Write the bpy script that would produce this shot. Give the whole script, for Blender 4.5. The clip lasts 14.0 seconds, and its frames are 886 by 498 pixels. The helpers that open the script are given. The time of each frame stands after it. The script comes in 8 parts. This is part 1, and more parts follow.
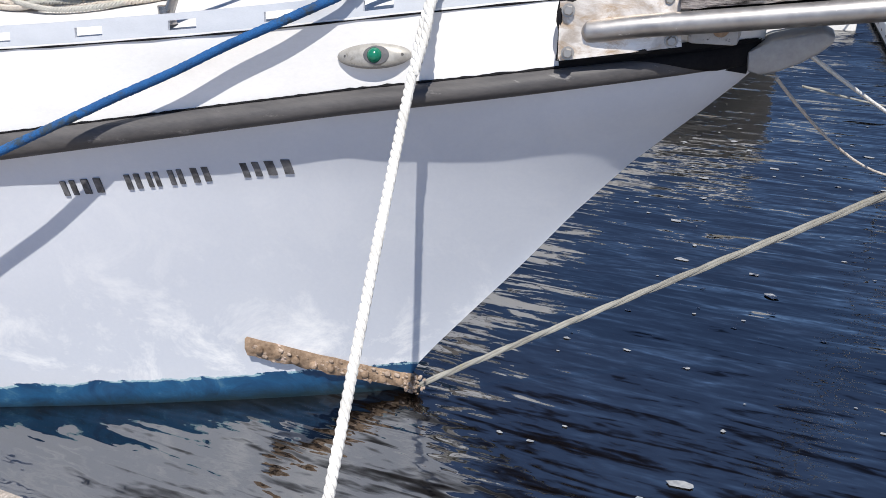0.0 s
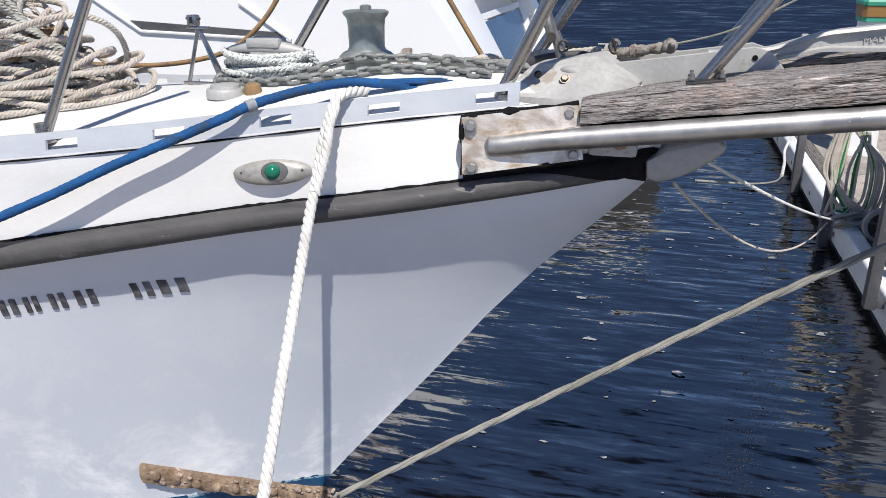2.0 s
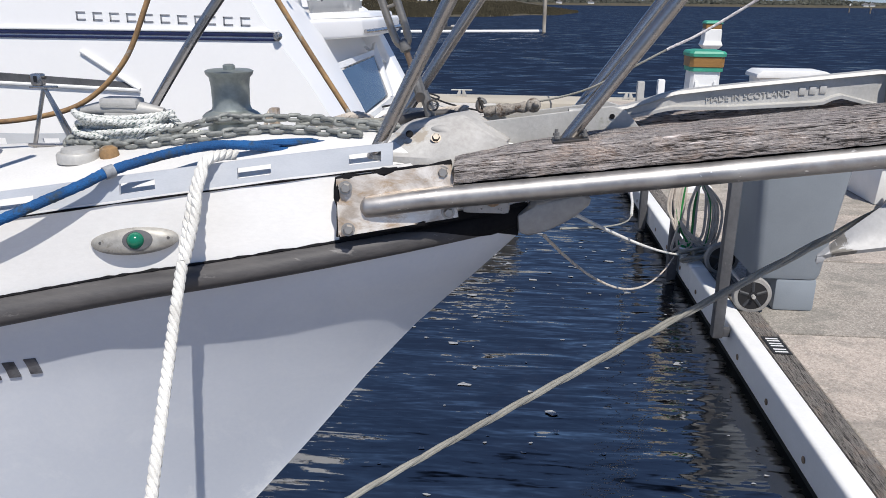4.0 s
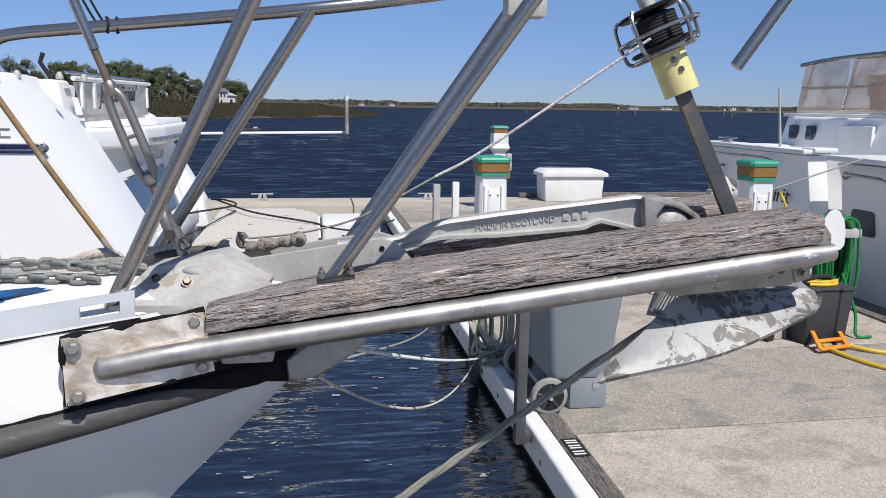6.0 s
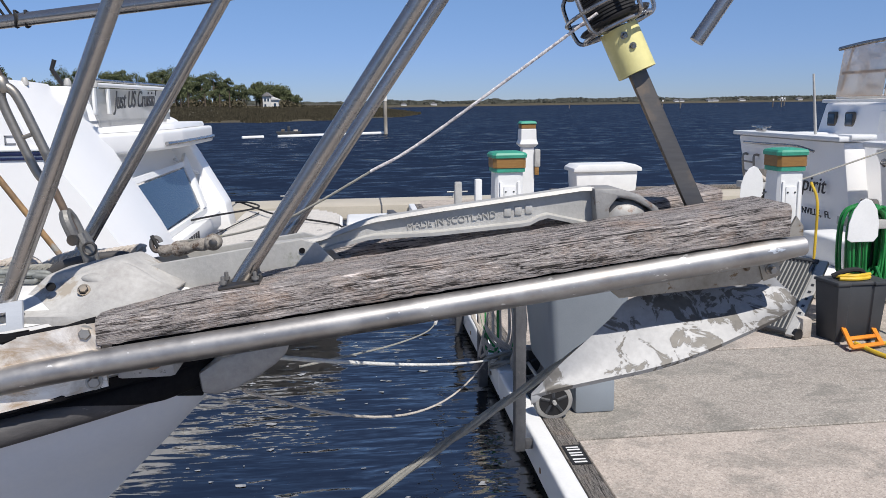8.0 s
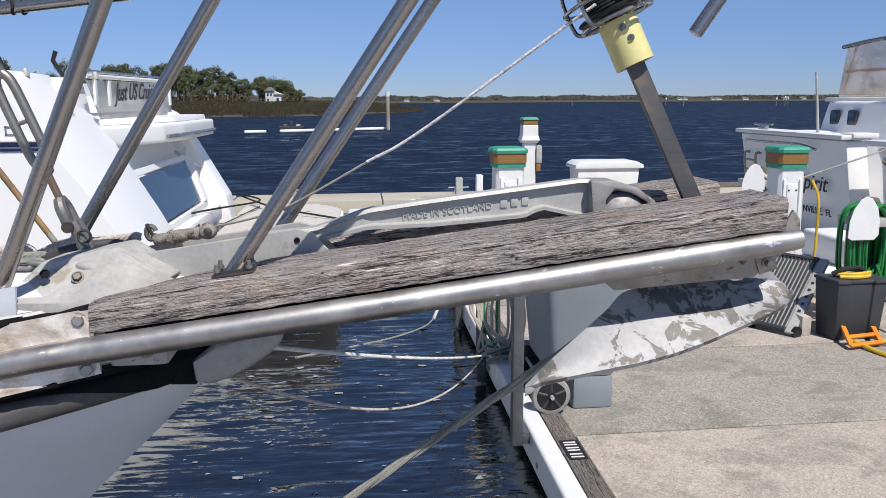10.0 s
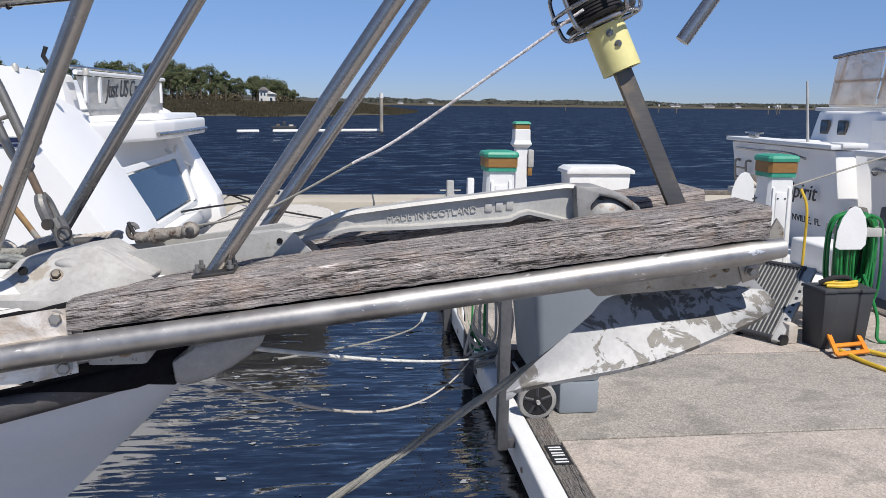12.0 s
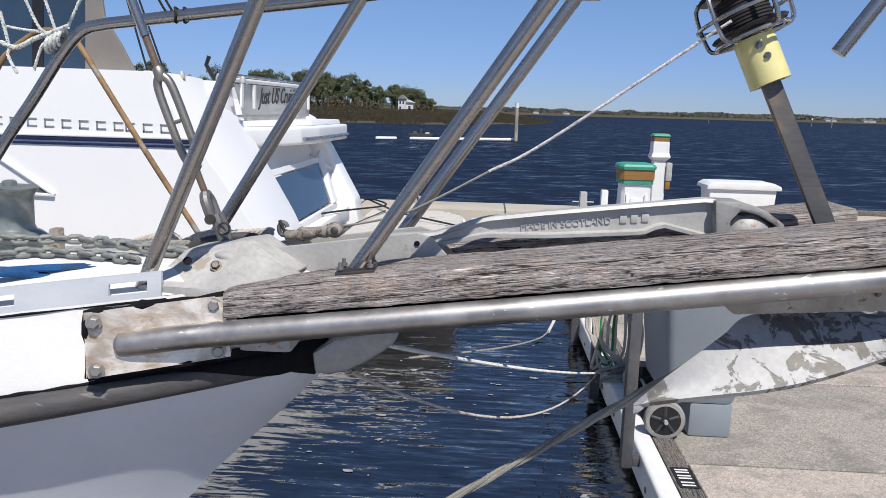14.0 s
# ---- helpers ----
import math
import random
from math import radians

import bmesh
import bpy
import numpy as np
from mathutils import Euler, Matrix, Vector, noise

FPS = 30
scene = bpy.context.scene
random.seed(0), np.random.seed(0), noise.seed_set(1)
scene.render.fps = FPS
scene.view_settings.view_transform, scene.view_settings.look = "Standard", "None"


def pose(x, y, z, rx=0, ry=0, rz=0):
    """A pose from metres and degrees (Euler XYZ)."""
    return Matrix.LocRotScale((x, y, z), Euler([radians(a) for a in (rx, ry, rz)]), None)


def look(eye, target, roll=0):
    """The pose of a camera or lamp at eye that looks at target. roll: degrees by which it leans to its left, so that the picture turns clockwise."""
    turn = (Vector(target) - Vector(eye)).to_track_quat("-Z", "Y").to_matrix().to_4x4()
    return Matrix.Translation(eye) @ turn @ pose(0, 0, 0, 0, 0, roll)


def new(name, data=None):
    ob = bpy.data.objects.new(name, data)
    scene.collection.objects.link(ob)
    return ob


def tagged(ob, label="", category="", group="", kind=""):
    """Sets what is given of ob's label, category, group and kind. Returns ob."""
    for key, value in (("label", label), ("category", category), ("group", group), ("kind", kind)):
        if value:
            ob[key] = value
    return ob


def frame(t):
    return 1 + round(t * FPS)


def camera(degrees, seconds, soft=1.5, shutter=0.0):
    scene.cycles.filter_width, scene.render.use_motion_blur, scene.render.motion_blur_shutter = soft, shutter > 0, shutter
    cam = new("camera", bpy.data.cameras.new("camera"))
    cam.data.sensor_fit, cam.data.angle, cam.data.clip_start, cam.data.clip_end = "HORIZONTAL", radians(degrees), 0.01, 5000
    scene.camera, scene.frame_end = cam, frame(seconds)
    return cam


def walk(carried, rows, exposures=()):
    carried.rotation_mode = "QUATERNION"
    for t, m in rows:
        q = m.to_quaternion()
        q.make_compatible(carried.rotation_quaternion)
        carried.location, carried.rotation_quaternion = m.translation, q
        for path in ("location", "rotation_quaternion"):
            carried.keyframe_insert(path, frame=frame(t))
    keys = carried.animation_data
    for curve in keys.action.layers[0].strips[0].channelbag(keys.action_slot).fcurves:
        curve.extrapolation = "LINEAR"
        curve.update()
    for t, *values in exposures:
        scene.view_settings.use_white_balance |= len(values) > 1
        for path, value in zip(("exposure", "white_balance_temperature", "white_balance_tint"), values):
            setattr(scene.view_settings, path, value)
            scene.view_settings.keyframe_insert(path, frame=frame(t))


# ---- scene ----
# ---------------------------------------------------------------- camera
cam = camera(59.97, 14.0, soft=0.75)
PATH = [
    (0, (0.006, -2.203, 1.571), (-0.703, -0.541, 0.714), -0.80),
    (0.5, (-0.024, -2.200, 1.686), (-0.684, -0.478, 0.910), -0.85),
    (1, (-0.028, -2.195, 1.684), (-0.615, -0.417, 0.980), -0.51),
    (1.5, (-0.021, -2.186, 1.676), (-0.571, -0.393, 0.979), -0.41),
    (2, (-0.042, -2.089, 1.679), (-0.539, -0.288, 0.964), -0.35),
    (4.5, (-0.090, -2.053, 1.746), (-0.102, -0.129, 1.200), 1.12),
    (5, (0.045, -2.015, 1.772), (0.190, -0.075, 1.308), 1.54),
    (5.5, (0.087, -1.972, 1.774), (0.356, -0.031, 1.376), 1.26),
    (6, (0.026, -1.895, 1.789), (0.353, 0.044, 1.424), 0.85),
    (6.5, (0.076, -1.831, 1.785), (0.405, 0.110, 1.433), 0.21),
    (7, (0.253, -1.796, 1.770), (0.534, 0.153, 1.421), -0.68),
    (7.5, (0.317, -1.773, 1.765), (0.538, 0.182, 1.405), -1.09),
    (10, (0.341, -1.771, 1.749), (0.548, 0.182, 1.371), -0.32),
    (10.5, (0.360, -1.761, 1.746), (0.592, 0.190, 1.371), 0.04),
    (11, (0.372, -1.753, 1.743), (0.616, 0.197, 1.371), 0.25),
    (11.5, (0.363, -1.751, 1.744), (0.605, 0.200, 1.373), 0.41),
    (12, (0.360, -1.766, 1.749), (0.589, 0.186, 1.378), 0.71),
    (12.5, (0.357, -1.791, 1.746), (0.563, 0.164, 1.376), 0.86),
    (13, (0.355, -1.804, 1.750), (0.511, 0.157, 1.387), 1.12),
    (13.5, (0.372, -1.794, 1.752), (0.440, 0.172, 1.394), 1.28),
    (14, (0.350, -1.805, 1.750), (0.244, 0.161, 1.396), 1.53),
]
walk(cam, [(t, look(eye, target, roll)) for t, eye, target, roll in PATH],
     [(0.0, 0.52), (0.5, 0.44), (1.0, 0.34), (2.0, 0.35), (4.4, 0.27), (7.0, 0.27), (14.0, 0.30)])

# ---------------------------------------------------------------- light
SUN_EL, SUN_AZ = 56.0, -68.0          # degrees; azimuth of the sun counted from +x

world = bpy.data.worlds.new("sky")
scene.world = world
world.use_nodes = True
wn = world.node_tree.nodes
sky = wn.new("ShaderNodeTexSky")
sky.sky_type = "NISHITA"
sky.sun_disc = False
sky.sun_elevation = radians(SUN_EL)
sky.sun_rotation = radians(90 - SUN_AZ)
sky.air_density, sky.dust_density, sky.ozone_density = 0.55, 0.0, 2.0
sky.altitude = 0
tint = wn.new("ShaderNodeMix")
tint.data_type, tint.blend_type = "RGBA", "MULTIPLY"
tint.inputs[0].default_value = 1.0
# clear dry air: the sky stays blue down to the horizon
up_ = wn.new("ShaderNodeTexCoord")
height = wn.new("ShaderNodeSeparateXYZ")
world.node_tree.links.new(up_.outputs["Generated"], height.inputs[0])
clear = wn.new("ShaderNodeValToRGB")
el = clear.color_ramp.elements
for p_, c_ in ((0.06, (0.465, 0.505, 0.645)), (0.13, (0.62, 0.68, 0.775)), (0.38, (0.88, 0.90, 0.93))):
    el.new(p_).color = (*c_, 1)
el[0].color, el[-1].color = (0.335, 0.36, 0.475, 1), (0.95, 0.93, 0.98, 1)
world.node_tree.links.new(height.outputs[2], clear.inputs[0])
world.node_tree.links.new(clear.outputs[0], tint.inputs[7])
world.node_tree.links.new(sky.outputs[0], tint.inputs[6])
world.node_tree.links.new(tint.outputs[2], wn["Background"].inputs[0])
wn["Background"].inputs[1].default_value = 0.12
sun_data = bpy.data.lights.new("sun", "SUN")
sun_data.energy, sun_data.angle, sun_data.color = 4.0, radians(0.53), (1.0, 0.955, 0.89)
sun = new("sun", sun_data)
e, a = radians(SUN_EL), radians(SUN_AZ)
SUN = Vector((math.cos(e) * math.cos(a), math.cos(e) * math.sin(a), math.sin(e)))
sun.matrix_world = look(SUN * 40, (0, 0, 0))

WATER = -0.22

# ---------------------------------------------------------------- materials


def node_mat(name):
    m = bpy.data.materials.new(name)
    m.use_nodes = True
    nt = m.node_tree
    return m, nt, nt.nodes["Principled BSDF"]


def coords(nt, stretch=(1, 1, 1), turn=(0, 0, 0)):
    tc = nt.nodes.new("ShaderNodeTexCoord")
    mp = nt.nodes.new("ShaderNodeMapping")
    mp.inputs["Scale"].default_value = stretch
    mp.inputs["Rotation"].default_value = [radians(v) for v in turn]
    nt.links.new(tc.outputs["Object"], mp.inputs["Vector"])
    return mp.outputs[0]


def grain_coords(nt, stretch, turn):
    """Turned first and stretched after, so that the fibres follow the board."""
    tc = nt.nodes.new("ShaderNodeTexCoord")
    turned, mp = nt.nodes.new("ShaderNodeMapping"), nt.nodes.new("ShaderNodeMapping")
    turned.inputs["Rotation"].default_value = [radians(v) for v in turn]
    mp.inputs["Scale"].default_value = stretch
    nt.links.new(tc.outputs["Object"], turned.inputs["Vector"])
    nt.links.new(turned.outputs[0], mp.inputs["Vector"])
    return mp.outputs[0]


def noise_tex(nt, vec, scale, detail=4.0, rough=0.55, warp=0.0):
    n = nt.nodes.new("ShaderNodeTexNoise")
    n.inputs["Scale"].default_value = scale
    n.inputs["Detail"].default_value = detail
    n.inputs["Roughness"].default_value = rough
    n.inputs["Distortion"].default_value = warp
    nt.links.new(vec, n.inputs["Vector"])
    return n.outputs["Fac"]


def ramp(nt, fac, stops):
    r = nt.nodes.new("ShaderNodeValToRGB")
    el = r.color_ramp.elements
    while len(el) < len(stops):
        el.new(0.5)
    for k, (p, c) in enumerate(stops):
        el[k].position = p
        el[k].color = (*c, 1)
    nt.links.new(fac, r.inputs[0])
    return r.outputs[0]


def maths(nt, op, a, b=0.0):
    n = nt.nodes.new("ShaderNodeMath")
    n.operation = op
    for k, v in enumerate((a, b)):
        if isinstance(v, (int, float)):
            n.inputs[k].default_value = v
        else:
            nt.links.new(v, n.inputs[k])
    return n.outputs[0]


def mixed(nt, fac, c1, c2):
    n = nt.nodes.new("ShaderNodeMix")
    n.data_type = "RGBA"
    for sock, v in ((n.inputs[0], fac), (n.inputs[6], c1), (n.inputs[7], c2)):
        if isinstance(v, (int, float)):
            sock.default_value = v
        elif isinstance(v, tuple):
            sock.default_value = (*v, 1)
        else:
            nt.links.new(v, sock)
    return n.outputs[2]


def bumped(nt, bsdf, height, strength=0.3, distance=0.004):
    b = nt.nodes.new("ShaderNodeBump")
    b.inputs["Strength"].default_value = strength
    b.inputs["Distance"].default_value = distance
    nt.links.new(height, b.inputs["Height"])
    nt.links.new(b.outputs[0], bsdf.inputs["Normal"])


def mat(name, c1, c2=None, rough=0.5, metal=0.0, scale=6.0, fine=60.0, bump=0.15, dist=0.003,
        stretch=(1, 1, 1), vary=0.15, turn=(0, 0, 0), spots=None, spot_scale=9.0, spot_from=0.62):
    """A surface with two scales of colour, uneven gloss and fine relief; spots: colour of stains."""
    c2 = c2 or tuple(v * 0.8 for v in c1)
    m, nt, b = node_mat(name)
    vec = coords(nt, stretch, turn)
    big, small = noise_tex(nt, vec, scale), noise_tex(nt, vec, fine, 5.0, 0.65)
    f = maths(nt, "ADD", maths(nt, "MULTIPLY", big, 0.6), maths(nt, "MULTIPLY", small, 0.4))
    col = ramp(nt, f, [(0.34, c2), (0.62, c1)])
    if spots:
        s = noise_tex(nt, vec, spot_scale, 6.0, 0.7)
        k = ramp(nt, s, [(spot_from, (0, 0, 0)), (spot_from + 0.07, (1, 1, 1))])
        col = mixed(nt, k, col, spots)
    nt.links.new(col, b.inputs["Base Color"])
    b.inputs["Metallic"].default_value = metal
    nt.links.new(maths(nt, "ADD", maths(nt, "MULTIPLY", f, 2 * vary), max(0.02, rough - vary)), b.inputs["Roughness"])
    if bump:
        bumped(nt, b, maths(nt, "ADD", small, maths(nt, "MULTIPLY", big, 0.6)), bump, dist)
    return m


def make_wood(name, light, dark, turn=(0, 0, 0), depth=0.006):
    """Weathered timber: long fibres along x, open cracks, knots and grey patches."""
    m, nt, b = node_mat(name)
    v = grain_coords(nt, (12, 165, 165), turn)
    v2 = grain_coords(nt, (30, 420, 420), turn)
    v3 = grain_coords(nt, (1, 1, 1), turn)
    fib = noise_tex(nt, v, 1.5, 6.0, 0.7, 0.5)
    hair = noise_tex(nt, v2, 1.6, 4.0, 0.65, 0.2)
    patch = noise_tex(nt, v3, 9.0, 5.0, 0.65)
    crack = noise_tex(nt, grain_coords(nt, (3.6, 62, 62), turn), 1.5, 5.0, 0.6, 0.5)
    gap = maths(nt, "ABSOLUTE", maths(nt, "SUBTRACT", crack, 0.5))
    split = ramp(nt, gap, [(0.004, (0, 0, 0)), (0.018, (1, 1, 1))])
    f = maths(nt, "ADD", maths(nt, "MULTIPLY", fib, 0.68), maths(nt, "MULTIPLY", hair, 0.32))
    f = maths(nt, "MULTIPLY", f, maths(nt, "ADD", maths(nt, "MULTIPLY", split, 0.24), 0.76))
    col = ramp(nt, f, [(0.37, tuple(c * 0.10 for c in dark)), (0.415, tuple(c * 0.8 for c in dark)), (0.455, tuple(c * 0.80 for c in light)), (0.51, light), (0.60, tuple(c * 1.35 for c in light))])
    warm = mixed(nt, ramp(nt, patch, [(0.5, (0, 0, 0)), (0.68, (1, 1, 1))]), col, mixed(nt, 0.62, col, (light[0] * 1.42, light[1] * 1.15, light[2] * 0.95)))
    flake = noise_tex(nt, grain_coords(nt, (3, 16, 16), turn), 4.2, 6.0, 0.75, 0.4)
    warm = mixed(nt, ramp(nt, flake, [(0.52, (0, 0, 0)), (0.60, (0.9, 0.9, 0.9))]), warm, mixed(nt, 0.7, col, (light[0] * 1.6, light[1] * 1.55, light[2] * 1.52)))
    broad = noise_tex(nt, grain_coords(nt, (1.0, 5, 5), turn), 6.0, 5.0, 0.65, 0.6)
    warm = mixed(nt, ramp(nt, broad, [(0.36, (0.62, 0.62, 0.62)), (0.50, (0, 0, 0))]), warm, mixed(nt, 0.6, warm, tuple(c * 0.9 for c in dark)))
    check = noise_tex(nt, grain_coords(nt, (1.1, 30, 30), turn), 1.3, 4.0, 0.55, 0.4)
    deep = ramp(nt, maths(nt, "ABSOLUTE", maths(nt, "SUBTRACT", check, 0.47)), [(0.006, (0.95, 0.95, 0.95)), (0.016, (0, 0, 0))])
    warm = mixed(nt, deep, warm, tuple(c * 0.12 for c in dark))
    nt.links.new(warm, b.inputs["Base Color"])
    b.inputs["Roughness"].default_value = 0.88
    bumped(nt, b, ramp(nt, f, [(0.34, (0, 0, 0)), (0.58, (1, 1, 1))]), 0.9, depth)
    return m


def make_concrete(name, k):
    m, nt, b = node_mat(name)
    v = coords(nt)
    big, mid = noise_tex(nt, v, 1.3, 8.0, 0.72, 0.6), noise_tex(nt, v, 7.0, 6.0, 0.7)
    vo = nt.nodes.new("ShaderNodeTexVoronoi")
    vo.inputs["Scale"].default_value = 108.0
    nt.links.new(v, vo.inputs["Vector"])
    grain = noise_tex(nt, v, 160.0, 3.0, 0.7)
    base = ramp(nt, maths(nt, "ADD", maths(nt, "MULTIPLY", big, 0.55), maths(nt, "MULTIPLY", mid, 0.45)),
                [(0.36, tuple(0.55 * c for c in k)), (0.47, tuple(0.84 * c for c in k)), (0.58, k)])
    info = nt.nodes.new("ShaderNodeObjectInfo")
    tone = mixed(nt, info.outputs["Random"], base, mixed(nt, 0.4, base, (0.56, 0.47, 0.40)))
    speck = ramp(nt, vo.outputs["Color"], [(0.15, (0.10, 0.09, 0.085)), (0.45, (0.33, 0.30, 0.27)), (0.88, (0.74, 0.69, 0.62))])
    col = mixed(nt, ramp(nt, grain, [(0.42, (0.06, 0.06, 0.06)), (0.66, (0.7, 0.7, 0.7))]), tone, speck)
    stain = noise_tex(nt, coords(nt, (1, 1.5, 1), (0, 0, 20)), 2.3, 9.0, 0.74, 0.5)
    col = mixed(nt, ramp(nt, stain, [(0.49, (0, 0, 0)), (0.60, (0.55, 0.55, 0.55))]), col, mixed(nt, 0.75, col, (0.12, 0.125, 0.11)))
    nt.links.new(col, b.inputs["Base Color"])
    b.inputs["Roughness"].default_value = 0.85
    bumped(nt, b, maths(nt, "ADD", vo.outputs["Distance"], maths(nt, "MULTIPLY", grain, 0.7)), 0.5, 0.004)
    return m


def make_water():
    """Dark tidal water; its slopes come straight from noise, so that they hold at any distance."""
    m, nt, b = node_mat("harbour_water")

    def slopes(scale, stretch, turn, detail, warp):
        n = nt.nodes.new("ShaderNodeTexNoise")
        n.inputs["Scale"].default_value = scale
        n.inputs["Detail"].default_value = detail
        n.inputs["Roughness"].default_value = 0.55
        n.inputs["Distortion"].default_value = warp
        nt.links.new(coords(nt, stretch, turn), n.inputs["Vector"])
        s = nt.nodes.new("ShaderNodeVectorMath")
        s.operation = "SUBTRACT"
        nt.links.new(n.outputs["Color"], s.inputs[0])
        s.inputs[1].default_value = (0.5, 0.5, 0.5)
        return s.outputs[0]

    def scaled(v, k):
        s = nt.nodes.new("ShaderNodeVectorMath")
        s.operation = "MULTIPLY"
        nt.links.new(v, s.inputs[0])
        s.inputs[1].default_value = k
        return s.outputs[0]

    def plus(u, v):
        s = nt.nodes.new("ShaderNodeVectorMath")
        s.operation = "ADD"
        for k, w in enumerate((u, v)):
            if isinstance(w, tuple):
                s.inputs[k].default_value = w
            else:
                nt.links.new(w, s.inputs[k])
        return s.outputs[0]

    # the basin is calmer than the open river, where the wind heaps the wavelets towards the piers
    where = nt.nodes.new("ShaderNodeSeparateXYZ")
    nt.links.new(coords(nt), where.inputs[0])
    open_ = nt.nodes.new("ShaderNodeMapRange")
    open_.inputs[1].default_value, open_.inputs[2].default_value = 4.0, 16.0
    nt.links.new(where.outputs[1], open_.inputs[0])
    lean = nt.nodes.new("ShaderNodeCombineXYZ")
    gust = noise_tex(nt, coords(nt, (0.35, 1.3, 1)), 0.9, 3.0, 0.6)
    heap_ = maths(nt, "MULTIPLY", maths(nt, "ADD", maths(nt, "MULTIPLY", gust, 2.6), -0.3), -0.30)
    nt.links.new(maths(nt, "ADD", maths(nt, "MULTIPLY", open_.outputs[0], heap_), -0.03), lean.inputs[1])
    lean.inputs[2].default_value = 1.0

    def tall(v, low, more):
        """Slopes that grow from the basin to the open river."""
        s = nt.nodes.new("ShaderNodeVectorMath")
        s.operation = "SCALE"
        nt.links.new(v, s.inputs[0])
        nt.links.new(maths(nt, "ADD", maths(nt, "MULTIPLY", open_.outputs[0], more), low), s.inputs["Scale"])
        return s.outputs[0]

    swell = tall(scaled(slopes(1.0, (0.75, 1.15, 1), (0, 0, -6), 2.0, 0.4), (0.45, 0.95, 0)), 0.13, 1.17)
    wave = tall(scaled(slopes(3.6, (0.45, 1.25, 1), (0, 0, 5), 2.0, 0.6), (0.50, 1.20, 0)), 0.15, 0.77)
    ripple = tall(scaled(slopes(13.0, (0.20, 1.45, 1), (0, 0, 6), 1.5, 0.9), (0.34, 1.30, 0)), 0.66, 0.0)
    fine = scaled(slopes(38.0, (0.4, 1.5, 1), (0, 0, 14), 1.0, 0.4), (0.10, 0.26, 0))
    up = plus(plus(swell, wave), plus(plus(ripple, fine), lean.outputs[0]))
    nv = nt.nodes.new("ShaderNodeVectorMath")
    nv.operation = "NORMALIZE"
    nt.links.new(up, nv.inputs[0])
    murk = noise_tex(nt, coords(nt), 0.5, 4.0, 0.6)
    body, shine, both = (nt.nodes.new(k) for k in ("ShaderNodeBsdfDiffuse", "ShaderNodeBsdfGlossy", "ShaderNodeMixShader"))
    nt.links.new(ramp(nt, murk, [(0.35, (0.0012, 0.0012, 0.0020)), (0.7, (0.0042, 0.0027, 0.0016))]), body.inputs["Color"])
    shine.inputs["Roughness"].default_value = 0.03
    nt.links.new(nv.outputs[0], shine.inputs["Normal"])
    fres = nt.nodes.new("ShaderNodeFresnel")
    fres.inputs["IOR"].default_value = 1.33
    nt.links.new(nv.outputs[0], fres.inputs["Normal"])
    sq = maths(nt, "MULTIPLY", fres.outputs[0], fres.outputs[0])
    nt.links.new(maths(nt, "MULTIPLY", maths(nt, "DIVIDE", sq, maths(nt, "ADD", sq, 0.025)), 0.40), both.inputs[0])
    nt.links.new(body.outputs[0], both.inputs[1])
    nt.links.new(shine.outputs[0], both.inputs[2])
    nt.links.new(both.outputs[0], nt.nodes["Material Output"].inputs[0])
    nt.nodes.remove(b)
    return m


def make_worn_paint(name, paint, under, scale=9.0, at=0.52):
    m, nt, b = node_mat(name)
    v = coords(nt)
    n = noise_tex(nt, v, scale, 7.0, 0.62, 0.8)
    fine = noise_tex(nt, v, 60.0, 4.0)
    k = ramp(nt, n, [(at - 0.015, (0, 0, 0)), (at + 0.015, (1, 1, 1))])
    p = ramp(nt, fine, [(0.3, tuple(c * 0.82 for c in paint)), (0.7, paint)])
    u = ramp(nt, fine, [(0.3, tuple(c * 0.7 for c in under)), (0.7, under)])
    nt.links.new(mixed(nt, k, p, u), b.inputs["Base Color"])
    b.inputs["Roughness"].default_value = 0.55
    b.inputs["Metallic"].default_value = 0.25
    bumped(nt, b, k, 0.3, 0.001)
    return m


def make_steel(name, tint=(0.62, 0.61, 0.6), rust=0.0, rough=0.24, metal=0.9):
    m, nt, b = node_mat(name)
    v, vs = coords(nt), coords(nt, (1, 14, 14))
    big, streak = noise_tex(nt, v, 7.0, 6.0, 0.6), noise_tex(nt, vs, 9.0, 4.0)
    col = ramp(nt, streak, [(0.3, tuple(c * 0.86 for c in tint)), (0.7, tint)])
    if rust:
        k = ramp(nt, big, [(0.56, (0, 0, 0)), (0.72, (rust, rust, rust))])
        col = mixed(nt, k, col, (0.42, 0.27, 0.14))
    nt.links.new(col, b.inputs["Base Color"])
    b.inputs["Metallic"].default_value = metal
    nt.links.new(maths(nt, "ADD", maths(nt, "MULTIPLY", big, 0.28), rough - 0.1), b.inputs["Roughness"])
    bumped(nt, b, streak, 0.08, 0.001)
    return m


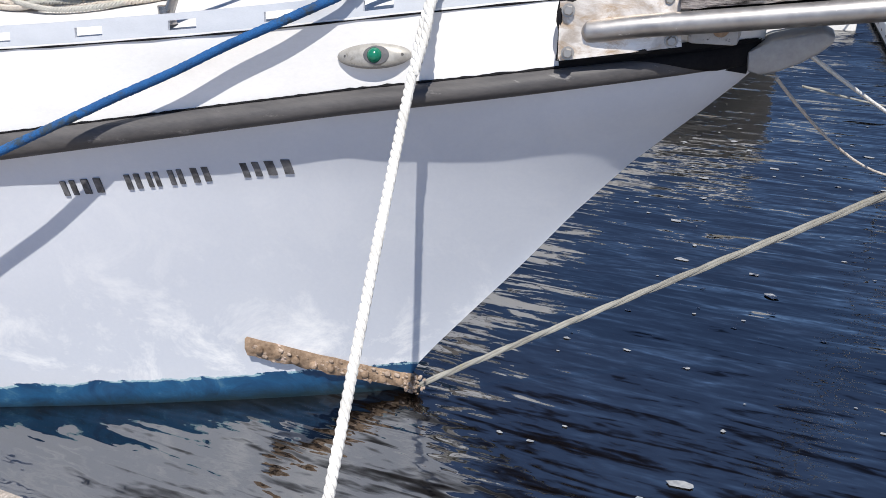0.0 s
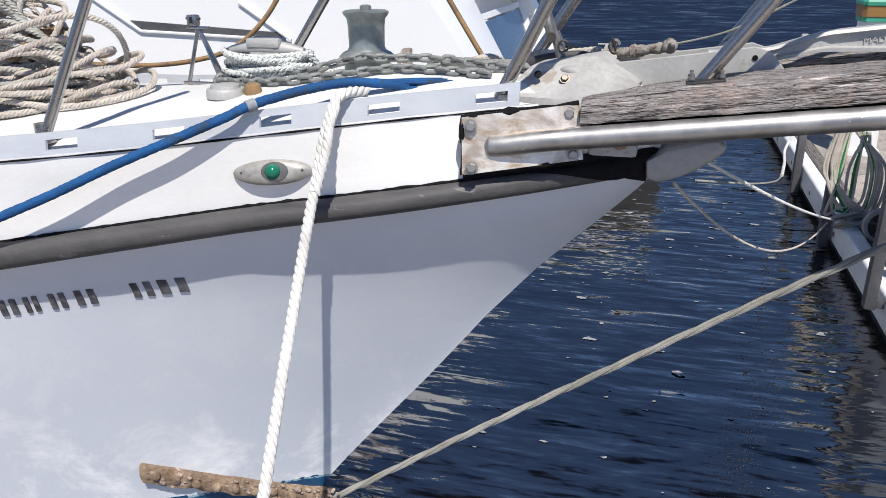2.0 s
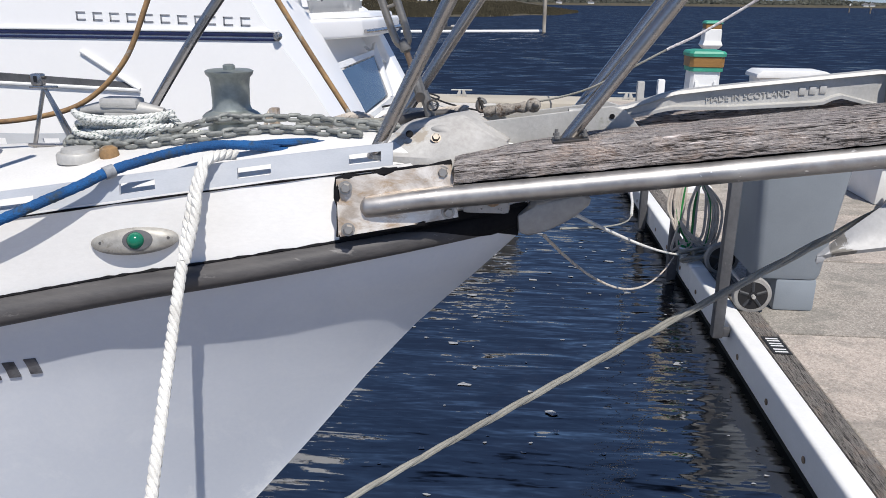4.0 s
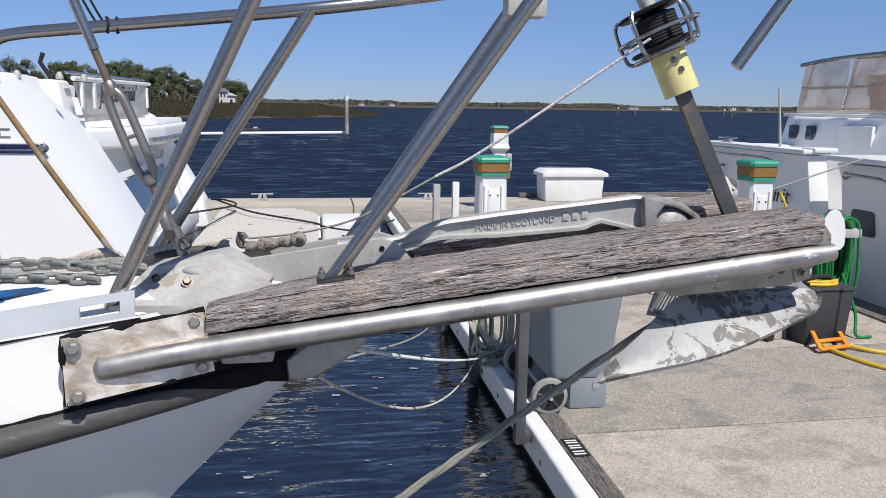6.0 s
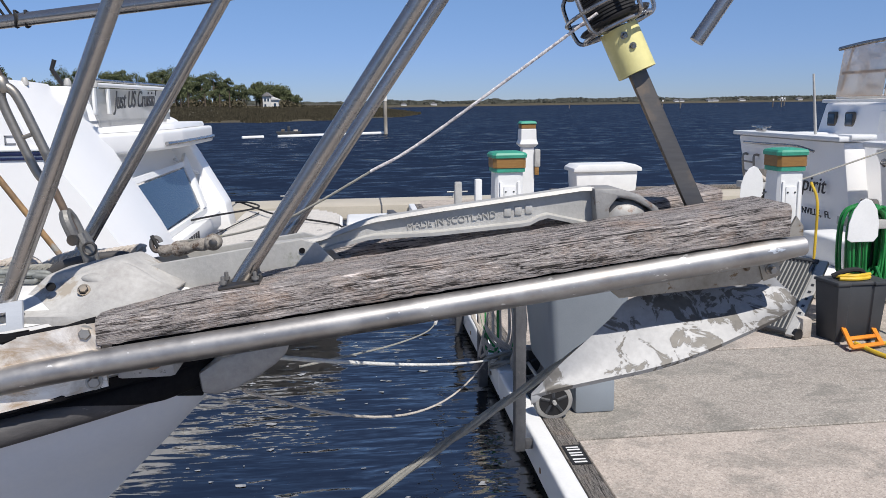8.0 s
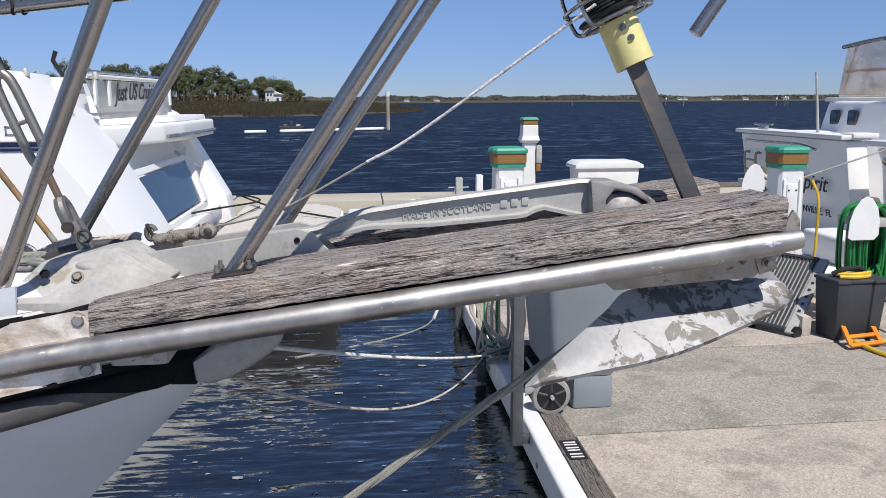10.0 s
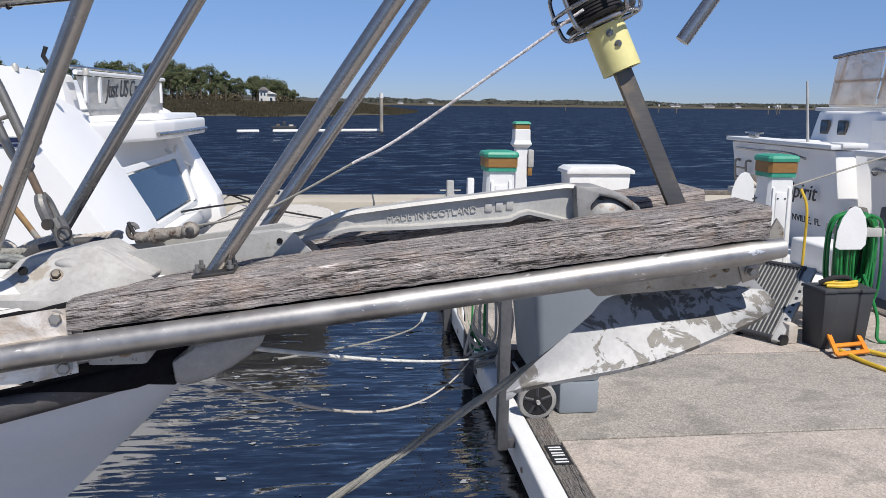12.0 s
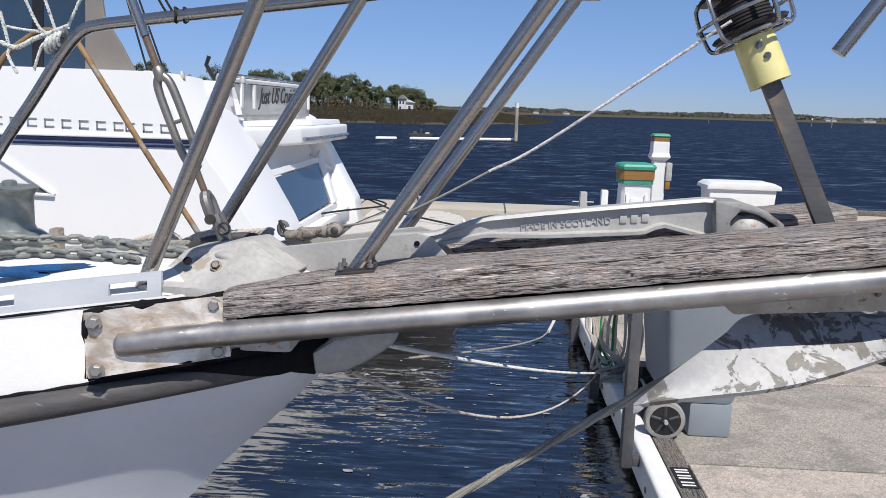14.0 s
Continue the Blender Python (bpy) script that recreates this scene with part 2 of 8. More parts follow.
def make_heated_steel(name):
    """Stainless plate by the welds: brushed cream steel with straw and brown heat stains and slightly buckled gloss."""
    m, nt, b = node_mat(name)
    v = coords(nt)
    cloud, brown = noise_tex(nt, v, 9.0, 5.0, 0.6, 0.8), noise_tex(nt, coords(nt, (0.7, 1, 1.6)), 17.0, 6.0, 0.7, 0.5)
    brush = noise_tex(nt, coords(nt, (5, 30, 120)), 4.0, 4.0)
    col = ramp(nt, cloud, [(0.38, (0.52, 0.44, 0.36)), (0.50, (0.76, 0.69, 0.61)), (0.62, (0.86, 0.81, 0.74))])
    col = mixed(nt, ramp(nt, brown, [(0.48, (0, 0, 0)), (0.66, (0.8, 0.8, 0.8))]), col, (0.42, 0.27, 0.14))
    nt.links.new(col, b.inputs["Base Color"])
    b.inputs["Metallic"].default_value = 0.45
    nt.links.new(maths(nt, "ADD", maths(nt, "MULTIPLY", cloud, 0.45), 0.16), b.inputs["Roughness"])
    bumped(nt, b, maths(nt, "ADD", cloud, maths(nt, "MULTIPLY", brush, 0.02)), 0.4, 0.010)
    return m


def make_tube_steel(name):
    """Weathered stainless tube: mirror-like at heart, hazed in patches, with pale dings and salt stains."""
    m, nt, b = node_mat(name)
    v = coords(nt)
    haze, ding = noise_tex(nt, v, 9.0, 6.0, 0.65), noise_tex(nt, coords(nt, (0.5, 1, 1)), 46.0, 3.0, 0.6)
    salt = noise_tex(nt, coords(nt, (0.35, 1, 1)), 16.0, 6.0, 0.7)
    col = ramp(nt, haze, [(0.35, (0.30, 0.29, 0.285)), (0.65, (0.44, 0.43, 0.425))])
    col = mixed(nt, ramp(nt, salt, [(0.55, (0, 0, 0)), (0.68, (0.55, 0.55, 0.55))]), col, (0.30, 0.245, 0.20))
    mark = ramp(nt, ding, [(0.655, (0, 0, 0)), (0.69, (1, 1, 1))])
    nt.links.new(mixed(nt, mark, col, (0.72, 0.72, 0.72)), b.inputs["Base Color"])
    b.inputs["Metallic"].default_value = 0.88
    nt.links.new(maths(nt, "ADD", maths(nt, "MULTIPLY", haze, 0.50), 0.24), b.inputs["Roughness"])
    bumped(nt, b, maths(nt, "ADD", maths(nt, "MULTIPLY", haze, 0.6), maths(nt, "MULTIPLY", ding, 0.5)), 0.25, 0.003)
    return m


def make_vinyl(name, tint, clear):
    """Creased clear sheet: partly see-through, the rest lit from both sides."""
    m, nt, b = node_mat(name)
    crease = noise_tex(nt, coords(nt), 4.0, 5.0, 0.6, 0.8)
    col = ramp(nt, crease, [(0.38, tuple(c * 0.72 for c in tint)), (0.62, tint)])
    nt.links.new(col, b.inputs["Base Color"])
    b.inputs["Roughness"].default_value = 0.3
    bumped(nt, b, crease, 0.4, 0.02)
    lit, see, one, two = (nt.nodes.new(k) for k in ("ShaderNodeBsdfTranslucent", "ShaderNodeBsdfTransparent", "ShaderNodeMixShader", "ShaderNodeMixShader"))
    nt.links.new(col, lit.inputs[0])
    one.inputs[0].default_value = 0.6
    nt.links.new(b.outputs[0], one.inputs[1])
    nt.links.new(lit.outputs[0], one.inputs[2])
    nt.links.new(ramp(nt, crease, [(0.35, (clear * 0.6,) * 3), (0.6, (clear,) * 3)]), two.inputs[0])
    nt.links.new(one.outputs[0], two.inputs[1])
    nt.links.new(see.outputs[0], two.inputs[2])
    nt.links.new(two.outputs[0], nt.nodes["Material Output"].inputs[0])
    return m


def make_tufts(name, stops, rough=0.9):
    """Leaves or blades, each with a tone of its own."""
    m, nt, b = node_mat(name)
    geo = nt.nodes.new("ShaderNodeNewGeometry")
    own = maths(nt, "MULTIPLY", geo.outputs["Random Per Island"], 0.6)
    f = maths(nt, "ADD", own, maths(nt, "MULTIPLY", noise_tex(nt, coords(nt), 0.22, 4.0), 0.4))
    nt.links.new(ramp(nt, f, stops), b.inputs["Base Color"])
    b.inputs["Roughness"].default_value = rough
    b.inputs["Specular IOR Level"].default_value = 0.2
    return m


def make_hull():
    """Chalky off-white topsides with water caustics painted low down; the boot stripe and antifouling follow the
    height.
    """
    m, nt, b = node_mat("hull_gelcoat")
    tc = nt.nodes.new("ShaderNodeTexCoord")
    sep = nt.nodes.new("ShaderNodeSeparateXYZ")
    nt.links.new(tc.outputs["Object"], sep.inputs[0])
    v = coords(nt)
    big, mid = noise_tex(nt, v, 1.6, 6.0, 0.6), noise_tex(nt, v, 5.0, 7.0, 0.72, 1.2)
    fine = noise_tex(nt, v, 70.0, 3.0)
    col = ramp(nt, maths(nt, "ADD", maths(nt, "MULTIPLY", big, 0.7), maths(nt, "MULTIPLY", fine, 0.3)), [(0.3, (0.59, 0.62, 0.68)), (0.7, (0.66, 0.685, 0.73))])
    # pale low patches: light thrown up by the water, mixed into the colour
    caustic_noise = noise_tex(nt, v, 3.4, 8.0, 0.72, 0.5)
    caustic = ramp(nt, caustic_noise, [(0.50, (0, 0, 0)), (0.66, (1, 1, 1))])
    low_down = ramp(nt, sep.outputs[2], [(0.0, (1, 1, 1)), (0.55, (0.12, 0.12, 0.12))])
    both = nt.nodes.new("ShaderNodeMix")
    both.data_type, both.blend_type = "RGBA", "MULTIPLY"
    both.inputs[0].default_value = 1.0
    nt.links.new(caustic, both.inputs[6])
    nt.links.new(low_down, both.inputs[7])
    col = mixed(nt, both.outputs[2], col, (0.92, 0.92, 0.91))
    edge = maths(nt, "ADD", sep.outputs[2], maths(nt, "MULTIPLY", maths(nt, "SUBTRACT", mid, 0.5), 0.07))
    paint = ramp(nt, mid, [(0.35, (0.007, 0.045, 0.12)), (0.58, (0.014, 0.095, 0.215)), (0.74, (0.10, 0.22, 0.29))])
    edge = maths(nt, "SUBTRACT", edge, maths(nt, "MULTIPLY", maths(nt, "ADD", sep.outputs[0], 1.1), 0.024))
    low = maths(nt, "LESS_THAN", edge, -0.075)
    band = nt.nodes.new("ShaderNodeMapRange")
    band.inputs[1].default_value, band.inputs[2].default_value = -0.20, -0.135
    band.inputs[3].default_value, band.inputs[4].default_value = 1.0, 0.0
    nt.links.new(maths(nt, "ADD", edge, maths(nt, "MULTIPLY", maths(nt, "SUBTRACT", fine, 0.5), 0.03)), band.inputs[0])
    paint = mixed(nt, band.outputs[0], paint, (0.010, 0.030, 0.045))
    rim = maths(nt, "MULTIPLY", maths(nt, "GREATER_THAN", edge, -0.084), maths(nt, "GREATER_THAN", mid, 0.46))
    paint = mixed(nt, rim, paint, (0.30, 0.46, 0.52))
    nt.links.new(mixed(nt, low, col, paint), b.inputs["Base Color"])
    nt.links.new(maths(nt, "ADD", maths(nt, "MULTIPLY", big, 0.2), 0.3), b.inputs["Roughness"])
    bumped(nt, b, maths(nt, "ADD", fine, mid), 0.08, 0.002)
    return m


M = {}
M["hull"] = make_hull()
M["water"] = make_water()
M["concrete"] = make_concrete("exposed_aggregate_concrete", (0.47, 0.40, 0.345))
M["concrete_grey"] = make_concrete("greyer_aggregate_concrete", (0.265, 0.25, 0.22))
M["plank"] = make_wood("weathered_teak", (0.49, 0.445, 0.425), (0.14, 0.115, 0.106), (0, 6.9, 0))
M["dock_wood"] = make_wood("weathered_dock_timber", (0.24, 0.22, 0.2), (0.12, 0.105, 0.095), (0, 0, 90))
M["steel"] = make_steel("stainless_steel", (0.42, 0.408, 0.40), 0.16, 0.22)
M["steel_stained"] = make_heated_steel("heat_stained_steel_plate")
M["bolt"] = make_steel("dull_bolt_steel", (0.46, 0.43, 0.39), 0.5, 0.38, 0.75)
M["steel_satin"] = make_tube_steel("weathered_stainless_tube")
M["steel_dull"] = make_steel("dull_stained_steel", (0.36, 0.335, 0.30), 0.5, 0.46)
M["steel_dark"] = make_steel("dull_steel_bar", (0.15, 0.137, 0.124), 0.4, 0.40)
M["dark_galv"] = mat("dulled_galvanising", (0.23, 0.225, 0.215), (0.13, 0.125, 0.12), 0.5, 0.45, 26, 120, 0.4, 0.003, spots=(0.14, 0.09, 0.06), spot_from=0.6)
M["galv"] = mat("galvanised_casting", (0.52, 0.51, 0.485), (0.38, 0.37, 0.35), 0.55, 0.2, 7, 90, 0.25, 0.003, spots=(0.30, 0.30, 0.24), spot_from=0.66)
M["chock"] = mat("weathered_grey_white_chock", (0.50, 0.49, 0.47), (0.33, 0.315, 0.30), 0.72, 0.08, 9, 70, 0.25, 0.004, spots=(0.34, 0.30, 0.25), spot_from=0.58)
M["cheek"] = mat("tea_stained_steel_plate", (0.40, 0.37, 0.325), (0.23, 0.205, 0.165), 0.45, 0.55, 11, 60, 0.15, 0.002, (1, 1, 1), spots=(0.20, 0.14, 0.085), spot_scale=26, spot_from=0.6)
M["white_paint"] = mat("brushed_white_paint", (0.82, 0.81, 0.79), (0.74, 0.73, 0.71), 0.4, 0, 3, 45, 0.10, 0.003, (1, 3, 3))
M["dull_white"] = mat("grimy_white_paint", (0.46, 0.46, 0.46), (0.30, 0.30, 0.30), 0.6, 0, 9, 60, 0.3, 0.003, spots=(0.05, 0.05, 0.055), spot_scale=24, spot_from=0.62)
M["deck"] = mat("white_deck_paint", (0.74, 0.73, 0.71), (0.64, 0.63, 0.61), 0.6, 0, 4, 160, 0.3, 0.002, spots=(0.55, 0.52, 0.47), spot_from=0.7)
M["alu"] = mat("pale_grey_painted_rail", (0.55, 0.57, 0.60), (0.48, 0.50, 0.53), 0.38, 0.1, 5, 80, 0.06, 0.001, (1, 6, 6))
M["rubber"] = mat("faded_black_rub_strake", (0.085, 0.08, 0.08), (0.05, 0.048, 0.05), 0.62, 0, 8, 50, 0.35, 0.003, (0.6, 3, 3), spots=(0.17, 0.16, 0.155), spot_from=0.62)
# real sealant, and the black of painted shade under the bowsprit
M["sealant"] = mat("black_sealant_and_shade", (0.008, 0.008, 0.010), (0.014, 0.014, 0.015), 0.75, 0, 20, 90, 0.4, 0.003)
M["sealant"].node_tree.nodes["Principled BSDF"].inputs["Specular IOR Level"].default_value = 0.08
M["cast_grey"] = mat("grey_painted_stem_casting", (0.40, 0.40, 0.40), (0.27, 0.27, 0.275), 0.5, 0.3, 9, 60, 0.3, 0.003, spots=(0.46, 0.46, 0.44), spot_from=0.6)
M["rope_white"] = mat("white_nylon_rope", (0.76, 0.75, 0.71), (0.50, 0.485, 0.45), 0.8, 0, 12, 220, 0.3, 0.002)
M["rope_blue"] = mat("blue_braided_cover", (0.009, 0.105, 0.31), (0.005, 0.042, 0.13), 0.8, 0, 10, 260, 0.8, 0.004, spots=(0.03, 0.055, 0.085), spot_from=0.55)
M["rope_tan"] = mat("dirty_cream_rope", (0.62, 0.56, 0.49), (0.36, 0.31, 0.26), 0.9, 0, 9, 180, 0.6, 0.004, spots=(0.40, 0.44, 0.36), spot_from=0.62)
M["rope_pink"] = mat("faded_pinkish_rope", (0.60, 0.53, 0.47), (0.38, 0.33, 0.28), 0.9, 0, 9, 180, 0.6, 0.004, spots=(0.34, 0.31, 0.29), spot_from=0.6)
M["rope_drab"] = mat("mildewed_grey_green_rope", (0.52, 0.50, 0.45), (0.33, 0.32, 0.28), 0.9, 0, 9, 180, 0.6, 0.004, spots=(0.28, 0.27, 0.24), spot_from=0.6)
M["rope_grey"] = mat("weathered_grey_line", (0.36, 0.35, 0.31), (0.20, 0.19, 0.165), 0.85, 0, 10, 200, 0.6, 0.003, spots=(0.33, 0.29, 0.14), spot_from=0.6)
M["rope_fleck"] = mat("white_line_with_green_fleck", (0.74, 0.74, 0.71), (0.50, 0.51, 0.48), 0.85, 0, 48, 110, 0.5, 0.003, spots=(0.09, 0.14, 0.12), spot_scale=130, spot_from=0.54)
M["rope_thin"] = mat("thin_white_line_with_dark_fleck", (0.80, 0.78, 0.77), (0.26, 0.22, 0.24), 0.8, 0, 90, 200, 0.4, 0.002)
M["rope_dark"] = mat("black_line", (0.02, 0.02, 0.022), (0.012, 0.012, 0.013), 0.85, 0, 30, 150, 0.4, 0.002)
M["chain"] = mat("galvanised_chain", (0.31, 0.32, 0.30), (0.15, 0.155, 0.15), 0.65, 0.3, 14, 80, 0.3, 0.002)
M["bronze"] = mat("green_patinated_bronze", (0.36, 0.385, 0.36), (0.22, 0.245, 0.23), 0.42, 0.55, 12, 60, 0.2, 0.002, spots=(0.36, 0.38, 0.36), spot_from=0.6)
M["screw"] = mat("bronzed_screw_thread", (0.24, 0.17, 0.12), (0.13, 0.10, 0.08), 0.45, 0.5, 14, 90, 0.3, 0.002)
M["brown_wire"] = mat("brown_weathered_stay", (0.36, 0.22, 0.10), (0.16, 0.10, 0.055), 0.7, 0.1, 12, 80, 0.4, 0.002, spots=(0.30, 0.29, 0.26), spot_from=0.58)
M["pvc"] = mat("pale_yellow_pvc", (0.72, 0.66, 0.30), (0.60, 0.55, 0.24), 0.42, 0, 8, 60, 0.08, 0.002)
M["black"] = mat("black_plastic", (0.018, 0.018, 0.02), (0.01, 0.01, 0.011), 0.45, 0, 12, 90, 0.2, 0.002)
M["fluke"] = make_worn_paint("worn_white_anchor_paint", (0.33, 0.33, 0.335), (0.14, 0.13, 0.118), 15.0, 0.53)
M["rust_edge"] = mat("galvanising_worn_to_rust", (0.38, 0.37, 0.355), (0.25, 0.24, 0.23), 0.55, 0.3, 9, 70, 0.3, 0.003, spots=(0.20, 0.13, 0.095), spot_scale=24, spot_from=0.6)
M["rust"] = mat("rusty_strap", (0.40, 0.29, 0.20), (0.10, 0.06, 0.035), 0.8, 0.2, 11, 60, 0.7, 0.006, spots=(0.56, 0.44, 0.38), spot_scale=22, spot_from=0.58)
M["barnacle"] = mat("grey_pink_barnacles", (0.46, 0.37, 0.30), (0.14, 0.085, 0.05), 0.85, 0, 22, 120, 0.4, 0.003)
M["green_lens"] = mat("green_lens", (0.01, 0.17, 0.10), (0.008, 0.12, 0.07), 0.12, 0, 20, 90, 0.0)
M["bin"] = mat("grey_bin_plastic", (0.25, 0.28, 0.31), (0.21, 0.235, 0.26), 0.5, 0, 4, 150, 0.1, 0.001)
M["tyre"] = mat("grey_rubber_tyre", (0.32, 0.31, 0.29), (0.22, 0.21, 0.2), 0.8, 0, 20, 90, 0.4, 0.002)
M["dark_grey"] = mat("charcoal_plastic", (0.048, 0.051, 0.056), (0.034, 0.036, 0.040), 0.55, 0, 6, 120, 0.15, 0.002)
M["post"] = mat("grey_steel_post", (0.13, 0.13, 0.135), (0.075, 0.075, 0.08), 0.6, 0.3, 5, 50, 0.4, 0.004, spots=(0.24, 0.23, 0.22), spot_from=0.62)
M["orange"] = mat("orange_plastic", (0.80, 0.27, 0.02), (0.62, 0.19, 0.015), 0.5, 0, 10, 80, 0.1, 0.002)
M["yellow"] = mat("yellow_cable", (0.75, 0.50, 0.04), (0.55, 0.36, 0.03), 0.55, 0, 12, 80, 0.1, 0.002)
M["hose"] = mat("green_garden_hose", (0.02, 0.24, 0.055), (0.012, 0.14, 0.035), 0.4, 0, 12, 80, 0.2, 0.002)
M["yacht"] = mat("glossy_white_gelcoat", (0.90, 0.89, 0.875), (0.87, 0.86, 0.845), 0.34, 0, 1.5, 30, 0.02, 0.001)
M["teal"] = mat("teal_cap_plastic", (0.05, 0.34, 0.23), (0.035, 0.24, 0.16), 0.5, 0, 8, 60, 0.1, 0.002)
M["tan_band"] = mat("amber_lens_band", (0.30, 0.16, 0.045), (0.22, 0.11, 0.03), 0.45, 0, 12, 60, 0.1, 0.002, (1, 1, 5))
M["glass_dark"] = mat("tinted_blue_glass", (0.035, 0.065, 0.105), (0.03, 0.05, 0.085), 0.12, 0, 3, 40, 0.0)
# tan wing darkened: its shade is part of the base colour
M["wing"] = mat("shaded_grey_tan_wing", (0.25, 0.225, 0.20), (0.20, 0.18, 0.16), 0.6, 0, 3, 50, 0.05)
M["navy"] = mat("navy_stripe", (0.015, 0.02, 0.07), (0.012, 0.016, 0.05), 0.35, 0, 8, 60, 0.0)
M["vinyl"] = make_vinyl("clear_vinyl_curtain", (0.90, 0.73, 0.58), 0.60)
M["vinyl_clear"] = make_vinyl("clear_window_vinyl", (0.72, 0.72, 0.71), 0.42)
M["vinyl_seam"] = mat("grey_seam_tape", (0.42, 0.39, 0.36), (0.34, 0.31, 0.29), 0.7, 0, 8, 60, 0.1)
M["navy_cloth"] = mat("blue_grey_cushion_cloth", (0.12, 0.14, 0.19), (0.08, 0.09, 0.13), 0.8, 0, 8, 60, 0.2)
M["ink"] = mat("dark_lettering", (0.03, 0.03, 0.035), (0.02, 0.02, 0.022), 0.5, 0, 9, 60, 0.0)
M["grey_letter"] = mat("brushed_grey_lettering", (0.36, 0.36, 0.37), (0.28, 0.28, 0.29), 0.35, 0.4, 9, 60, 0.0)
M["light_housing"] = mat("stained_alloy_housing", (0.40, 0.385, 0.355), (0.25, 0.24, 0.22), 0.5, 0.3, 26, 90, 0.2, 0.002, spots=(0.22, 0.20, 0.17), spot_from=0.6, spot_scale=30)
M["bars"] = mat("faded_black_vinyl", (0.03, 0.03, 0.033), (0.16, 0.16, 0.17), 0.5, 0, 22, 60, 0.05)
M["white_plain"] = mat("white_plastic", (0.80, 0.80, 0.79), (0.72, 0.72, 0.71), 0.45, 0, 5, 70, 0.08, 0.002)
M["teak_light"] = mat("pale_bleached_teak", (0.60, 0.57, 0.53), (0.48, 0.455, 0.42), 0.75, 0, 6, 70, 0.3, 0.002, (6, 1, 1))
M["far_dock"] = mat("pale_concrete_edge", (0.52, 0.47, 0.39), (0.42, 0.38, 0.31), 0.85, 0, 1.5, 40, 0.2, 0.004)
# near-black in place of the shade under the pier deck
M["float_shade"] = mat("near_black_float", (0.030, 0.030, 0.024), (0.012, 0.014, 0.010), 0.9, 0, 8, 60, 0.5, 0.01)
M["swivel"] = mat("corroded_galvanised_casting", (0.36, 0.33, 0.29), (0.16, 0.13, 0.105), 0.75, 0.1, 40, 160, 0.6, 0.004, spots=(0.10, 0.065, 0.045), spot_scale=60, spot_from=0.55)
M["foam"] = mat("water_foam", (0.36, 0.37, 0.38), (0.17, 0.18, 0.20), 0.7, 0, 30, 90, 0.3, 0.004)
M["marsh"] = mat("dry_marsh_grass", (0.085, 0.070, 0.042), (0.045, 0.040, 0.026), 0.95, 0, 0.15, 1.2, 0.2, 0.05)
M["leaf"] = make_tufts("evergreen_foliage", [(0.2, (0.035, 0.046, 0.022)), (0.5, (0.085, 0.10, 0.048)), (0.8, (0.15, 0.165, 0.085))])
M["leaf_dull"] = make_tufts("winter_brown_foliage", [(0.2, (0.055, 0.048, 0.03)), (0.5, (0.115, 0.10, 0.062)), (0.8, (0.19, 0.165, 0.11))])
M["far_leaf"] = mat("distant_woods", (0.105, 0.105, 0.085), (0.055, 0.062, 0.052), 0.95, 0, 0.03, 0.3, 0.0)
M["brush"] = make_tufts("bare_brown_brush", [(0.2, (0.035, 0.033, 0.02)), (0.5, (0.085, 0.075, 0.045)), (0.8, (0.17, 0.14, 0.09))])
M["grass"] = make_tufts("dry_grass_blades", [(0.2, (0.026, 0.024, 0.016)), (0.5, (0.048, 0.042, 0.027)), (0.8, (0.078, 0.066, 0.042))])
M["bark"] = mat("pine_bark", (0.16, 0.12, 0.09), (0.08, 0.06, 0.045), 0.95, 0, 4, 30, 0.4, 0.02)
M["house"] = mat("pale_house_siding", (0.70, 0.69, 0.66), (0.6, 0.59, 0.57), 0.7, 0, 0.5, 6, 0.0)
M["roof"] = mat("grey_shingle_roof", (0.22, 0.21, 0.21), (0.15, 0.15, 0.15), 0.9, 0, 0.5, 6, 0.0)
M["pile"] = mat("old_timber_pile", (0.20, 0.16, 0.12), (0.09, 0.075, 0.06), 0.9, 0, 3, 30, 0.4, 0.01)
M["dock_post"] = mat("greyed_post_timber", (0.17, 0.155, 0.14), (0.09, 0.08, 0.072), 0.9, 0, 3, 30, 0.4, 0.01, (8, 8, 1))
M["pale_pile"] = mat("bleached_timber_pile", (0.42, 0.38, 0.32), (0.14, 0.12, 0.10), 0.9, 0, 1.4, 30, 0.4, 0.01, (3, 3, 0.6))

# ---------------------------------------------------------------- mesh helpers


def mesh_of(name, bm, smooth=True, angle=38):
    me = bpy.data.meshes.new(name)
    bmesh.ops.recalc_face_normals(bm, faces=bm.faces)
    bm.to_mesh(me)
    bm.free()
    if smooth:
        for p in me.polygons:
            p.use_smooth = True
        me.set_sharp_from_angle(angle=radians(angle))
    return me


def thing(name, base, label, category, group="", kind=""):
    ob = new(name)
    ob.empty_display_size = 0.1
    ob.location = base
    return tagged(ob, label, category, group, kind)


def part(name, bm, material, parent=None, label="", smooth=True, angle=38):
    me = bm if isinstance(bm, bpy.types.Mesh) else mesh_of(name, bm, smooth, angle)
    if not me.materials:
        me.materials.append(M[material])
    ob = new(name, me)
    if parent is not None:
        ob.parent = parent
        if parent.type == "EMPTY":
            ob.matrix_parent_inverse = Matrix.Translation(-parent.location)
    if label:
        ob["label"] = label
    return ob


def solo(name, bm, material, label, category, group="", kind="", smooth=True, angle=38):
    return tagged(part(name, bm, material, None, "", smooth, angle), label, category, group, kind)


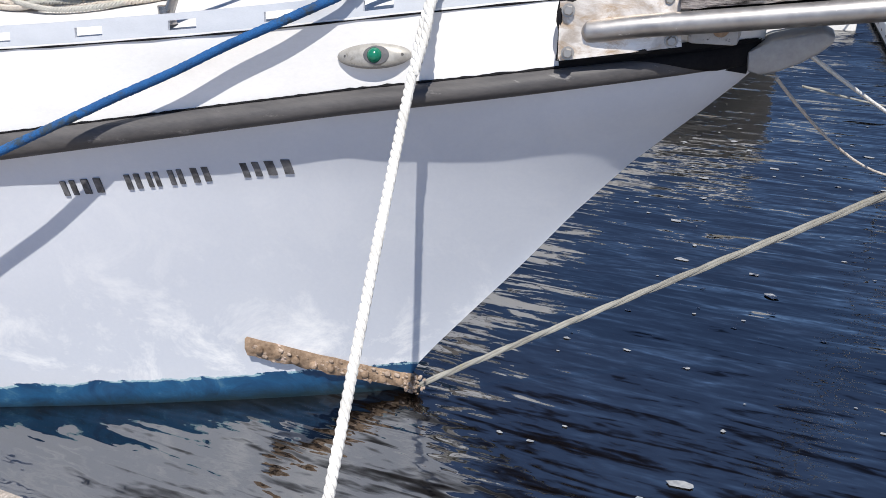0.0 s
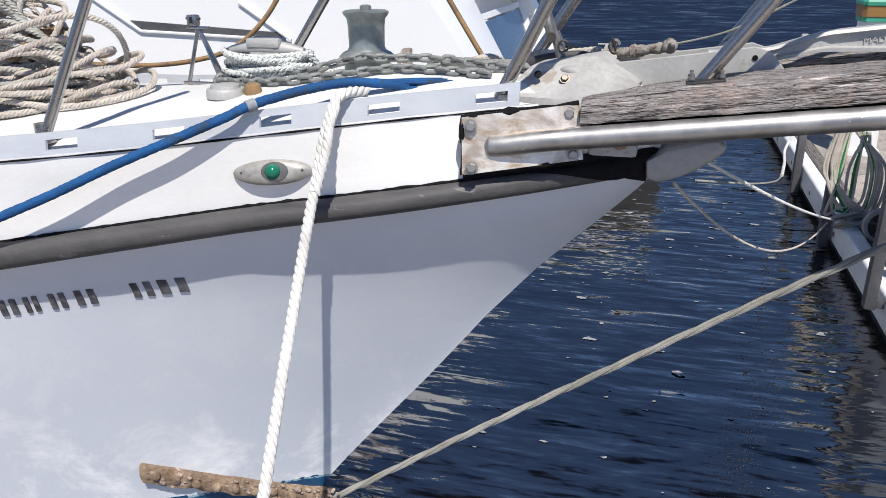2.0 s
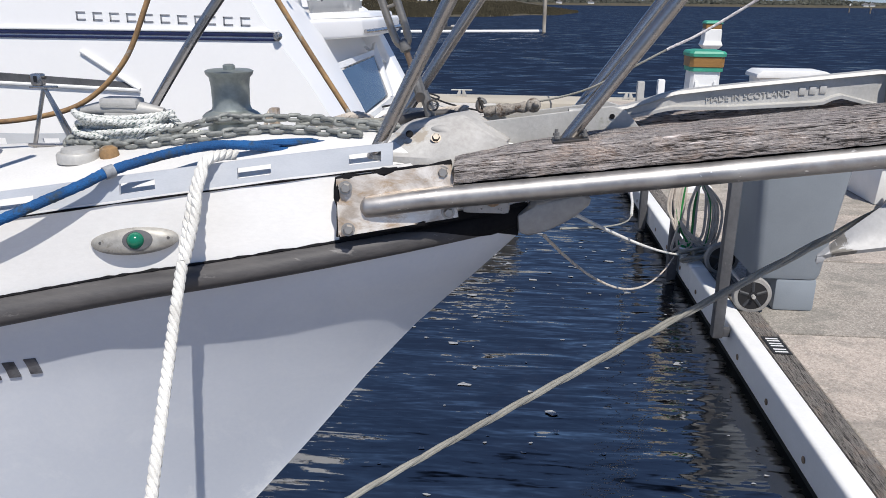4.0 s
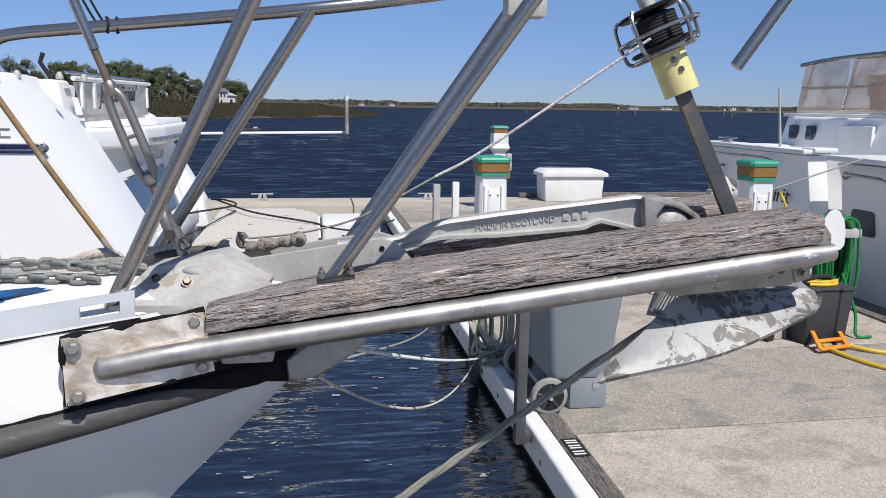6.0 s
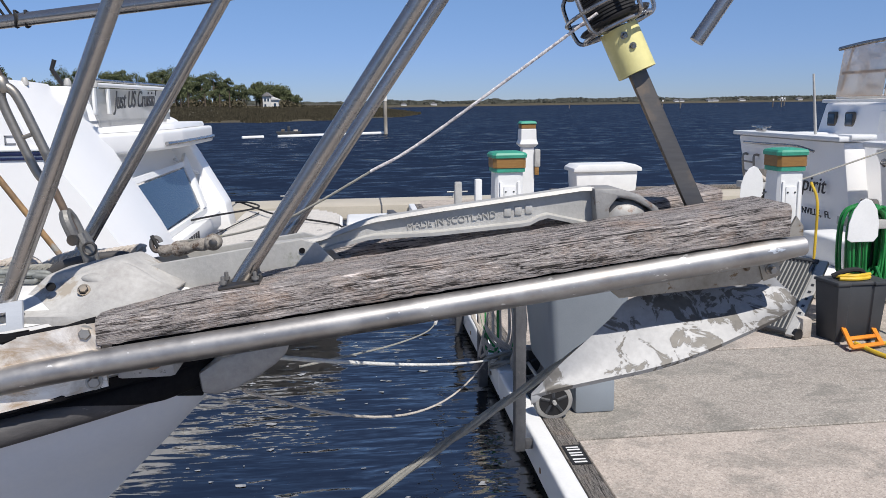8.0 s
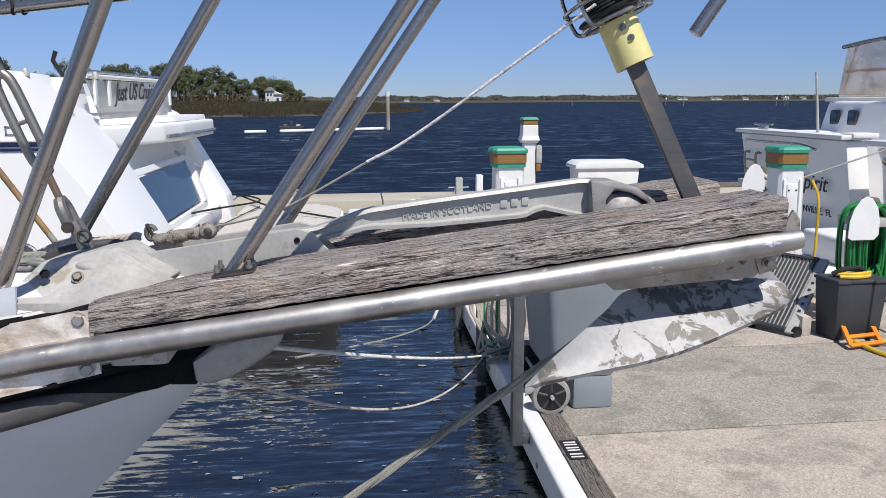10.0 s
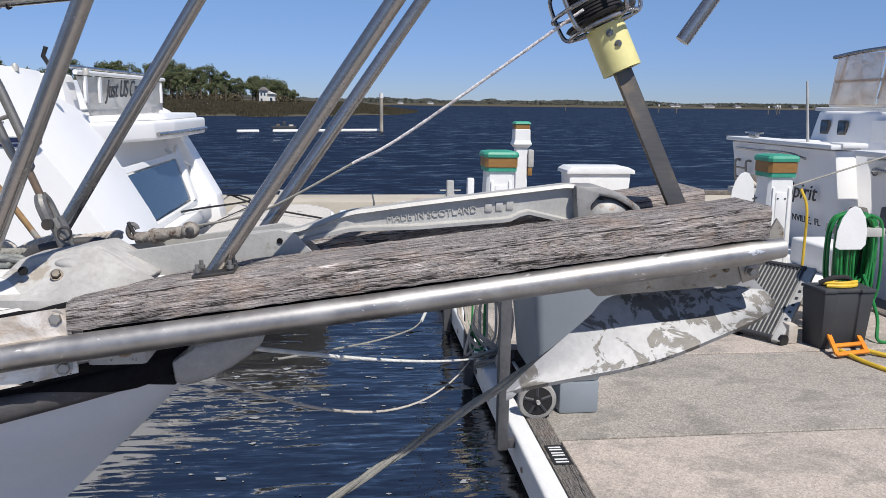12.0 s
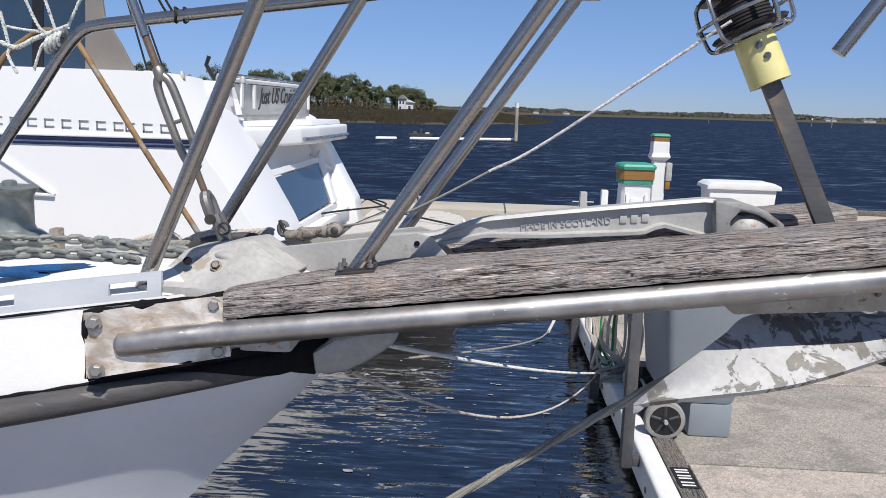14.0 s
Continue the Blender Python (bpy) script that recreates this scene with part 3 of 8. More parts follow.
def add_box(bm, lo, hi, bevel=0.0, turn=None, seg=2):
    lo, hi = Vector(lo), Vector(hi)
    r = bmesh.ops.create_cube(bm, size=1.0)
    vs = r["verts"]
    mid = (lo + hi) / 2
    m = Matrix.Translation(mid) @ (turn.to_4x4() if turn else Matrix()) @ Matrix.Diagonal((*(hi - lo), 1))
    bmesh.ops.transform(bm, matrix=m, verts=vs)
    if bevel:
        es = list({ed for v in vs for ed in v.link_edges})
        bmesh.ops.bevel(bm, geom=es, offset=bevel, segments=seg, profile=0.6, affect="EDGES")
    return bm


def box(lo, hi, bevel=0.0, turn=None, seg=2):
    return add_box(bmesh.new(), lo, hi, bevel, turn, seg)


def smooth_line(points, n=8):
    """Catmull-Rom through points."""
    p = [Vector(q) for q in points]
    if len(p) < 3:
        return [p[0].lerp(p[-1], k / n) for k in range(n + 1)]
    p = [2 * p[0] - p[1]] + p + [2 * p[-1] - p[-2]]
    out = []
    for i in range(1, len(p) - 2):
        a, b, c, d = p[i - 1 : i + 3]
        for k in range(n):
            t = k / n
            out.append(0.5 * (2 * b + (c - a) * t + (2 * a - 5 * b + 4 * c - d) * t * t + (3 * b - a - 3 * c + d) * t ** 3))
    return out + [p[-2]]


def frames_along(pts):
    out = []
    up = Vector((0.13, 0.29, 0.95)).normalized()
    for i, q in enumerate(pts):
        d = (pts[min(i + 1, len(pts) - 1)] - pts[max(i - 1, 0)]).normalized()
        s = d.cross(up)
        s = s.normalized() if s.length > 1e-4 else d.orthogonal().normalized()
        up = s.cross(d)
        out.append((q, s, up, d))
    return out


def add_tube(bm, pts, radius, seg=12, cap=True):
    rad = radius if callable(radius) else (lambda k: radius)
    fr = frames_along([Vector(q) for q in pts])
    rings = []
    for i, (q, s, u, _) in enumerate(fr):
        r = rad(i / max(1, len(fr) - 1))
        rings.append([bm.verts.new(q + r * (math.cos(2 * math.pi * k / seg) * s + math.sin(2 * math.pi * k / seg) * u)) for k in range(seg)])
    for r1, r2 in zip(rings, rings[1:]):
        for k in range(seg):
            bm.faces.new((r1[k], r1[(k + 1) % seg], r2[(k + 1) % seg], r2[k]))
    if cap:
        bm.faces.new(rings[0][::-1])
        bm.faces.new(rings[-1])
    return bm


def tube(pts, radius, seg=12, cap=True):
    return add_tube(bmesh.new(), pts, radius, seg, cap)


def add_laid(bm, pts, radius, pitch, strands=3, seg=7, only=None):
    """Twisted rope: strands wound round a line."""
    pts = [Vector(q) for q in pts]
    total = sum((b - a).length for a, b in zip(pts, pts[1:]))
    n = max(8, int(total / pitch * 9))
    cum = [0.0]
    for a, b in zip(pts, pts[1:]):
        cum.append(cum[-1] + (b - a).length)
    dense, j = [], 0
    for k in range(n + 1):
        d = total * k / n
        while j < len(cum) - 2 and cum[j + 1] < d:
            j += 1
        dense.append(pts[j].lerp(pts[j + 1], (d - cum[j]) / max(1e-6, cum[j + 1] - cum[j])))
    fr = frames_along(dense)
    for s in range(strands) if only is None else (only,):
        line = []
        for k, (q, a, u, _) in enumerate(fr):
            ang = 2 * math.pi * (s / strands + total * k / n / pitch)
            line.append(q + radius * 0.5 * (math.cos(ang) * a + math.sin(ang) * u))
        add_tube(bm, line, radius * 0.56, seg)
    return bm


def laid(pts, radius, pitch, strands=3, seg=7):
    return add_laid(bmesh.new(), pts, radius, pitch, strands, seg)


def add_lathe(bm, base, profile, axis=(0, 0, 1), seg=24, cap=True):
    """Profile of (radius, height) turned round an axis."""
    q = Vector((0, 0, 1)).rotation_difference(Vector(axis).normalized()).to_matrix()
    rings = []
    for r, h in profile:
        rings.append([bm.verts.new(Vector(base) + q @ Vector((r * math.cos(2 * math.pi * k / seg), r * math.sin(2 * math.pi * k / seg), h))) for k in range(seg)])
    for r1, r2 in zip(rings, rings[1:]):
        for k in range(seg):
            bm.faces.new((r1[k], r1[(k + 1) % seg], r2[(k + 1) % seg], r2[k]))
    if cap:
        bm.faces.new(rings[0][::-1])
        bm.faces.new(rings[-1])
    return bm


def lathe(base, profile, axis=(0, 0, 1), seg=24, cap=True):
    return add_lathe(bmesh.new(), base, profile, axis, seg, cap)


def prism(outline, shift, bevel=0.0, seg=2):
    """A flat outline of 3D points, pushed along shift to a solid with eased edges."""
    bm = bmesh.new()
    vs = [bm.verts.new(p) for p in outline]
    f = bm.faces.new(vs)
    r = bmesh.ops.extrude_face_region(bm, geom=[f])
    bmesh.ops.translate(bm, vec=shift, verts=[v for v in r["geom"] if isinstance(v, bmesh.types.BMVert)])
    if bevel:
        bmesh.ops.bevel(bm, geom=list(bm.edges), offset=bevel, segments=seg, profile=0.6, affect="EDGES", clamp_overlap=True)
    return bm


def grid_solid(rows, thick=None):
    """Quads through rows of points; thick: a shift that closes it to a shell."""
    bm = bmesh.new()
    g = [[bm.verts.new(p) for p in row] for row in rows]
    for r1, r2 in zip(g, g[1:]):
        for k in range(len(r1) - 1):
            bm.faces.new((r1[k], r1[k + 1], r2[k + 1], r2[k]))
    if thick is not None:
        r = bmesh.ops.extrude_face_region(bm, geom=list(bm.faces))
        bmesh.ops.translate(bm, vec=thick, verts=[v for v in r["geom"] if isinstance(v, bmesh.types.BMVert)])
    return bm


def bolt_mesh(at, axis, r=0.011, h=0.008):
    bm = bmesh.new()
    add_lathe(bm, Vector(at), [(r * 1.35, 0), (r * 1.35, h * 0.3)], axis, 16)
    add_lathe(bm, Vector(at) + Vector(axis).normalized() * h * 0.3, [(r, 0), (r, h * 0.8), (r * 0.82, h)], axis, 6)
    return bm


def lettering(name, text, size, m, material, parent, depth=0.002, label="", shear=0.0):
    cu = bpy.data.curves.new(name, "FONT")
    cu.body, cu.size, cu.extrude, cu.align_x, cu.align_y, cu.shear = text, size, depth, "LEFT", "BOTTOM", shear
    tmp = bpy.data.objects.new(name, cu)
    me = bpy.data.meshes.new_from_object(tmp)
    bpy.data.objects.remove(tmp)
    me.transform(m)
    me.materials.clear()
    me.materials.append(M[material])
    return part(name, me, material, parent, label)


def basis(origin, right, up):
    r = Vector(right).normalized()
    u = Vector(up)
    u = (u - r * u.dot(r)).normalized()
    n = r.cross(u)
    return Matrix(((r.x, u.x, n.x, origin[0]), (r.y, u.y, n.y, origin[1]), (r.z, u.z, n.z, origin[2]), (0, 0, 0, 1)))


def curve_between(table, x):
    xs, ys = zip(*table)
    return float(np.interp(x, xs, ys))


# ---------------------------------------------------------------- water and bed
bm = bmesh.new()
xs = [-4000, -400, -60, -12, 0, 12, 60, 400, 4000]
ys = [-4000, -400, -60, -12, 0, 12, 60, 400, 4500]
g = [[bm.verts.new((x, y, WATER)) for x in xs] for y in ys]
for r1, r2 in zip(g, g[1:]):
    for k in range(len(xs) - 1):
        bm.faces.new((r1[k], r1[k + 1], r2[k + 1], r2[k]))
solo("water", bm, "water", "dark blue rippled tidal river water", "water", kind="structure")

# ---------------------------------------------------------------- piers
pier = thing("pier", (3.1, 4, 0), "pale exposed aggregate concrete floating pier with white edge boards", "pier", kind="structure")
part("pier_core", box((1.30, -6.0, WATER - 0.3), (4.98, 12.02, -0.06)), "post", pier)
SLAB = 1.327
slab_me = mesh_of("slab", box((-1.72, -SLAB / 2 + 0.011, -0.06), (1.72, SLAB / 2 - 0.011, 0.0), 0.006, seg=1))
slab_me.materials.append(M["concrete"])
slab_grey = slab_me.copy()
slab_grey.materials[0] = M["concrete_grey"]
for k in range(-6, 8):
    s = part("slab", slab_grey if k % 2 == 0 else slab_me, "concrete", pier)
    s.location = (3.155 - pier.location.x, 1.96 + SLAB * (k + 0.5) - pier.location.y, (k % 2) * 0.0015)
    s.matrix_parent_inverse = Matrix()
bm = box((1.315, -6.0, -0.05), (1.425, 12.0, 0.012), 0.006)
part("timber_strip", bm, "dock_wood", pier, "weathered grey timber kerb strip")
bm = box((4.88, -6.0, -0.2), (4.99, 12.0, 0.02), 0.008)
part("timber_strip", bm, "dock_wood", pier, "weathered grey timber kerb strip")
# float added below the boards; the dark gap's shade is in its colour
part("float_body", box((1.235, -6.0, -0.75), (4.95, 12.0, -0.062), 0.01), "float_shade", pier, "near-black float with the shade under the deck put into its colour")
for y0 in range(-6, 12, 3):
    part("edge_board", box((1.20, y0 + 0.004, -0.155), (1.308, y0 + 2.996, 0.022), 0.022, seg=3), "white_plain", pier, "white painted edge board")
for k in range(-3, 24):
    y = -0.15 + 0.49 * k
    part("bolt_hole", lathe((1.199, y, -0.085), [(0.016, 0), (0.016, 0.004), (0.008, 0.0045)], (-1, 0, 0), 10), "rust", pier, "rusty bolt recess")

head = thing("pier_head", (5, 13, 0), "pale concrete pier head across the end of the pier", "pier", kind="structure")
part("deck_slab", box((-3.2, 12.03, -0.45), (26, 13.2, 0.0), 0.01), "far_dock", head)
part("timber_kerb", box((4.1, 13.06, 0.004), (26, 13.22, 0.09), 0.015), "dock_wood", head, "grey timber kerb")
for k in range(10):
    part("joint", box((-2.0 + 2.7 * k, 12.028, -0.4), (-1.97 + 2.7 * k, 13.19, 0.003)), "post", head)

finger = thing("finger_pier", (-3, -2.4, 0), "narrow concrete finger pier beside the sailing boat", "pier", kind="structure")
part("deck_slab", box((-9, -3.4, -0.3), (1.19, -1.12, -0.002), 0.01), "concrete", finger)

# ---------------------------------------------------------------- sailing boat: hull
STEM = [(-0.7, -1.60), (-0.40, -1.24), (-0.22, -1.118), (-0.067, -1.048), (0.137, -0.884), (0.404, -0.664), (0.636, -0.484), (0.822, -0.322), (0.997, -0.140), (1.135, -0.008), (1.3, 0.12)]
AMP = [(-0.7, 0.45), (-0.2, 0.51), (0.17, 0.58), (0.5, 0.475), (0.8, 0.40), (1.1, 0.37), (1.3, 0.37)]
POW = [(-0.7, 0.9), (-0.2, 0.84), (0.17, 0.57), (0.5, 0.57), (0.8, 0.56), (1.1, 0.50), (1.3, 0.5)]


KNEE = 0.78                            # below it the sections run straight to the waterline


def half_breadth(u, z):
    if -0.2 < z < KNEE:
        zs_, us_ = zip(*STEM)
        zk = float(np.interp(u, us_, zs_))
        if z <= zk:
            return 0.0
        top = round_breadth(u, KNEE) - recess(u, KNEE)
        z0, b0 = (zk, 0.0) if zk > -0.2 else (-0.2, round_breadth(u, -0.2))
        return b0 + (top - b0) * ((z - z0) / (KNEE - z0)) ** 1.1
    return round_breadth(u, z) - (recess(u, z) if z >= KNEE else 0.0)


def recess(u, z):
    """The topsides draw in a little below the strake."""
    aft = 0.070 * min(1.0, max(0.0, (-u - 0.45) / 1.0)) + 0.050 * min(1.0, max(0.0, (-u - 1.15) / 0.9))
    return aft * max(0.0, 1 - (z - KNEE) / 0.22)


def round_breadth(u, z):
    d = max(0.0, curve_between(STEM, z) - u)
    e, p = 0.22 * min(1.0, max(0.0, (1.02 - z) / 0.3)), curve_between(POW, z)
    b = curve_between(AMP, z) * ((d + e) ** p - e ** p) / ((1 + e) ** p - e ** p) if d > 0 else 0.0
    x = max(0.0, -u - 1.0)
    b += min(1.0, max(0.0, (z + 0.2) / 0.8)) * min(0.25, 0.2 * x * x / (x + 0.15))
    b += 0.03 * max(0.0, d - 1.5) ** 2
    if d > 6.5:
        b = b + (1.62 - b) * 1.0
    return min(b, 1.62 - 0.02 * max(0.0, d - 7.5) ** 2)


def strake_low(u):
    return 1.148 + 0.15 * u if u > -2.4 else 0.788 + 0.02 * (u + 2.4)


def strake_high(u):
    return strake_low(u) + 0.056 + 0.012 * min(2.5, -u)


RAIL_Z = [(-9.5, 1.09), (-6.0, 1.07), (-2.6, 1.135), (-1.9, 1.172), (-1.5, 1.203), (-1.25, 1.226), (-0.9, 1.265), (-0.62, 1.294), (-0.37, 1.317), (0.0, 1.345)]
RAIL_B = [(0, 0), (0.05, 0.038), (0.1, 0.072), (0.2, 0.12), (0.372, 0.181), (0.6, 0.245), (0.75, 0.29), (0.9, 0.337), (1.25, 0.44), (1.5, 0.515), (1.9, 0.635), (2.5, 0.84), (3.5, 1.07), (4.5, 1.30), (6.4, 1.5), (9.3, 1.35)]


def rail_base(u):
    return curve_between(RAIL_Z, u)


def rail_breadth(u):
    return curve_between(RAIL_B, max(0.0, -u))


CL = 0.03                              # the boat's centreline
boat = thing("sailboat", (-4.5, CL, WATER), "white fibreglass sailing boat with dark rub strake and wooden bowsprit", "sailboat")


def hull_side(sign):
    rows = []
    for j in range(22):
        f = j / 21
        row = []
        for i in range(56):
            w = (i / 55) ** 2.2
            zl = -0.7
            # height runs from the keel to the strake along each station
            u_top = -0.02 - w * 9.4
            z = zl + (strake_low(u_top) + 0.02 - zl) * f
            us = curve_between(STEM, z)
            u = us - (us + 9.45) * w
            row.append((u, CL + sign * half_breadth(u, z), z))
        rows.append(row)
    return rows


bm = bmesh.new()
for sign in (-1, 1):
    g = [[bm.verts.new(p) for p in row] for row in hull_side(sign)]
    for r1, r2 in zip(g, g[1:]):
        for k in range(len(r1) - 1):
            bm.faces.new((r1[k], r1[k + 1], r2[k + 1], r2[k]))
    if sign < 0:
        first = g
    else:
        for r1, r2, q1, q2 in zip(first, first[1:], g, g[1:]):      # transom
            bm.faces.new((r1[-1], r2[-1], q2[-1], q1[-1]))
bmesh.ops.remove_doubles(bm, verts=bm.verts, dist=0.0012)
part("hull", bm, "hull", boat, "off-white chalky hull with blue bottom paint", angle=60)


def along(u0, u1, n):
    return [u0 + (u1 - u0) * k / n for k in range(n + 1)]


def side_point(u, z, sign, out=0.0):
    """A place on the bulwark between strake and rail."""
    lo, hi = strake_high(u), rail_base(u)
    f = min(1.0, max(0.0, (z - lo) / max(0.02, hi - lo)))
    b = (half_breadth(u, min(1.13, strake_low(u))) + 0.012) * (1 - f) + (rail_breadth(u) + 0.012) * f
    return (u, CL + sign * (b + out), z)


us = [-0.015 - (k / 60) ** 1.8 * 9.3 for k in range(61)]
for sign in (-1, 1):
    # rub strake: a half-round section
    rows = []
    for u in us:
        lo, hi = strake_low(u), strake_high(u)
        f = min(1.0, max(0.0, (-u - 0.04) / 0.60))
        b = half_breadth(u, min(1.13, lo)) + 0.004
        mid, h = (lo + hi) / 2, (hi - lo) / 2
        bulge = 0.014 + 0.044 * f
        rows.append([(u, CL + sign * (b - 0.02), mid - h)] + [(u, CL + sign * (b + bulge * max(0.0, math.cos(t)) ** 0.6), mid + h * math.sin(t)) for t in [radians(v) for v in (-88, -60, -35, -12, 12, 35, 60, 88)]] + [(u, CL + sign * (b - 0.02), mid + h)])
    part("rub_strake", grid_solid(rows), "rubber", boat, "faded black rubber rub strake", angle=80)
    rows = [[side_point(u, strake_high(u) - 0.006 + (rail_base(u) + 0.012 - strake_high(u)) * f, sign) for f in (0, 0.12, 0.3, 0.5, 0.7, 0.88, 1)] for u in us]
    part("bulwark", grid_solid(rows), "white_paint", boat, "white painted bulwark", angle=70)
    part("sealant_line", tube([side_point(u, strake_high(u) + 0.001 + 0.003 * noise.noise(Vector((u * 38, 2, 0))), sign, 0.003) for u in along(-0.03, -3.0, 170)], lambda k: max(0.0018, 0.0042 + 0.004 * noise.noise(Vector((k * 120, 0, sign))) + 0.002 * noise.noise(Vector((k * 330, 5, 0)))), 6), "sealant", boat, "black sealant line")

# deck with camber
rows = []
for u in us:
    b = rail_breadth(u) + 0.006
    rows.append([(u, CL + b * f, rail_base(u) + 0.006 + 0.09 * (1 - f * f) * min(1, b / 0.3)) for f in (-1, -0.8, -0.5, -0.2, 0, 0.2, 0.5, 0.8, 1)])
part("deck", grid_solid(rows), "deck", boat, "white painted foredeck", angle=60)
# cabin trunk well aft
part("cabin_trunk", box((-7.6, -0.75, 1.1), (-3.6, 0.85, 1.62), 0.12, seg=3), "deck", boat, "low white cabin trunk")
part("transom_cap", box((-9.5, -1.3, 0.95), (-9.3, 1.36, 1.14), 0.02), "white_paint", boat)


def toe_rail(sign, u0, u1):
    """Perforated aluminium rail with rectangular drain slots."""
    bm = bmesh.new()
    pitch, slot_u, h = 0.263, 0.078, 0.062
    first = -0.440
    lows, zsplit = [], (0.0, 0.018, 0.044, h)
    cuts = {round(u0, 4), round(u1, 4)}
    k = 0
    while first - k * pitch > u1:
        c = first - k * pitch
        for q in (c + slot_u / 2, c - slot_u / 2, c + pitch / 2):
            if u1 < q < u0:
                cuts.add(round(q, 4))
        k += 1
    cuts = sorted(cuts, reverse=True)

    def pt(u, dz, off):
        return (u, CL + sign * (rail_breadth(u) + off - dz * 0.18), rail_base(u) + dz)

    for off in (0.012, 0.004):
        g = [[bm.verts.new(pt(u, dz, off)) for dz in zsplit] for u in cuts]
        for i in range(len(cuts) - 1):
            c = (cuts[i] + cuts[i + 1]) / 2
            n = round((first - c) / pitch)
            is_slot = n >= 0 and abs(c - (first - n * pitch)) < slot_u / 2 - 0.002
            for j in range(3):
                if not (is_slot and j == 1):
                    bm.faces.new((g[i][j], g[i + 1][j], g[i + 1][j + 1], g[i][j + 1]))
        lows.append(g)
    bmesh.ops.recalc_face_normals(bm, faces=bm.faces)
    out, inn = lows
    rim = [ed for ed in bm.edges if len(ed.link_faces) == 1]
    pair = {}
    for go, gi in zip(out, inn):
        for a, b in zip(go, gi):
            pair[a] = b
    for ed in rim:
        a, b = ed.verts
        if a in pair and b in pair:
            bm.faces.new((a, b, pair[b], pair[a]))
    return bm


for sign in (-1, 1):
    part("toe_rail", toe_rail(sign, -0.372, -6.2), "alu", boat, "perforated pale aluminium toe rail", smooth=False)
    part("rail_seal", tube([(u, CL + sign * (rail_breadth(u) + 0.014), rail_base(u) - 0.001) for u in along(-0.36, -6.0, 60)], lambda k: 0.0025 + 0.0012 * math.sin(150 * k), 6), "sealant", boat)

# bow plates with bolts, and the bowsprit tubes welded to them
PLAT = 0.05                            # middle of the bowsprit


def mirrored(p, sign):
    return (p[0], p[1] if sign < 0 else 2 * PLAT - p[1], p[2])


for sign in (-1, 1):
    corner = [(-0.495, -0.262, 1.307), (-0.491, -0.272, 1.163), (-0.200, -0.196, 1.203), (-0.222, -0.170, 1.335)]
    outer = []
    for f in [k / 6 for k in range(7)]:
        a = Vector(corner[0]).lerp(Vector(corner[3]), f)
        b = Vector(corner[1]).lerp(Vector(corner[2]), f)
        outer.append([mirrored(a.lerp(b, h), sign) for h in (0, 0.33, 0.66, 1)])
    part("bow_plate", grid_solid(outer, (0.0, -0.007 if sign < 0 else 0.007, 0.0)), "steel_stained", boat, "heat-stained stainless steel bow plate", smooth=False)
    for n_, loop in (("sealant_edge", (corner[3], corner[0], corner[1])), ("sealant_edge", (corner[1], corner[2]))):
        path = smooth_line([mirrored((Vector(q) + Vector((0, 0.002, 0))), sign) for q in loop], 10) if len(loop) < 3 else [mirrored(Vector(loop[0]).lerp(Vector(loop[1]), k / 10), sign) for k in range(11)] + [mirrored(Vector(loop[1]).lerp(Vector(loop[2]), k / 6), sign) for k in range(1, 7)]
        part(n_, tube(path, lambda k: max(0.003, 0.0062 + 0.003 * math.sin(37 * k) + 0.0028 * math.sin(83 * k + 1.0) + 0.0015 * math.sin(171 * k)), 7), "sealant", boat, "smeared black sealant")
    for p in ((-0.472, -0.272, 1.287), (-0.466, -0.282, 1.185), (-0.243, -0.184, 1.313), (-0.226, -0.208, 1.216)):
        part("bolt", bolt_mesh(mirrored(p, sign), (0.25, sign, 0.1), 0.0125, 0.01), "bolt", boat, "dull hexagonal bolt head")
    line = [mirrored(p, sign) for p in ((-0.445, -0.243, 1.232), (-0.40, -0.246, 1.237), (-0.3, -0.236, 1.252), (-0.15, -0.222, 1.268), (0.5, -0.208, 1.345), (1.300, -0.196, 1.446))]
    part("bowsprit_tube", tube(smooth_line(line, 10), lambda k: 0.005 + 0.0225 * min(1, (k * 10) ** 0.75) if k < 0.985 else 0.0275 - 0.006 * ((k - 0.985) / 0.015) ** 2, 20), "steel_satin", boat, "thick stainless steel bowsprit tube", angle=60)


def plank_mesh(y0, y1, cut):
    """A thick board, sawn off square in front and tapered behind, with rounded and chewed edges."""
    rows = []
    n = 70
    for i in range(n + 1):
        f = i / n
        u = -0.212 + 1.470 * f
        lo = 1.291 + 0.180 * f
        hi = lo + 0.060 + 0.010 * min(1.0, f * 8)
        dip = cut * max(0.0, 1 - f * 4.5)
        ring = []
        base = [(y0 + 0.004, lo), (y0, lo + 0.008), (y0, hi - 0.012), (y0 + 0.006, hi - 0.003), (y0 + 0.016, hi), (y1 - 0.016, hi), (y1 - 0.004, hi - 0.004), (y1, hi - 0.014), (y1, lo + 0.008), (y1 - 0.004, lo)]
        for y, z in base:
            w = 0.0022 * noise.noise(Vector((u * 22, y * 60, z * 60))) + 0.0014 * noise.noise(Vector((u * 90, y * 90, z * 140)))
            if abs(y - y1) < 0.03:
                y = y - dip
            ring.append((u + (0.004 * noise.noise(Vector((y * 80, z * 80, 1))) if i in (0, n) else 0), y + w, z + w))
        rows.append(ring + [ring[0]])
    bm = grid_solid(rows)
    bmesh.ops.remove_doubles(bm, verts=bm.verts, dist=0.0003)
    bmesh.ops.holes_fill(bm, edges=[ed for ed in bm.edges if ed.is_boundary], sides=0)
    return bm


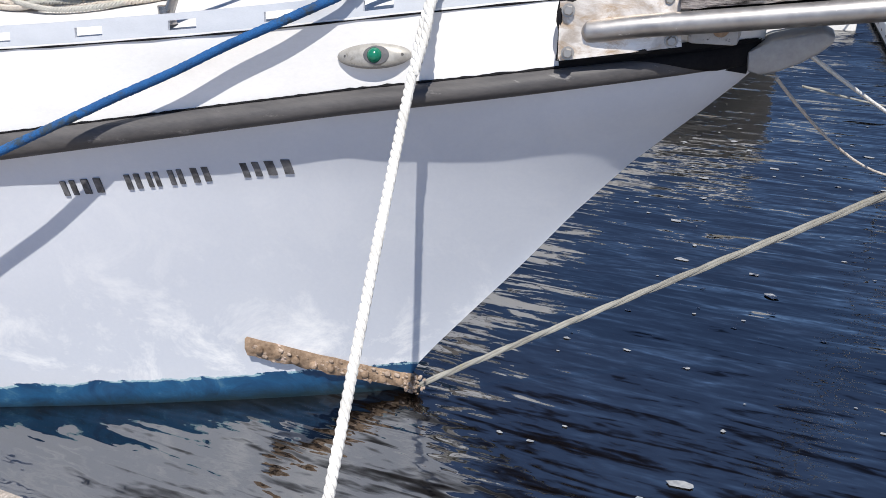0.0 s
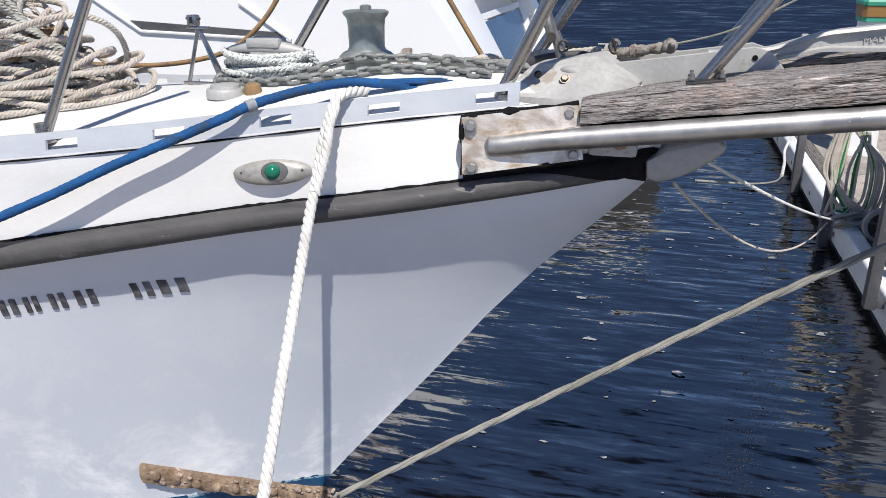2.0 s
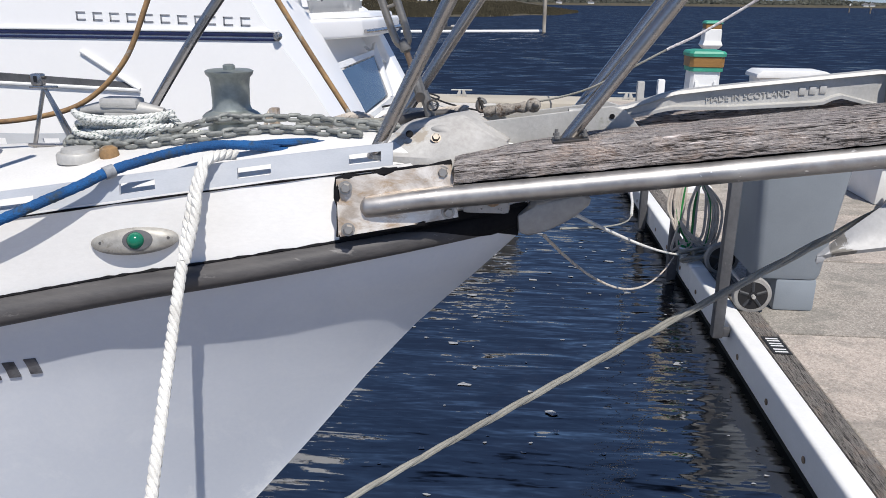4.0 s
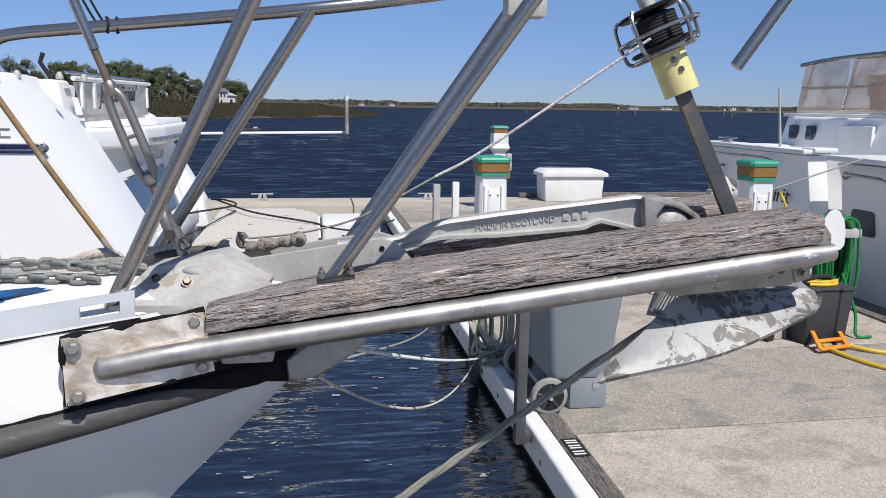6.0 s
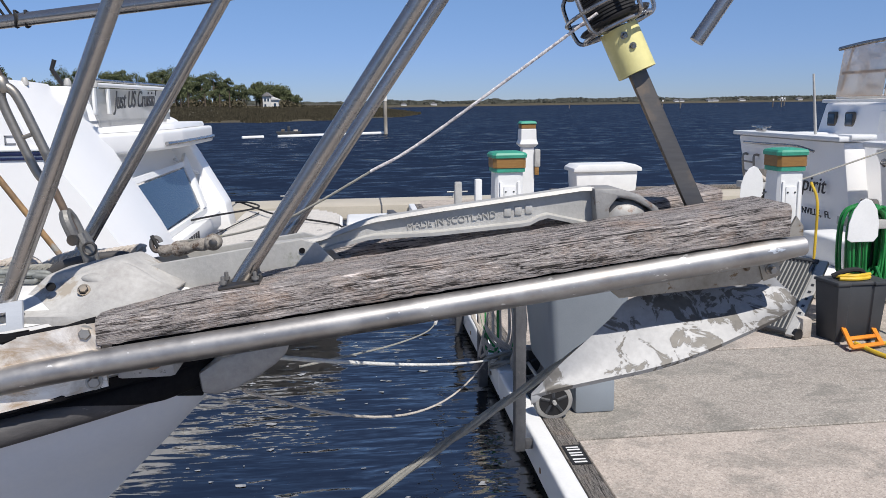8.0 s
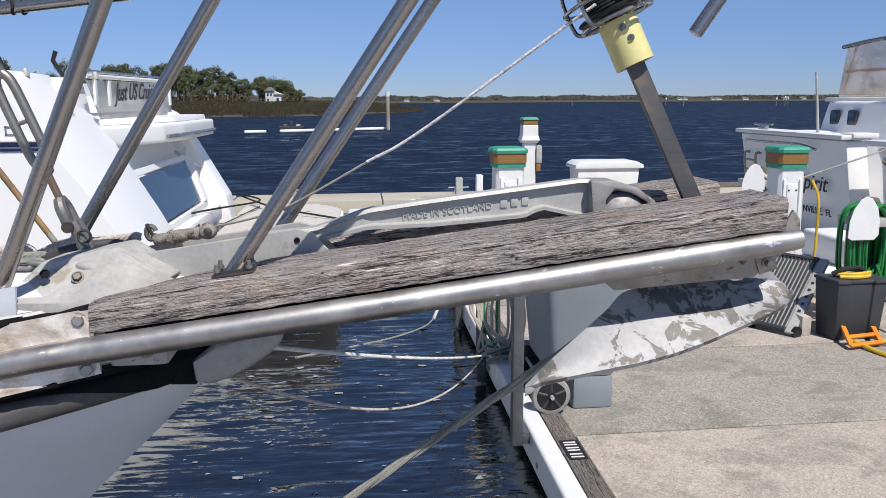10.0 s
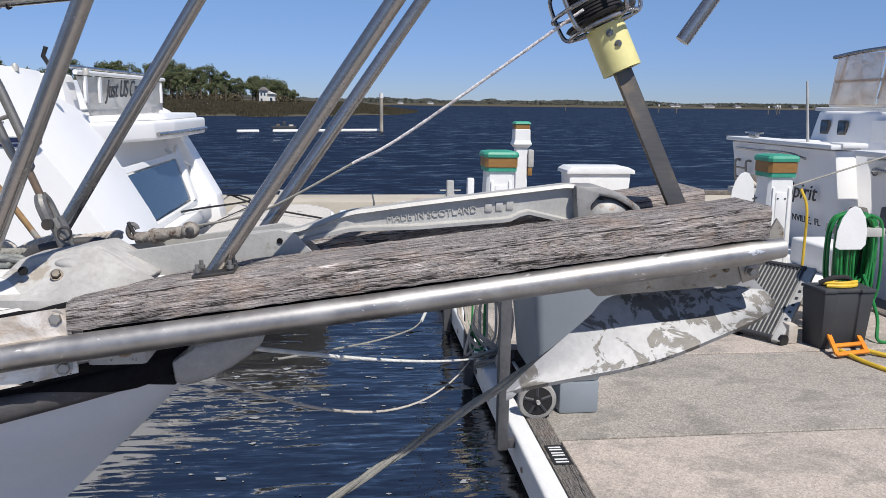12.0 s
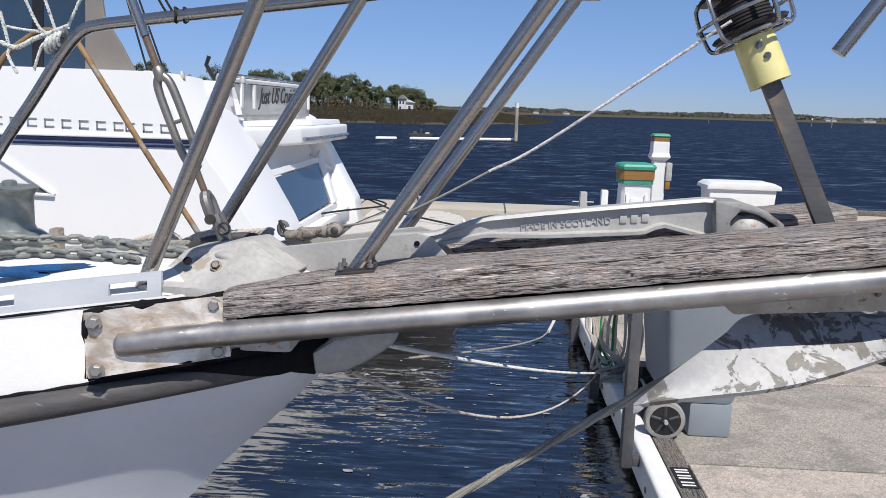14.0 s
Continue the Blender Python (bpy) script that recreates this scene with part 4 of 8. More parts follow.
part("bowsprit_plank", plank_mesh(-0.213, -0.03, 0.12), "plank", boat, "weathered grey bowsprit plank with open grain", angle=50)
part("bowsprit_plank", plank_mesh(0.112, 0.313, 0.0), "plank", boat, "weathered grey bowsprit plank with open grain", angle=50)
for x, y in ((0.62, -0.10), (0.30, -0.05), (0.98, -0.06), (1.16, -0.12)):
    z = 1.291 + 0.180 * (x + 0.212) / 1.493 + 0.0705
    part("plug_hole", lathe((x, y, z - 0.004), [(0.006, 0), (0.006, 0.0045), (0.002, 0.0046)], (0, 0, 1), 10), "black", boat)
# roller cheeks under the outer end
for y in (-0.150, 0.25):
    out = [(0.845, y, 1.376), (0.899, y, 1.330), (1.225, y, 1.352), (1.285, y, 1.40), (1.318, y, 1.425), (1.328, y, 1.455), (1.326, y, 1.482), (1.308, y, 1.505), (1.29, y, 1.47), (0.95, y, 1.42), (0.85, y, 1.392)]
    part("roller_cheek", prism(out[:-1], (0, 0.008, 0), 0.002), "cheek", boat, "tea-stained stainless roller cheek plate", smooth=False)
    part("washer", box((1.228, y - 0.004, 1.363), (1.272, y - 0.0005, 1.407), 0.001, Matrix.Rotation(radians(-18), 3, "Y")), "cheek", boat, "square washer plate")
    part("bolt", bolt_mesh((1.25, y - 0.004, 1.385), (0, -1, 0), 0.009, 0.014), "bolt", boat)
    part("bolt", bolt_mesh((1.195, y - 0.001, 1.39), (0, -1, 0), 0.006, 0.006), "steel_dark", boat)
part("anchor_roller", lathe((1.262, 0.0, 1.385), [(0.03, 0), (0.022, 0.04), (0.018, 0.05), (0.022, 0.06), (0.03, 0.10)], (0, 1, 0), 20), "black", boat, "black anchor roller")

# stem casting and black packing below the bowsprit
out = [(-0.052, -0.02, 1.175), (-0.046, -0.02, 1.124), (-0.015, -0.02, 1.114), (0.03, -0.02, 1.124), (0.078, -0.02, 1.145), (0.118, -0.02, 1.171), (0.146, -0.02, 1.198), (0.150, -0.02, 1.218), (0.12, -0.02, 1.232), (0.0, -0.02, 1.205)]
cast = prism(out, (0, 0.10, 0), 0.014, 3)
for v in cast.verts:
    v.co.y = CL + (v.co.y - CL) * (2.25 - 1.15 * min(1.0, max(0.0, (v.co.x + 0.095) / 0.20)))
part("stem_casting", cast, "cast_grey", boat, "grey stem head casting")
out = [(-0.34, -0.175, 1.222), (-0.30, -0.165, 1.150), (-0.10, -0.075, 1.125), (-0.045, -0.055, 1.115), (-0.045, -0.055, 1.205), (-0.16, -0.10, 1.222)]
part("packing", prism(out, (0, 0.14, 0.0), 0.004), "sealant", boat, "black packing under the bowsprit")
part("bow_block", box((-0.192, -0.178, 1.206), (-0.072, 0.225, 1.262), 0.012), "dull_white", boat, "white painted block under the bowsprit")
part("bolt", lathe((-0.115, -0.181, 1.246), [(0.020, 0), (0.018, 0.006), (0.010, 0.010)], (0, -1, 0), 14), "rust", boat, "rusty bolt head")
# black band below the plate: sealant together with painted shade
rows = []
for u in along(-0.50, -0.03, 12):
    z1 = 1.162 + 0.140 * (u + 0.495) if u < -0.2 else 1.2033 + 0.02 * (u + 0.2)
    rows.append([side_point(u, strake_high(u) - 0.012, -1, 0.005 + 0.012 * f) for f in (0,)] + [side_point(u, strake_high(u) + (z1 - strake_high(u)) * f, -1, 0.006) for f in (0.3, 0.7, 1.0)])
part("seal_shade_band", grid_solid(rows), "sealant", boat, "black band of sealant and shade below the bow plate")
# the plank's shadow on the strake tip, laid on as a black skin
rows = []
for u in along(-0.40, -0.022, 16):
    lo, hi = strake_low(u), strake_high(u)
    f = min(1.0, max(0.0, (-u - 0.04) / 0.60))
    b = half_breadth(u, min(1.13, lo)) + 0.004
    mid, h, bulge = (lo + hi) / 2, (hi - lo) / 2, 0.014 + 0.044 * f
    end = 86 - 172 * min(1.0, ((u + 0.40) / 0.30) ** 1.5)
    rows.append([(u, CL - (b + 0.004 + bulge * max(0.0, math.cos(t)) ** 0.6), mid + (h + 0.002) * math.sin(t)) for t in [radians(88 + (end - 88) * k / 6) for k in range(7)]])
part("strake_shade", grid_solid(rows, (0, 0.006, 0)), "sealant", boat, "black skin for the plank's shadow on the strake", angle=80)
# added black strip stands in for the dark gap between plank and tube
part("plank_gap_shade", prism([(-0.19, -0.19, 1.288), (1.26, -0.175, 1.463), (1.26, -0.175, 1.445), (-0.19, -0.19, 1.262)], (0, 0.13, 0), 0.0), "sealant", boat, "black strip for the shaded gap under the plank", smooth=False)

# moulded chock and roller side plates on the foredeck
top = [(-0.42, -0.05, 1.30), (-0.408, -0.045, 1.365), (-0.362, -0.04, 1.408), (-0.224, -0.035, 1.432), (-0.20, -0.03, 1.436), (-0.085, -0.055, 1.367), (-0.24, -0.11, 1.30)]
part("moulded_chock", prism(top, (0.02, 0.085, 0.004), 0.01, 3), "chock", boat, "grey painted moulded chock")
skirt = [(-0.450, -0.05, 1.352), (-0.225, -0.04, 1.43), (-0.20, -0.035, 1.432), (-0.075, -0.062, 1.366), (-0.10, -0.12, 1.345), (-0.25, -0.152, 1.340), (-0.425, -0.150, 1.345)]
bm = bmesh.new()
vs = [bm.verts.new(p) for p in skirt]
for tri_ in ((0, 1, 5), (0, 5, 6), (1, 2, 4), (1, 4, 5), (2, 3, 4)):
    bm.faces.new([vs[k] for k in tri_])
r = bmesh.ops.extrude_face_region(bm, geom=list(bm.faces))
bmesh.ops.translate(bm, vec=(0, 0.01, -0.04), verts=[v for v in r["geom"] if isinstance(v, bmesh.types.BMVert)])
part("chock_skirt", bm, "chock", boat, "sloping grey chock face", angle=70)
# folded web of the chock: two rounded ridges with a shallow valley between
face_n = Vector((-0.2, -0.57, 0.78)).normalized()
rows = []
for f in [k / 10 for k in range(11)]:
    p_, q_ = Vector((-0.285, -0.062, 1.414)).lerp(Vector((-0.150, -0.112, 1.354)), f), Vector((-0.203, -0.034, 1.437)).lerp(Vector((-0.083, -0.064, 1.366)), f)
    rows.append([p_.lerp(q_, g_) + face_n * (h_ - 0.014 * (2 * f - 1) ** 6) for g_, h_ in ((-0.10, -0.006), (0.0, 0.002), (0.10, 0.0035), (0.22, 0.0025), (0.38, -0.004), (0.68, -0.004), (0.84, 0.0025), (0.94, 0.0035), (1.0, 0.001), (1.08, -0.010))])
part("chock_web", grid_solid(rows, (0.004, 0.010, -0.012)), "chock", boat, "folded web of the chock", angle=70)
part("bolt", bolt_mesh((-0.268, -0.094, 1.383), (0.1, -0.8, 0.6), 0.010, 0.007), "steel_dark", boat)
part("bolt_hole", lathe((-0.338, -0.085, 1.39), [(0.010, 0), (0.010, 0.003), (0.004, 0.0035)], (0.1, -0.8, 0.6), 14), "sealant", boat)
for y in (0.0, 0.10):
    out = [(-0.30, y, 1.33), (-0.28, y, 1.395), (-0.17, y, 1.412), (-0.04, y, 1.430), (0.19, y, 1.463), (0.225, y, 1.452), (0.285, y, 1.385), (0.285, y, 1.35), (0.0, y, 1.32)]
    part("roller_side_plate", prism(out, (0, 0.008, 0), 0.002), "galv", boat, "grey alloy anchor roller side plate", smooth=False)
part("bolt_hole", lathe((0.19, -0.0015, 1.436), [(0.007, 0), (0.007, 0.0015), (0.003, 0.0018)], (0, -1, 0), 12), "sealant", boat)
part("platform_cleat", box((0.285, 0.006, 1.36), (0.30, 0.108, 1.40)), "galv", boat)

# starboard navigation light
light = part("navigation_light", lathe((0, 0, 0), [(0.001, 0.016), (0.03, 0.015), (0.05, 0.011), (0.058, 0.0)][::-1], (0, 0, 1), 36), "light_housing", boat, "stained oval alloy navigation light housing", angle=60)
lm = basis((-0.982, -0.342, 1.156), (1.0, 0.25, 0.05), (0.02, 0.32, 0.95))
light.data.transform(lm @ Matrix.Diagonal((1.78, 0.60, 1.0, 1)))
for dx in (-0.078, 0.080):
    p = bolt_mesh((dx, 0, 0.0085), (0, 0, 1), 0.0045, 0.003)
    bmesh.ops.transform(p, matrix=lm, verts=p.verts)
    part("screw", p, "steel_dark", light)
# no hollow here: a flat dark disc paints the recess's shade
recess_disc = lathe((0.009, 0, 0.0125), [(0.036, 0), (0.0355, 0.0040), (0.034, 0.0043), (0.002, 0.0044)], (0, 0, 1), 24)
bmesh.ops.transform(recess_disc, matrix=lm @ Matrix.Diagonal((1.0, 0.70, 1, 1)), verts=recess_disc.verts)
part("recess_shade_disc", recess_disc, "post", light, "flat dark disc for the shaded recess round the lens")
lens = lathe((0.004, 0, 0.008), [(0.021, 0), (0.0205, 0.009), (0.016, 0.018), (0.008, 0.0235), (0.001, 0.0245)], (0, 0, 1), 24)
bmesh.ops.transform(lens, matrix=lm, verts=lens.verts)
part("lens", lens, "green_lens", light, "green navigation lens", angle=80)

# registration: plain bars of the characters' size
bar_us = [(-1.956, -1.915), (-1.896, -1.84), (-1.77, -1.728), (-1.708, -1.674), (-1.645, -1.606), (-1.58, -1.531), (-1.438, -1.385), (-1.367, -1.294)]
for u1, u2 in bar_us:
    u1, u2 = (u + 0.045 * (u + 1.3) + 0.008 for u in (u1, u2))
    for f in (0.0, 0.65):
        ua = u1 + (u2 - u1) * f
        ub = ua + (u2 - u1) * 0.33
        z0 = 0.742 + 0.115 * (ua + 1.6)
        rows = [[(u, CL - half_breadth(u, z) - 0.006, z) for z in (z0, z0 + 0.026, z0 + 0.052)] for u in (ua, (ua + ub) / 2, ub)]
        part("registration_bar", grid_solid(rows, (0, 0.0045, 0)), "bars", boat, "faded black registration mark", smooth=False)

# bobstay strap at the waterline, with lumpy rust
bm = bmesh.new()
L0, L1 = Vector((-1.59, -0.30, 0.060)), Vector((-1.055, 0.0, -0.185))
ring_rows = []
for i in range(25):
    f = i / 24
    u = L0.x + (L1.x - L0.x) * f
    z = L0.z + (L1.z - L0.z) * f
    b = max(0.004, half_breadth(u, z)) if u < curve_between(STEM, z) else 0.0
    y = CL - b
    lump = 0.010 * noise.noise(Vector((f * 14, 1, 2)))
    w = 0.040 + 0.007 * noise.noise(Vector((f * 9, 5, 2))) - 0.008 * f
    ring_rows.append([(u, y + 0.01, z - w), (u, y - 0.02 - lump, z - w * 0.9), (u, y - 0.03 - lump, z), (u, y - 0.022 + lump, z + w * 0.9), (u, y + 0.01, z + w)])
bm = grid_solid(ring_rows)
bmesh.ops.holes_fill(bm, edges=[ed for ed in bm.edges if ed.is_boundary], sides=0)
strap = part("bobstay_strap", bm, "rust", boat, "corroded barnacled bobstay strap", angle=70)
for i in range(9):
    f = 0.08 + 0.1 * i
    u = L0.x + (L1.x - L0.x) * f
    z = L0.z + (L1.z - L0.z) * f + random.uniform(-0.012, 0.012)
    y = CL - max(0.004, half_breadth(u, z)) - 0.026
    part("bolt", lathe((u, y, z), [(0.016, 0), (0.015, 0.008), (0.008, 0.013)], (0.4, -1, 0.2), 9), "rust", strap)
knot = bmesh.new()
for k in range(110):
    f = random.random() ** 0.7
    u, z = L0.x + (L1.x - L0.x) * f, L0.z + (L1.z - L0.z) * f + random.uniform(-0.036, 0.036)
    q = Vector((u, CL - max(0.004, half_breadth(u, z)) - 0.024 + random.uniform(-0.006, 0.006), z))
    bmesh.ops.create_icosphere(knot, subdivisions=1, radius=random.choice((0.002, 0.003, 0.004, 0.006, 0.010)) * random.uniform(0.7, 1.2), matrix=Matrix.Translation(q) @ Matrix.Diagonal((1.5, 0.7, 0.9, 1)))
for k in range(60):
    q = Vector((-1.06 + random.gauss(0, 0.022), -0.012 + random.gauss(0, 0.016), -0.16 + random.gauss(0, 0.022)))
    bmesh.ops.create_icosphere(knot, subdivisions=1, radius=random.uniform(0.004, 0.009), matrix=Matrix.Translation(q))
tagged(part("barnacle_crust", knot, "barnacle", strap, "grey crust of barnacles"), kind="stuff")

# bobstay
tagged(part("bobstay", laid(smooth_line([(-1.055, 0.0, -0.17), (-0.507, 0.066, 0.191), (0.041, 0.089, 0.563), (0.589, 0.068, 0.948), (1.1, 0.012, 1.317), (1.15, 0.005, 1.36)], 6), 0.0115, 0.42, 3, 7), "rope_grey"), "weathered grey bobstay line with yellowed stretches", "rope")
# ---------------------------------------------------------------- pulpit and stanchions
pulpit = thing("bow_pulpit", (0, PLAT, 1.36), "polished stainless steel tube bow pulpit", "railing")


def leg(p, q, r=0.0175, name="leg", parent=pulpit, label=""):
    return part(name, tube([p, q], r, 16), "steel", parent, label)


def ext(p, q, z):
    p, q = Vector(p), Vector(q)
    return p + (q - p) * ((z - p.z) / (q.z - p.z))


fwd_foot, fwd_hi = (0.058, -0.132, 1.385), (0.446, -0.235, 1.95)
aft_foot, aft_hi = (-0.434, -0.125, 1.323), (-0.102, -0.262, 1.97)
leg(fwd_foot, tuple(ext(fwd_foot, fwd_hi, 2.13)), name="fore_leg")
leg((0.112, 0.255, 1.40), tuple(ext((0.112, 0.255, 1.40), (0.497, 0.268, 1.95), 2.12)), name="fore_leg")
leg(aft_foot, tuple(ext(aft_foot, aft_hi, 2.16)), name="aft_leg")
leg((-0.40, 0.262, 1.39), (0.022, 0.190, 2.028), name="aft_leg")
for s, y0, y1 in ((-1, -0.187, -0.117), (1, 0.235, 0.28)):
    foot = part("foot_plate", box((0.028, y0, 1.3955), (0.114, y1, 1.4025), 0.002, Matrix.Rotation(radians(-7), 3, "Y")), "steel_dark", pulpit, "bolted stainless foot plate")
    for dx in (0.038, 0.104):
        for dy in (y0 + 0.012, y1 - 0.012):
            part("bolt", lathe((dx, dy, 1.396 + 0.12 * (dx - 0.07)), [(0.0045, 0), (0.0045, 0.010), (0.0080, 0.0105), (0.0080, 0.0165), (0.0045, 0.017), (0.0045, 0.026), (0.003, 0.027)], (0, 0, 1), 8), "dark_galv", foot)
# top rails: each runs from its bent aft end forwards
port_rail = [(-1.30, 0.46, 1.34), (-1.10, 0.42, 1.602), (-0.974, 0.40, 1.754), (-0.869, 0.38, 1.883), (-0.80, 0.367, 1.945), (-0.73, 0.356, 1.963), (-0.60, 0.328, 1.975), (0.02, 0.19, 2.03), (0.45, 0.25, 2.10), (0.60, 0.25, 2.13)]
part("top_rail", tube(smooth_line(port_rail, 8), 0.0165, 16), "steel", pulpit, "bent stainless top rail")
star_rail = [(-1.5, -0.42, 2.10), (-0.8, -0.36, 2.12), (-0.05, -0.27, 2.165), (0.56, -0.26, 2.15)]
part("top_rail", tube(smooth_line(star_rail, 8), 0.0165, 16), "steel", pulpit, "bent stainless top rail")
for x in (-0.50, -0.475):
    part("tie", tube([(x + 0.004 * math.cos(2 * t), 0.302 + 0.02 * math.cos(t), 1.986 + 0.02 * math.sin(t)) for t in np.linspace(0, 6.28, 14)], 0.003, 6), "rope_dark", pulpit, "black lashing")
# fitting at the starboard leg's head
part("head_fitting", box((0.50, 0.01, 2.01), (0.60, 0.07, 2.06), 0.006), "galv", pulpit, "alloy head fitting")
tagged(part("spare_pole", tube([(1.15, 0.07, 1.905), (1.345, 0.03, 2.21)], 0.0175, 18), "steel"), "stainless tube with an open end over the bow", "pole")

for x, y, z, tx, ty in ((-1.575, -0.455, 1.232, 0.33, 0.03), (-2.9, 0.75, 1.12, 0.05, 0.05)):
    st = thing("stanchion", (x, y, z), "slender stainless steel lifeline stanchion", "stanchion", "lifeline stanchions")
    part("tube", tube([(x, y, z), (x + tx, y + ty, z + 0.62)], 0.014, 14), "steel", st)
    part("base_socket", lathe((x, y, z - 0.005), [(0.03, 0), (0.03, 0.006), (0.019, 0.012), (0.018, 0.05)], (0, 0, 1), 16), "steel", st)

# ---------------------------------------------------------------- forestay foot: bar, pvc sleeve, furling drum
furl = thing("roller_furler", (1.16, 0.02, 1.50), "roller furler on a flat steel bar with yellow plastic sleeve", "furler")
foot, hi = Vector((1.165, 0.03, 1.475)), Vector((0.985, 0.105, 1.90))
ax = (hi - foot).normalized()
cross_ = (Vector((1, 0.15, 0)) - ax * ax.dot(Vector((1, 0.15, 0)))).normalized()
rot = basis(foot, cross_, ax)
bm = box((-0.024, 0, -0.006), (0.024, (hi - foot).length + 0.05, 0.006), 0.002)
bmesh.ops.transform(bm, matrix=rot, verts=bm.verts)
part("flat_bar", bm, "steel_dark", furl, "dull flat steel bar", smooth=False)
sl = foot + ax * 0.395
bm = bmesh.new()
add_lathe(bm, sl, [(0.040, 0.0), (0.0475, 0.0), (0.0475, 0.115), (0.040, 0.115), (0.040, 0.0)], ax, 32)
part("pvc_sleeve", bm, "pvc", furl, "pale yellow plastic pipe sleeve", angle=30)
for k, (h, w) in enumerate(((0.105, -0.55), (0.078, -0.2))):
    q = sl + ax * h + Vector((0.01 + 0.03 * w, -0.0475, -0.01))
    part("bolt", bolt_mesh(q, (0.1, -1, -0.1), 0.007, 0.007), "steel", furl)
dr = sl + ax * 0.13
part("drum_plate", lathe(dr, [(0.02, 0), (0.085, 0.002), (0.09, 0.008), (0.085, 0.012), (0.02, 0.012)], ax, 32), "black", furl, "black drum flange")
part("line_spool", lathe(dr + ax * 0.012, [(0.035, 0), (0.052, 0.01), (0.056, 0.04), (0.05, 0.075), (0.035, 0.085)], ax, 28), "rope_dark", furl, "black line wound on the drum")
for k in range(9):
    c = dr + ax * (0.02 + 0.008 * k)
    s1 = ax.orthogonal().normalized()
    s2 = ax.cross(s1)
    part("wound_turn", tube([c + 0.056 * (math.cos(t) * s1 + math.sin(t) * s2) for t in np.linspace(0, 6.2832, 26)], 0.0048, 6), "rope_dark", furl)
part("drum_plate", lathe(dr + ax * 0.10, [(0.02, 0), (0.085, 0.002), (0.09, 0.008), (0.085, 0.012), (0.02, 0.012)], ax, 32), "black", furl, "black drum flange")
s1 = ax.orthogonal().normalized()
s2 = ax.cross(s1)
for k in range(5):
    t = 2 * math.pi * k / 5 + 0.5
    rr = math.cos(t) * s1 + math.sin(t) * s2
    part("cage_wire", tube(smooth_line([dr + rr * 0.045 - ax * 0.012, dr + rr * 0.095 - ax * 0.008, dr + rr * 0.108 + ax * 0.02, dr + rr * 0.106 + ax * 0.09, dr + rr * 0.09 + ax * 0.115], 5), 0.0055, 8), "steel", furl, "bent stainless cage wire")
for h, r_ in ((-0.01, 0.085), (0.045, 0.110)):
    part("cage_ring", tube([dr + ax * h + r_ * (math.cos(t) * s1 + math.sin(t) * s2) for t in np.linspace(0, 6.2832, 40)], 0.005, 8), "steel", furl)
part("furled_tube", tube([dr + ax * 0.11, dr + ax * 1.2], 0.022, 14), "galv", furl, "alloy furling extrusion")
fl = thing("furling_line", (0.25, 0.27, 1.50), "thin white furling line with coloured fleck", "rope")
part("line", laid(smooth_line([tuple(dr + Vector((-0.06, -0.04, 0.02))), (0.50, 0.20, 1.678), (0.356, 0.21, 1.597)], 14), 0.0040, 0.020, 4, 5), "rope_thin", fl)
part("worn_tail", laid(smooth_line([(0.356, 0.21, 1.597), (0.21, 0.22, 1.515), (0.116, 0.23, 1.471), (-0.02, 0.255, 1.436), (-0.16, 0.30, 1.415)], 10), 0.0033, 0.020, 3, 5), "rope_grey", fl, "worn grey tail")

# ---------------------------------------------------------------- plough anchor
anchor = thing("plough_anchor", (0.9, PLAT, 1.4), "galvanised plough anchor stowed in the bowsprit slot", "anchor")
W = 0.022


def shank_rows():
    top = [(0.10, 1.447), (0.226, 1.458), (0.351, 1.500), (0.50, 1.520), (0.866, 1.563), (0.90, 1.562), (0.93, 1.545)]
    bot = [(0.10, 1.415), (0.232, 1.425), (0.35, 1.452), (0.50, 1.455), (0.73, 1.472), (0.77, 1.492), (0.93, 1.455)]
    return top, bot


top, bot = shank_rows()
us_ = np.linspace(0.08, 0.93, 40)
rows = []
for u in us_:
    zt, zb = curve_between(top, u), curve_between(bot, u)
    h = zt - zb
    web = 0.006 if u > 0.36 else 0.014
    fl = min(0.012, h * 0.3)
    prof = [(-W, zb), (-W, zb + fl * 0.7), (-web, zb + fl), (-web, zt - fl), (-W, zt - fl * 0.7), (-W * 0.8, zt), (W * 0.8, zt), (W, zt - fl * 0.7), (web, zt - fl), (web, zb + fl), (W, zb + fl * 0.7), (W, zb), (-W, zb)]
    rows.append([(u, PLAT + y, z) for y, z in prof])
bm = grid_solid(rows)
bmesh.ops.remove_doubles(bm, verts=bm.verts, dist=0.0004)
bmesh.ops.holes_fill(bm, edges=[ed for ed in bm.edges if ed.is_boundary], sides=0)
shank = part("shank", bm, "galv", anchor, "galvanised I-section shank with raised letters", angle=30)
lettering("raised_lettering", "MADE IN SCOTLAND", 0.0228, basis((0.437, PLAT - 0.0085, 1.467), (1, 0, 0.105), (0, 0, 1)), "galv", shank, 0.0009)
for k, x in enumerate((0.672, 0.698, 0.724)):
    part("raised_mark", box((x, PLAT - 0.010, 1.4955 + 0.0025 * k), (x + 0.018, PLAT - 0.004, 1.517 + 0.0025 * k), 0.003), "galv", shank, "raised maker's mark")
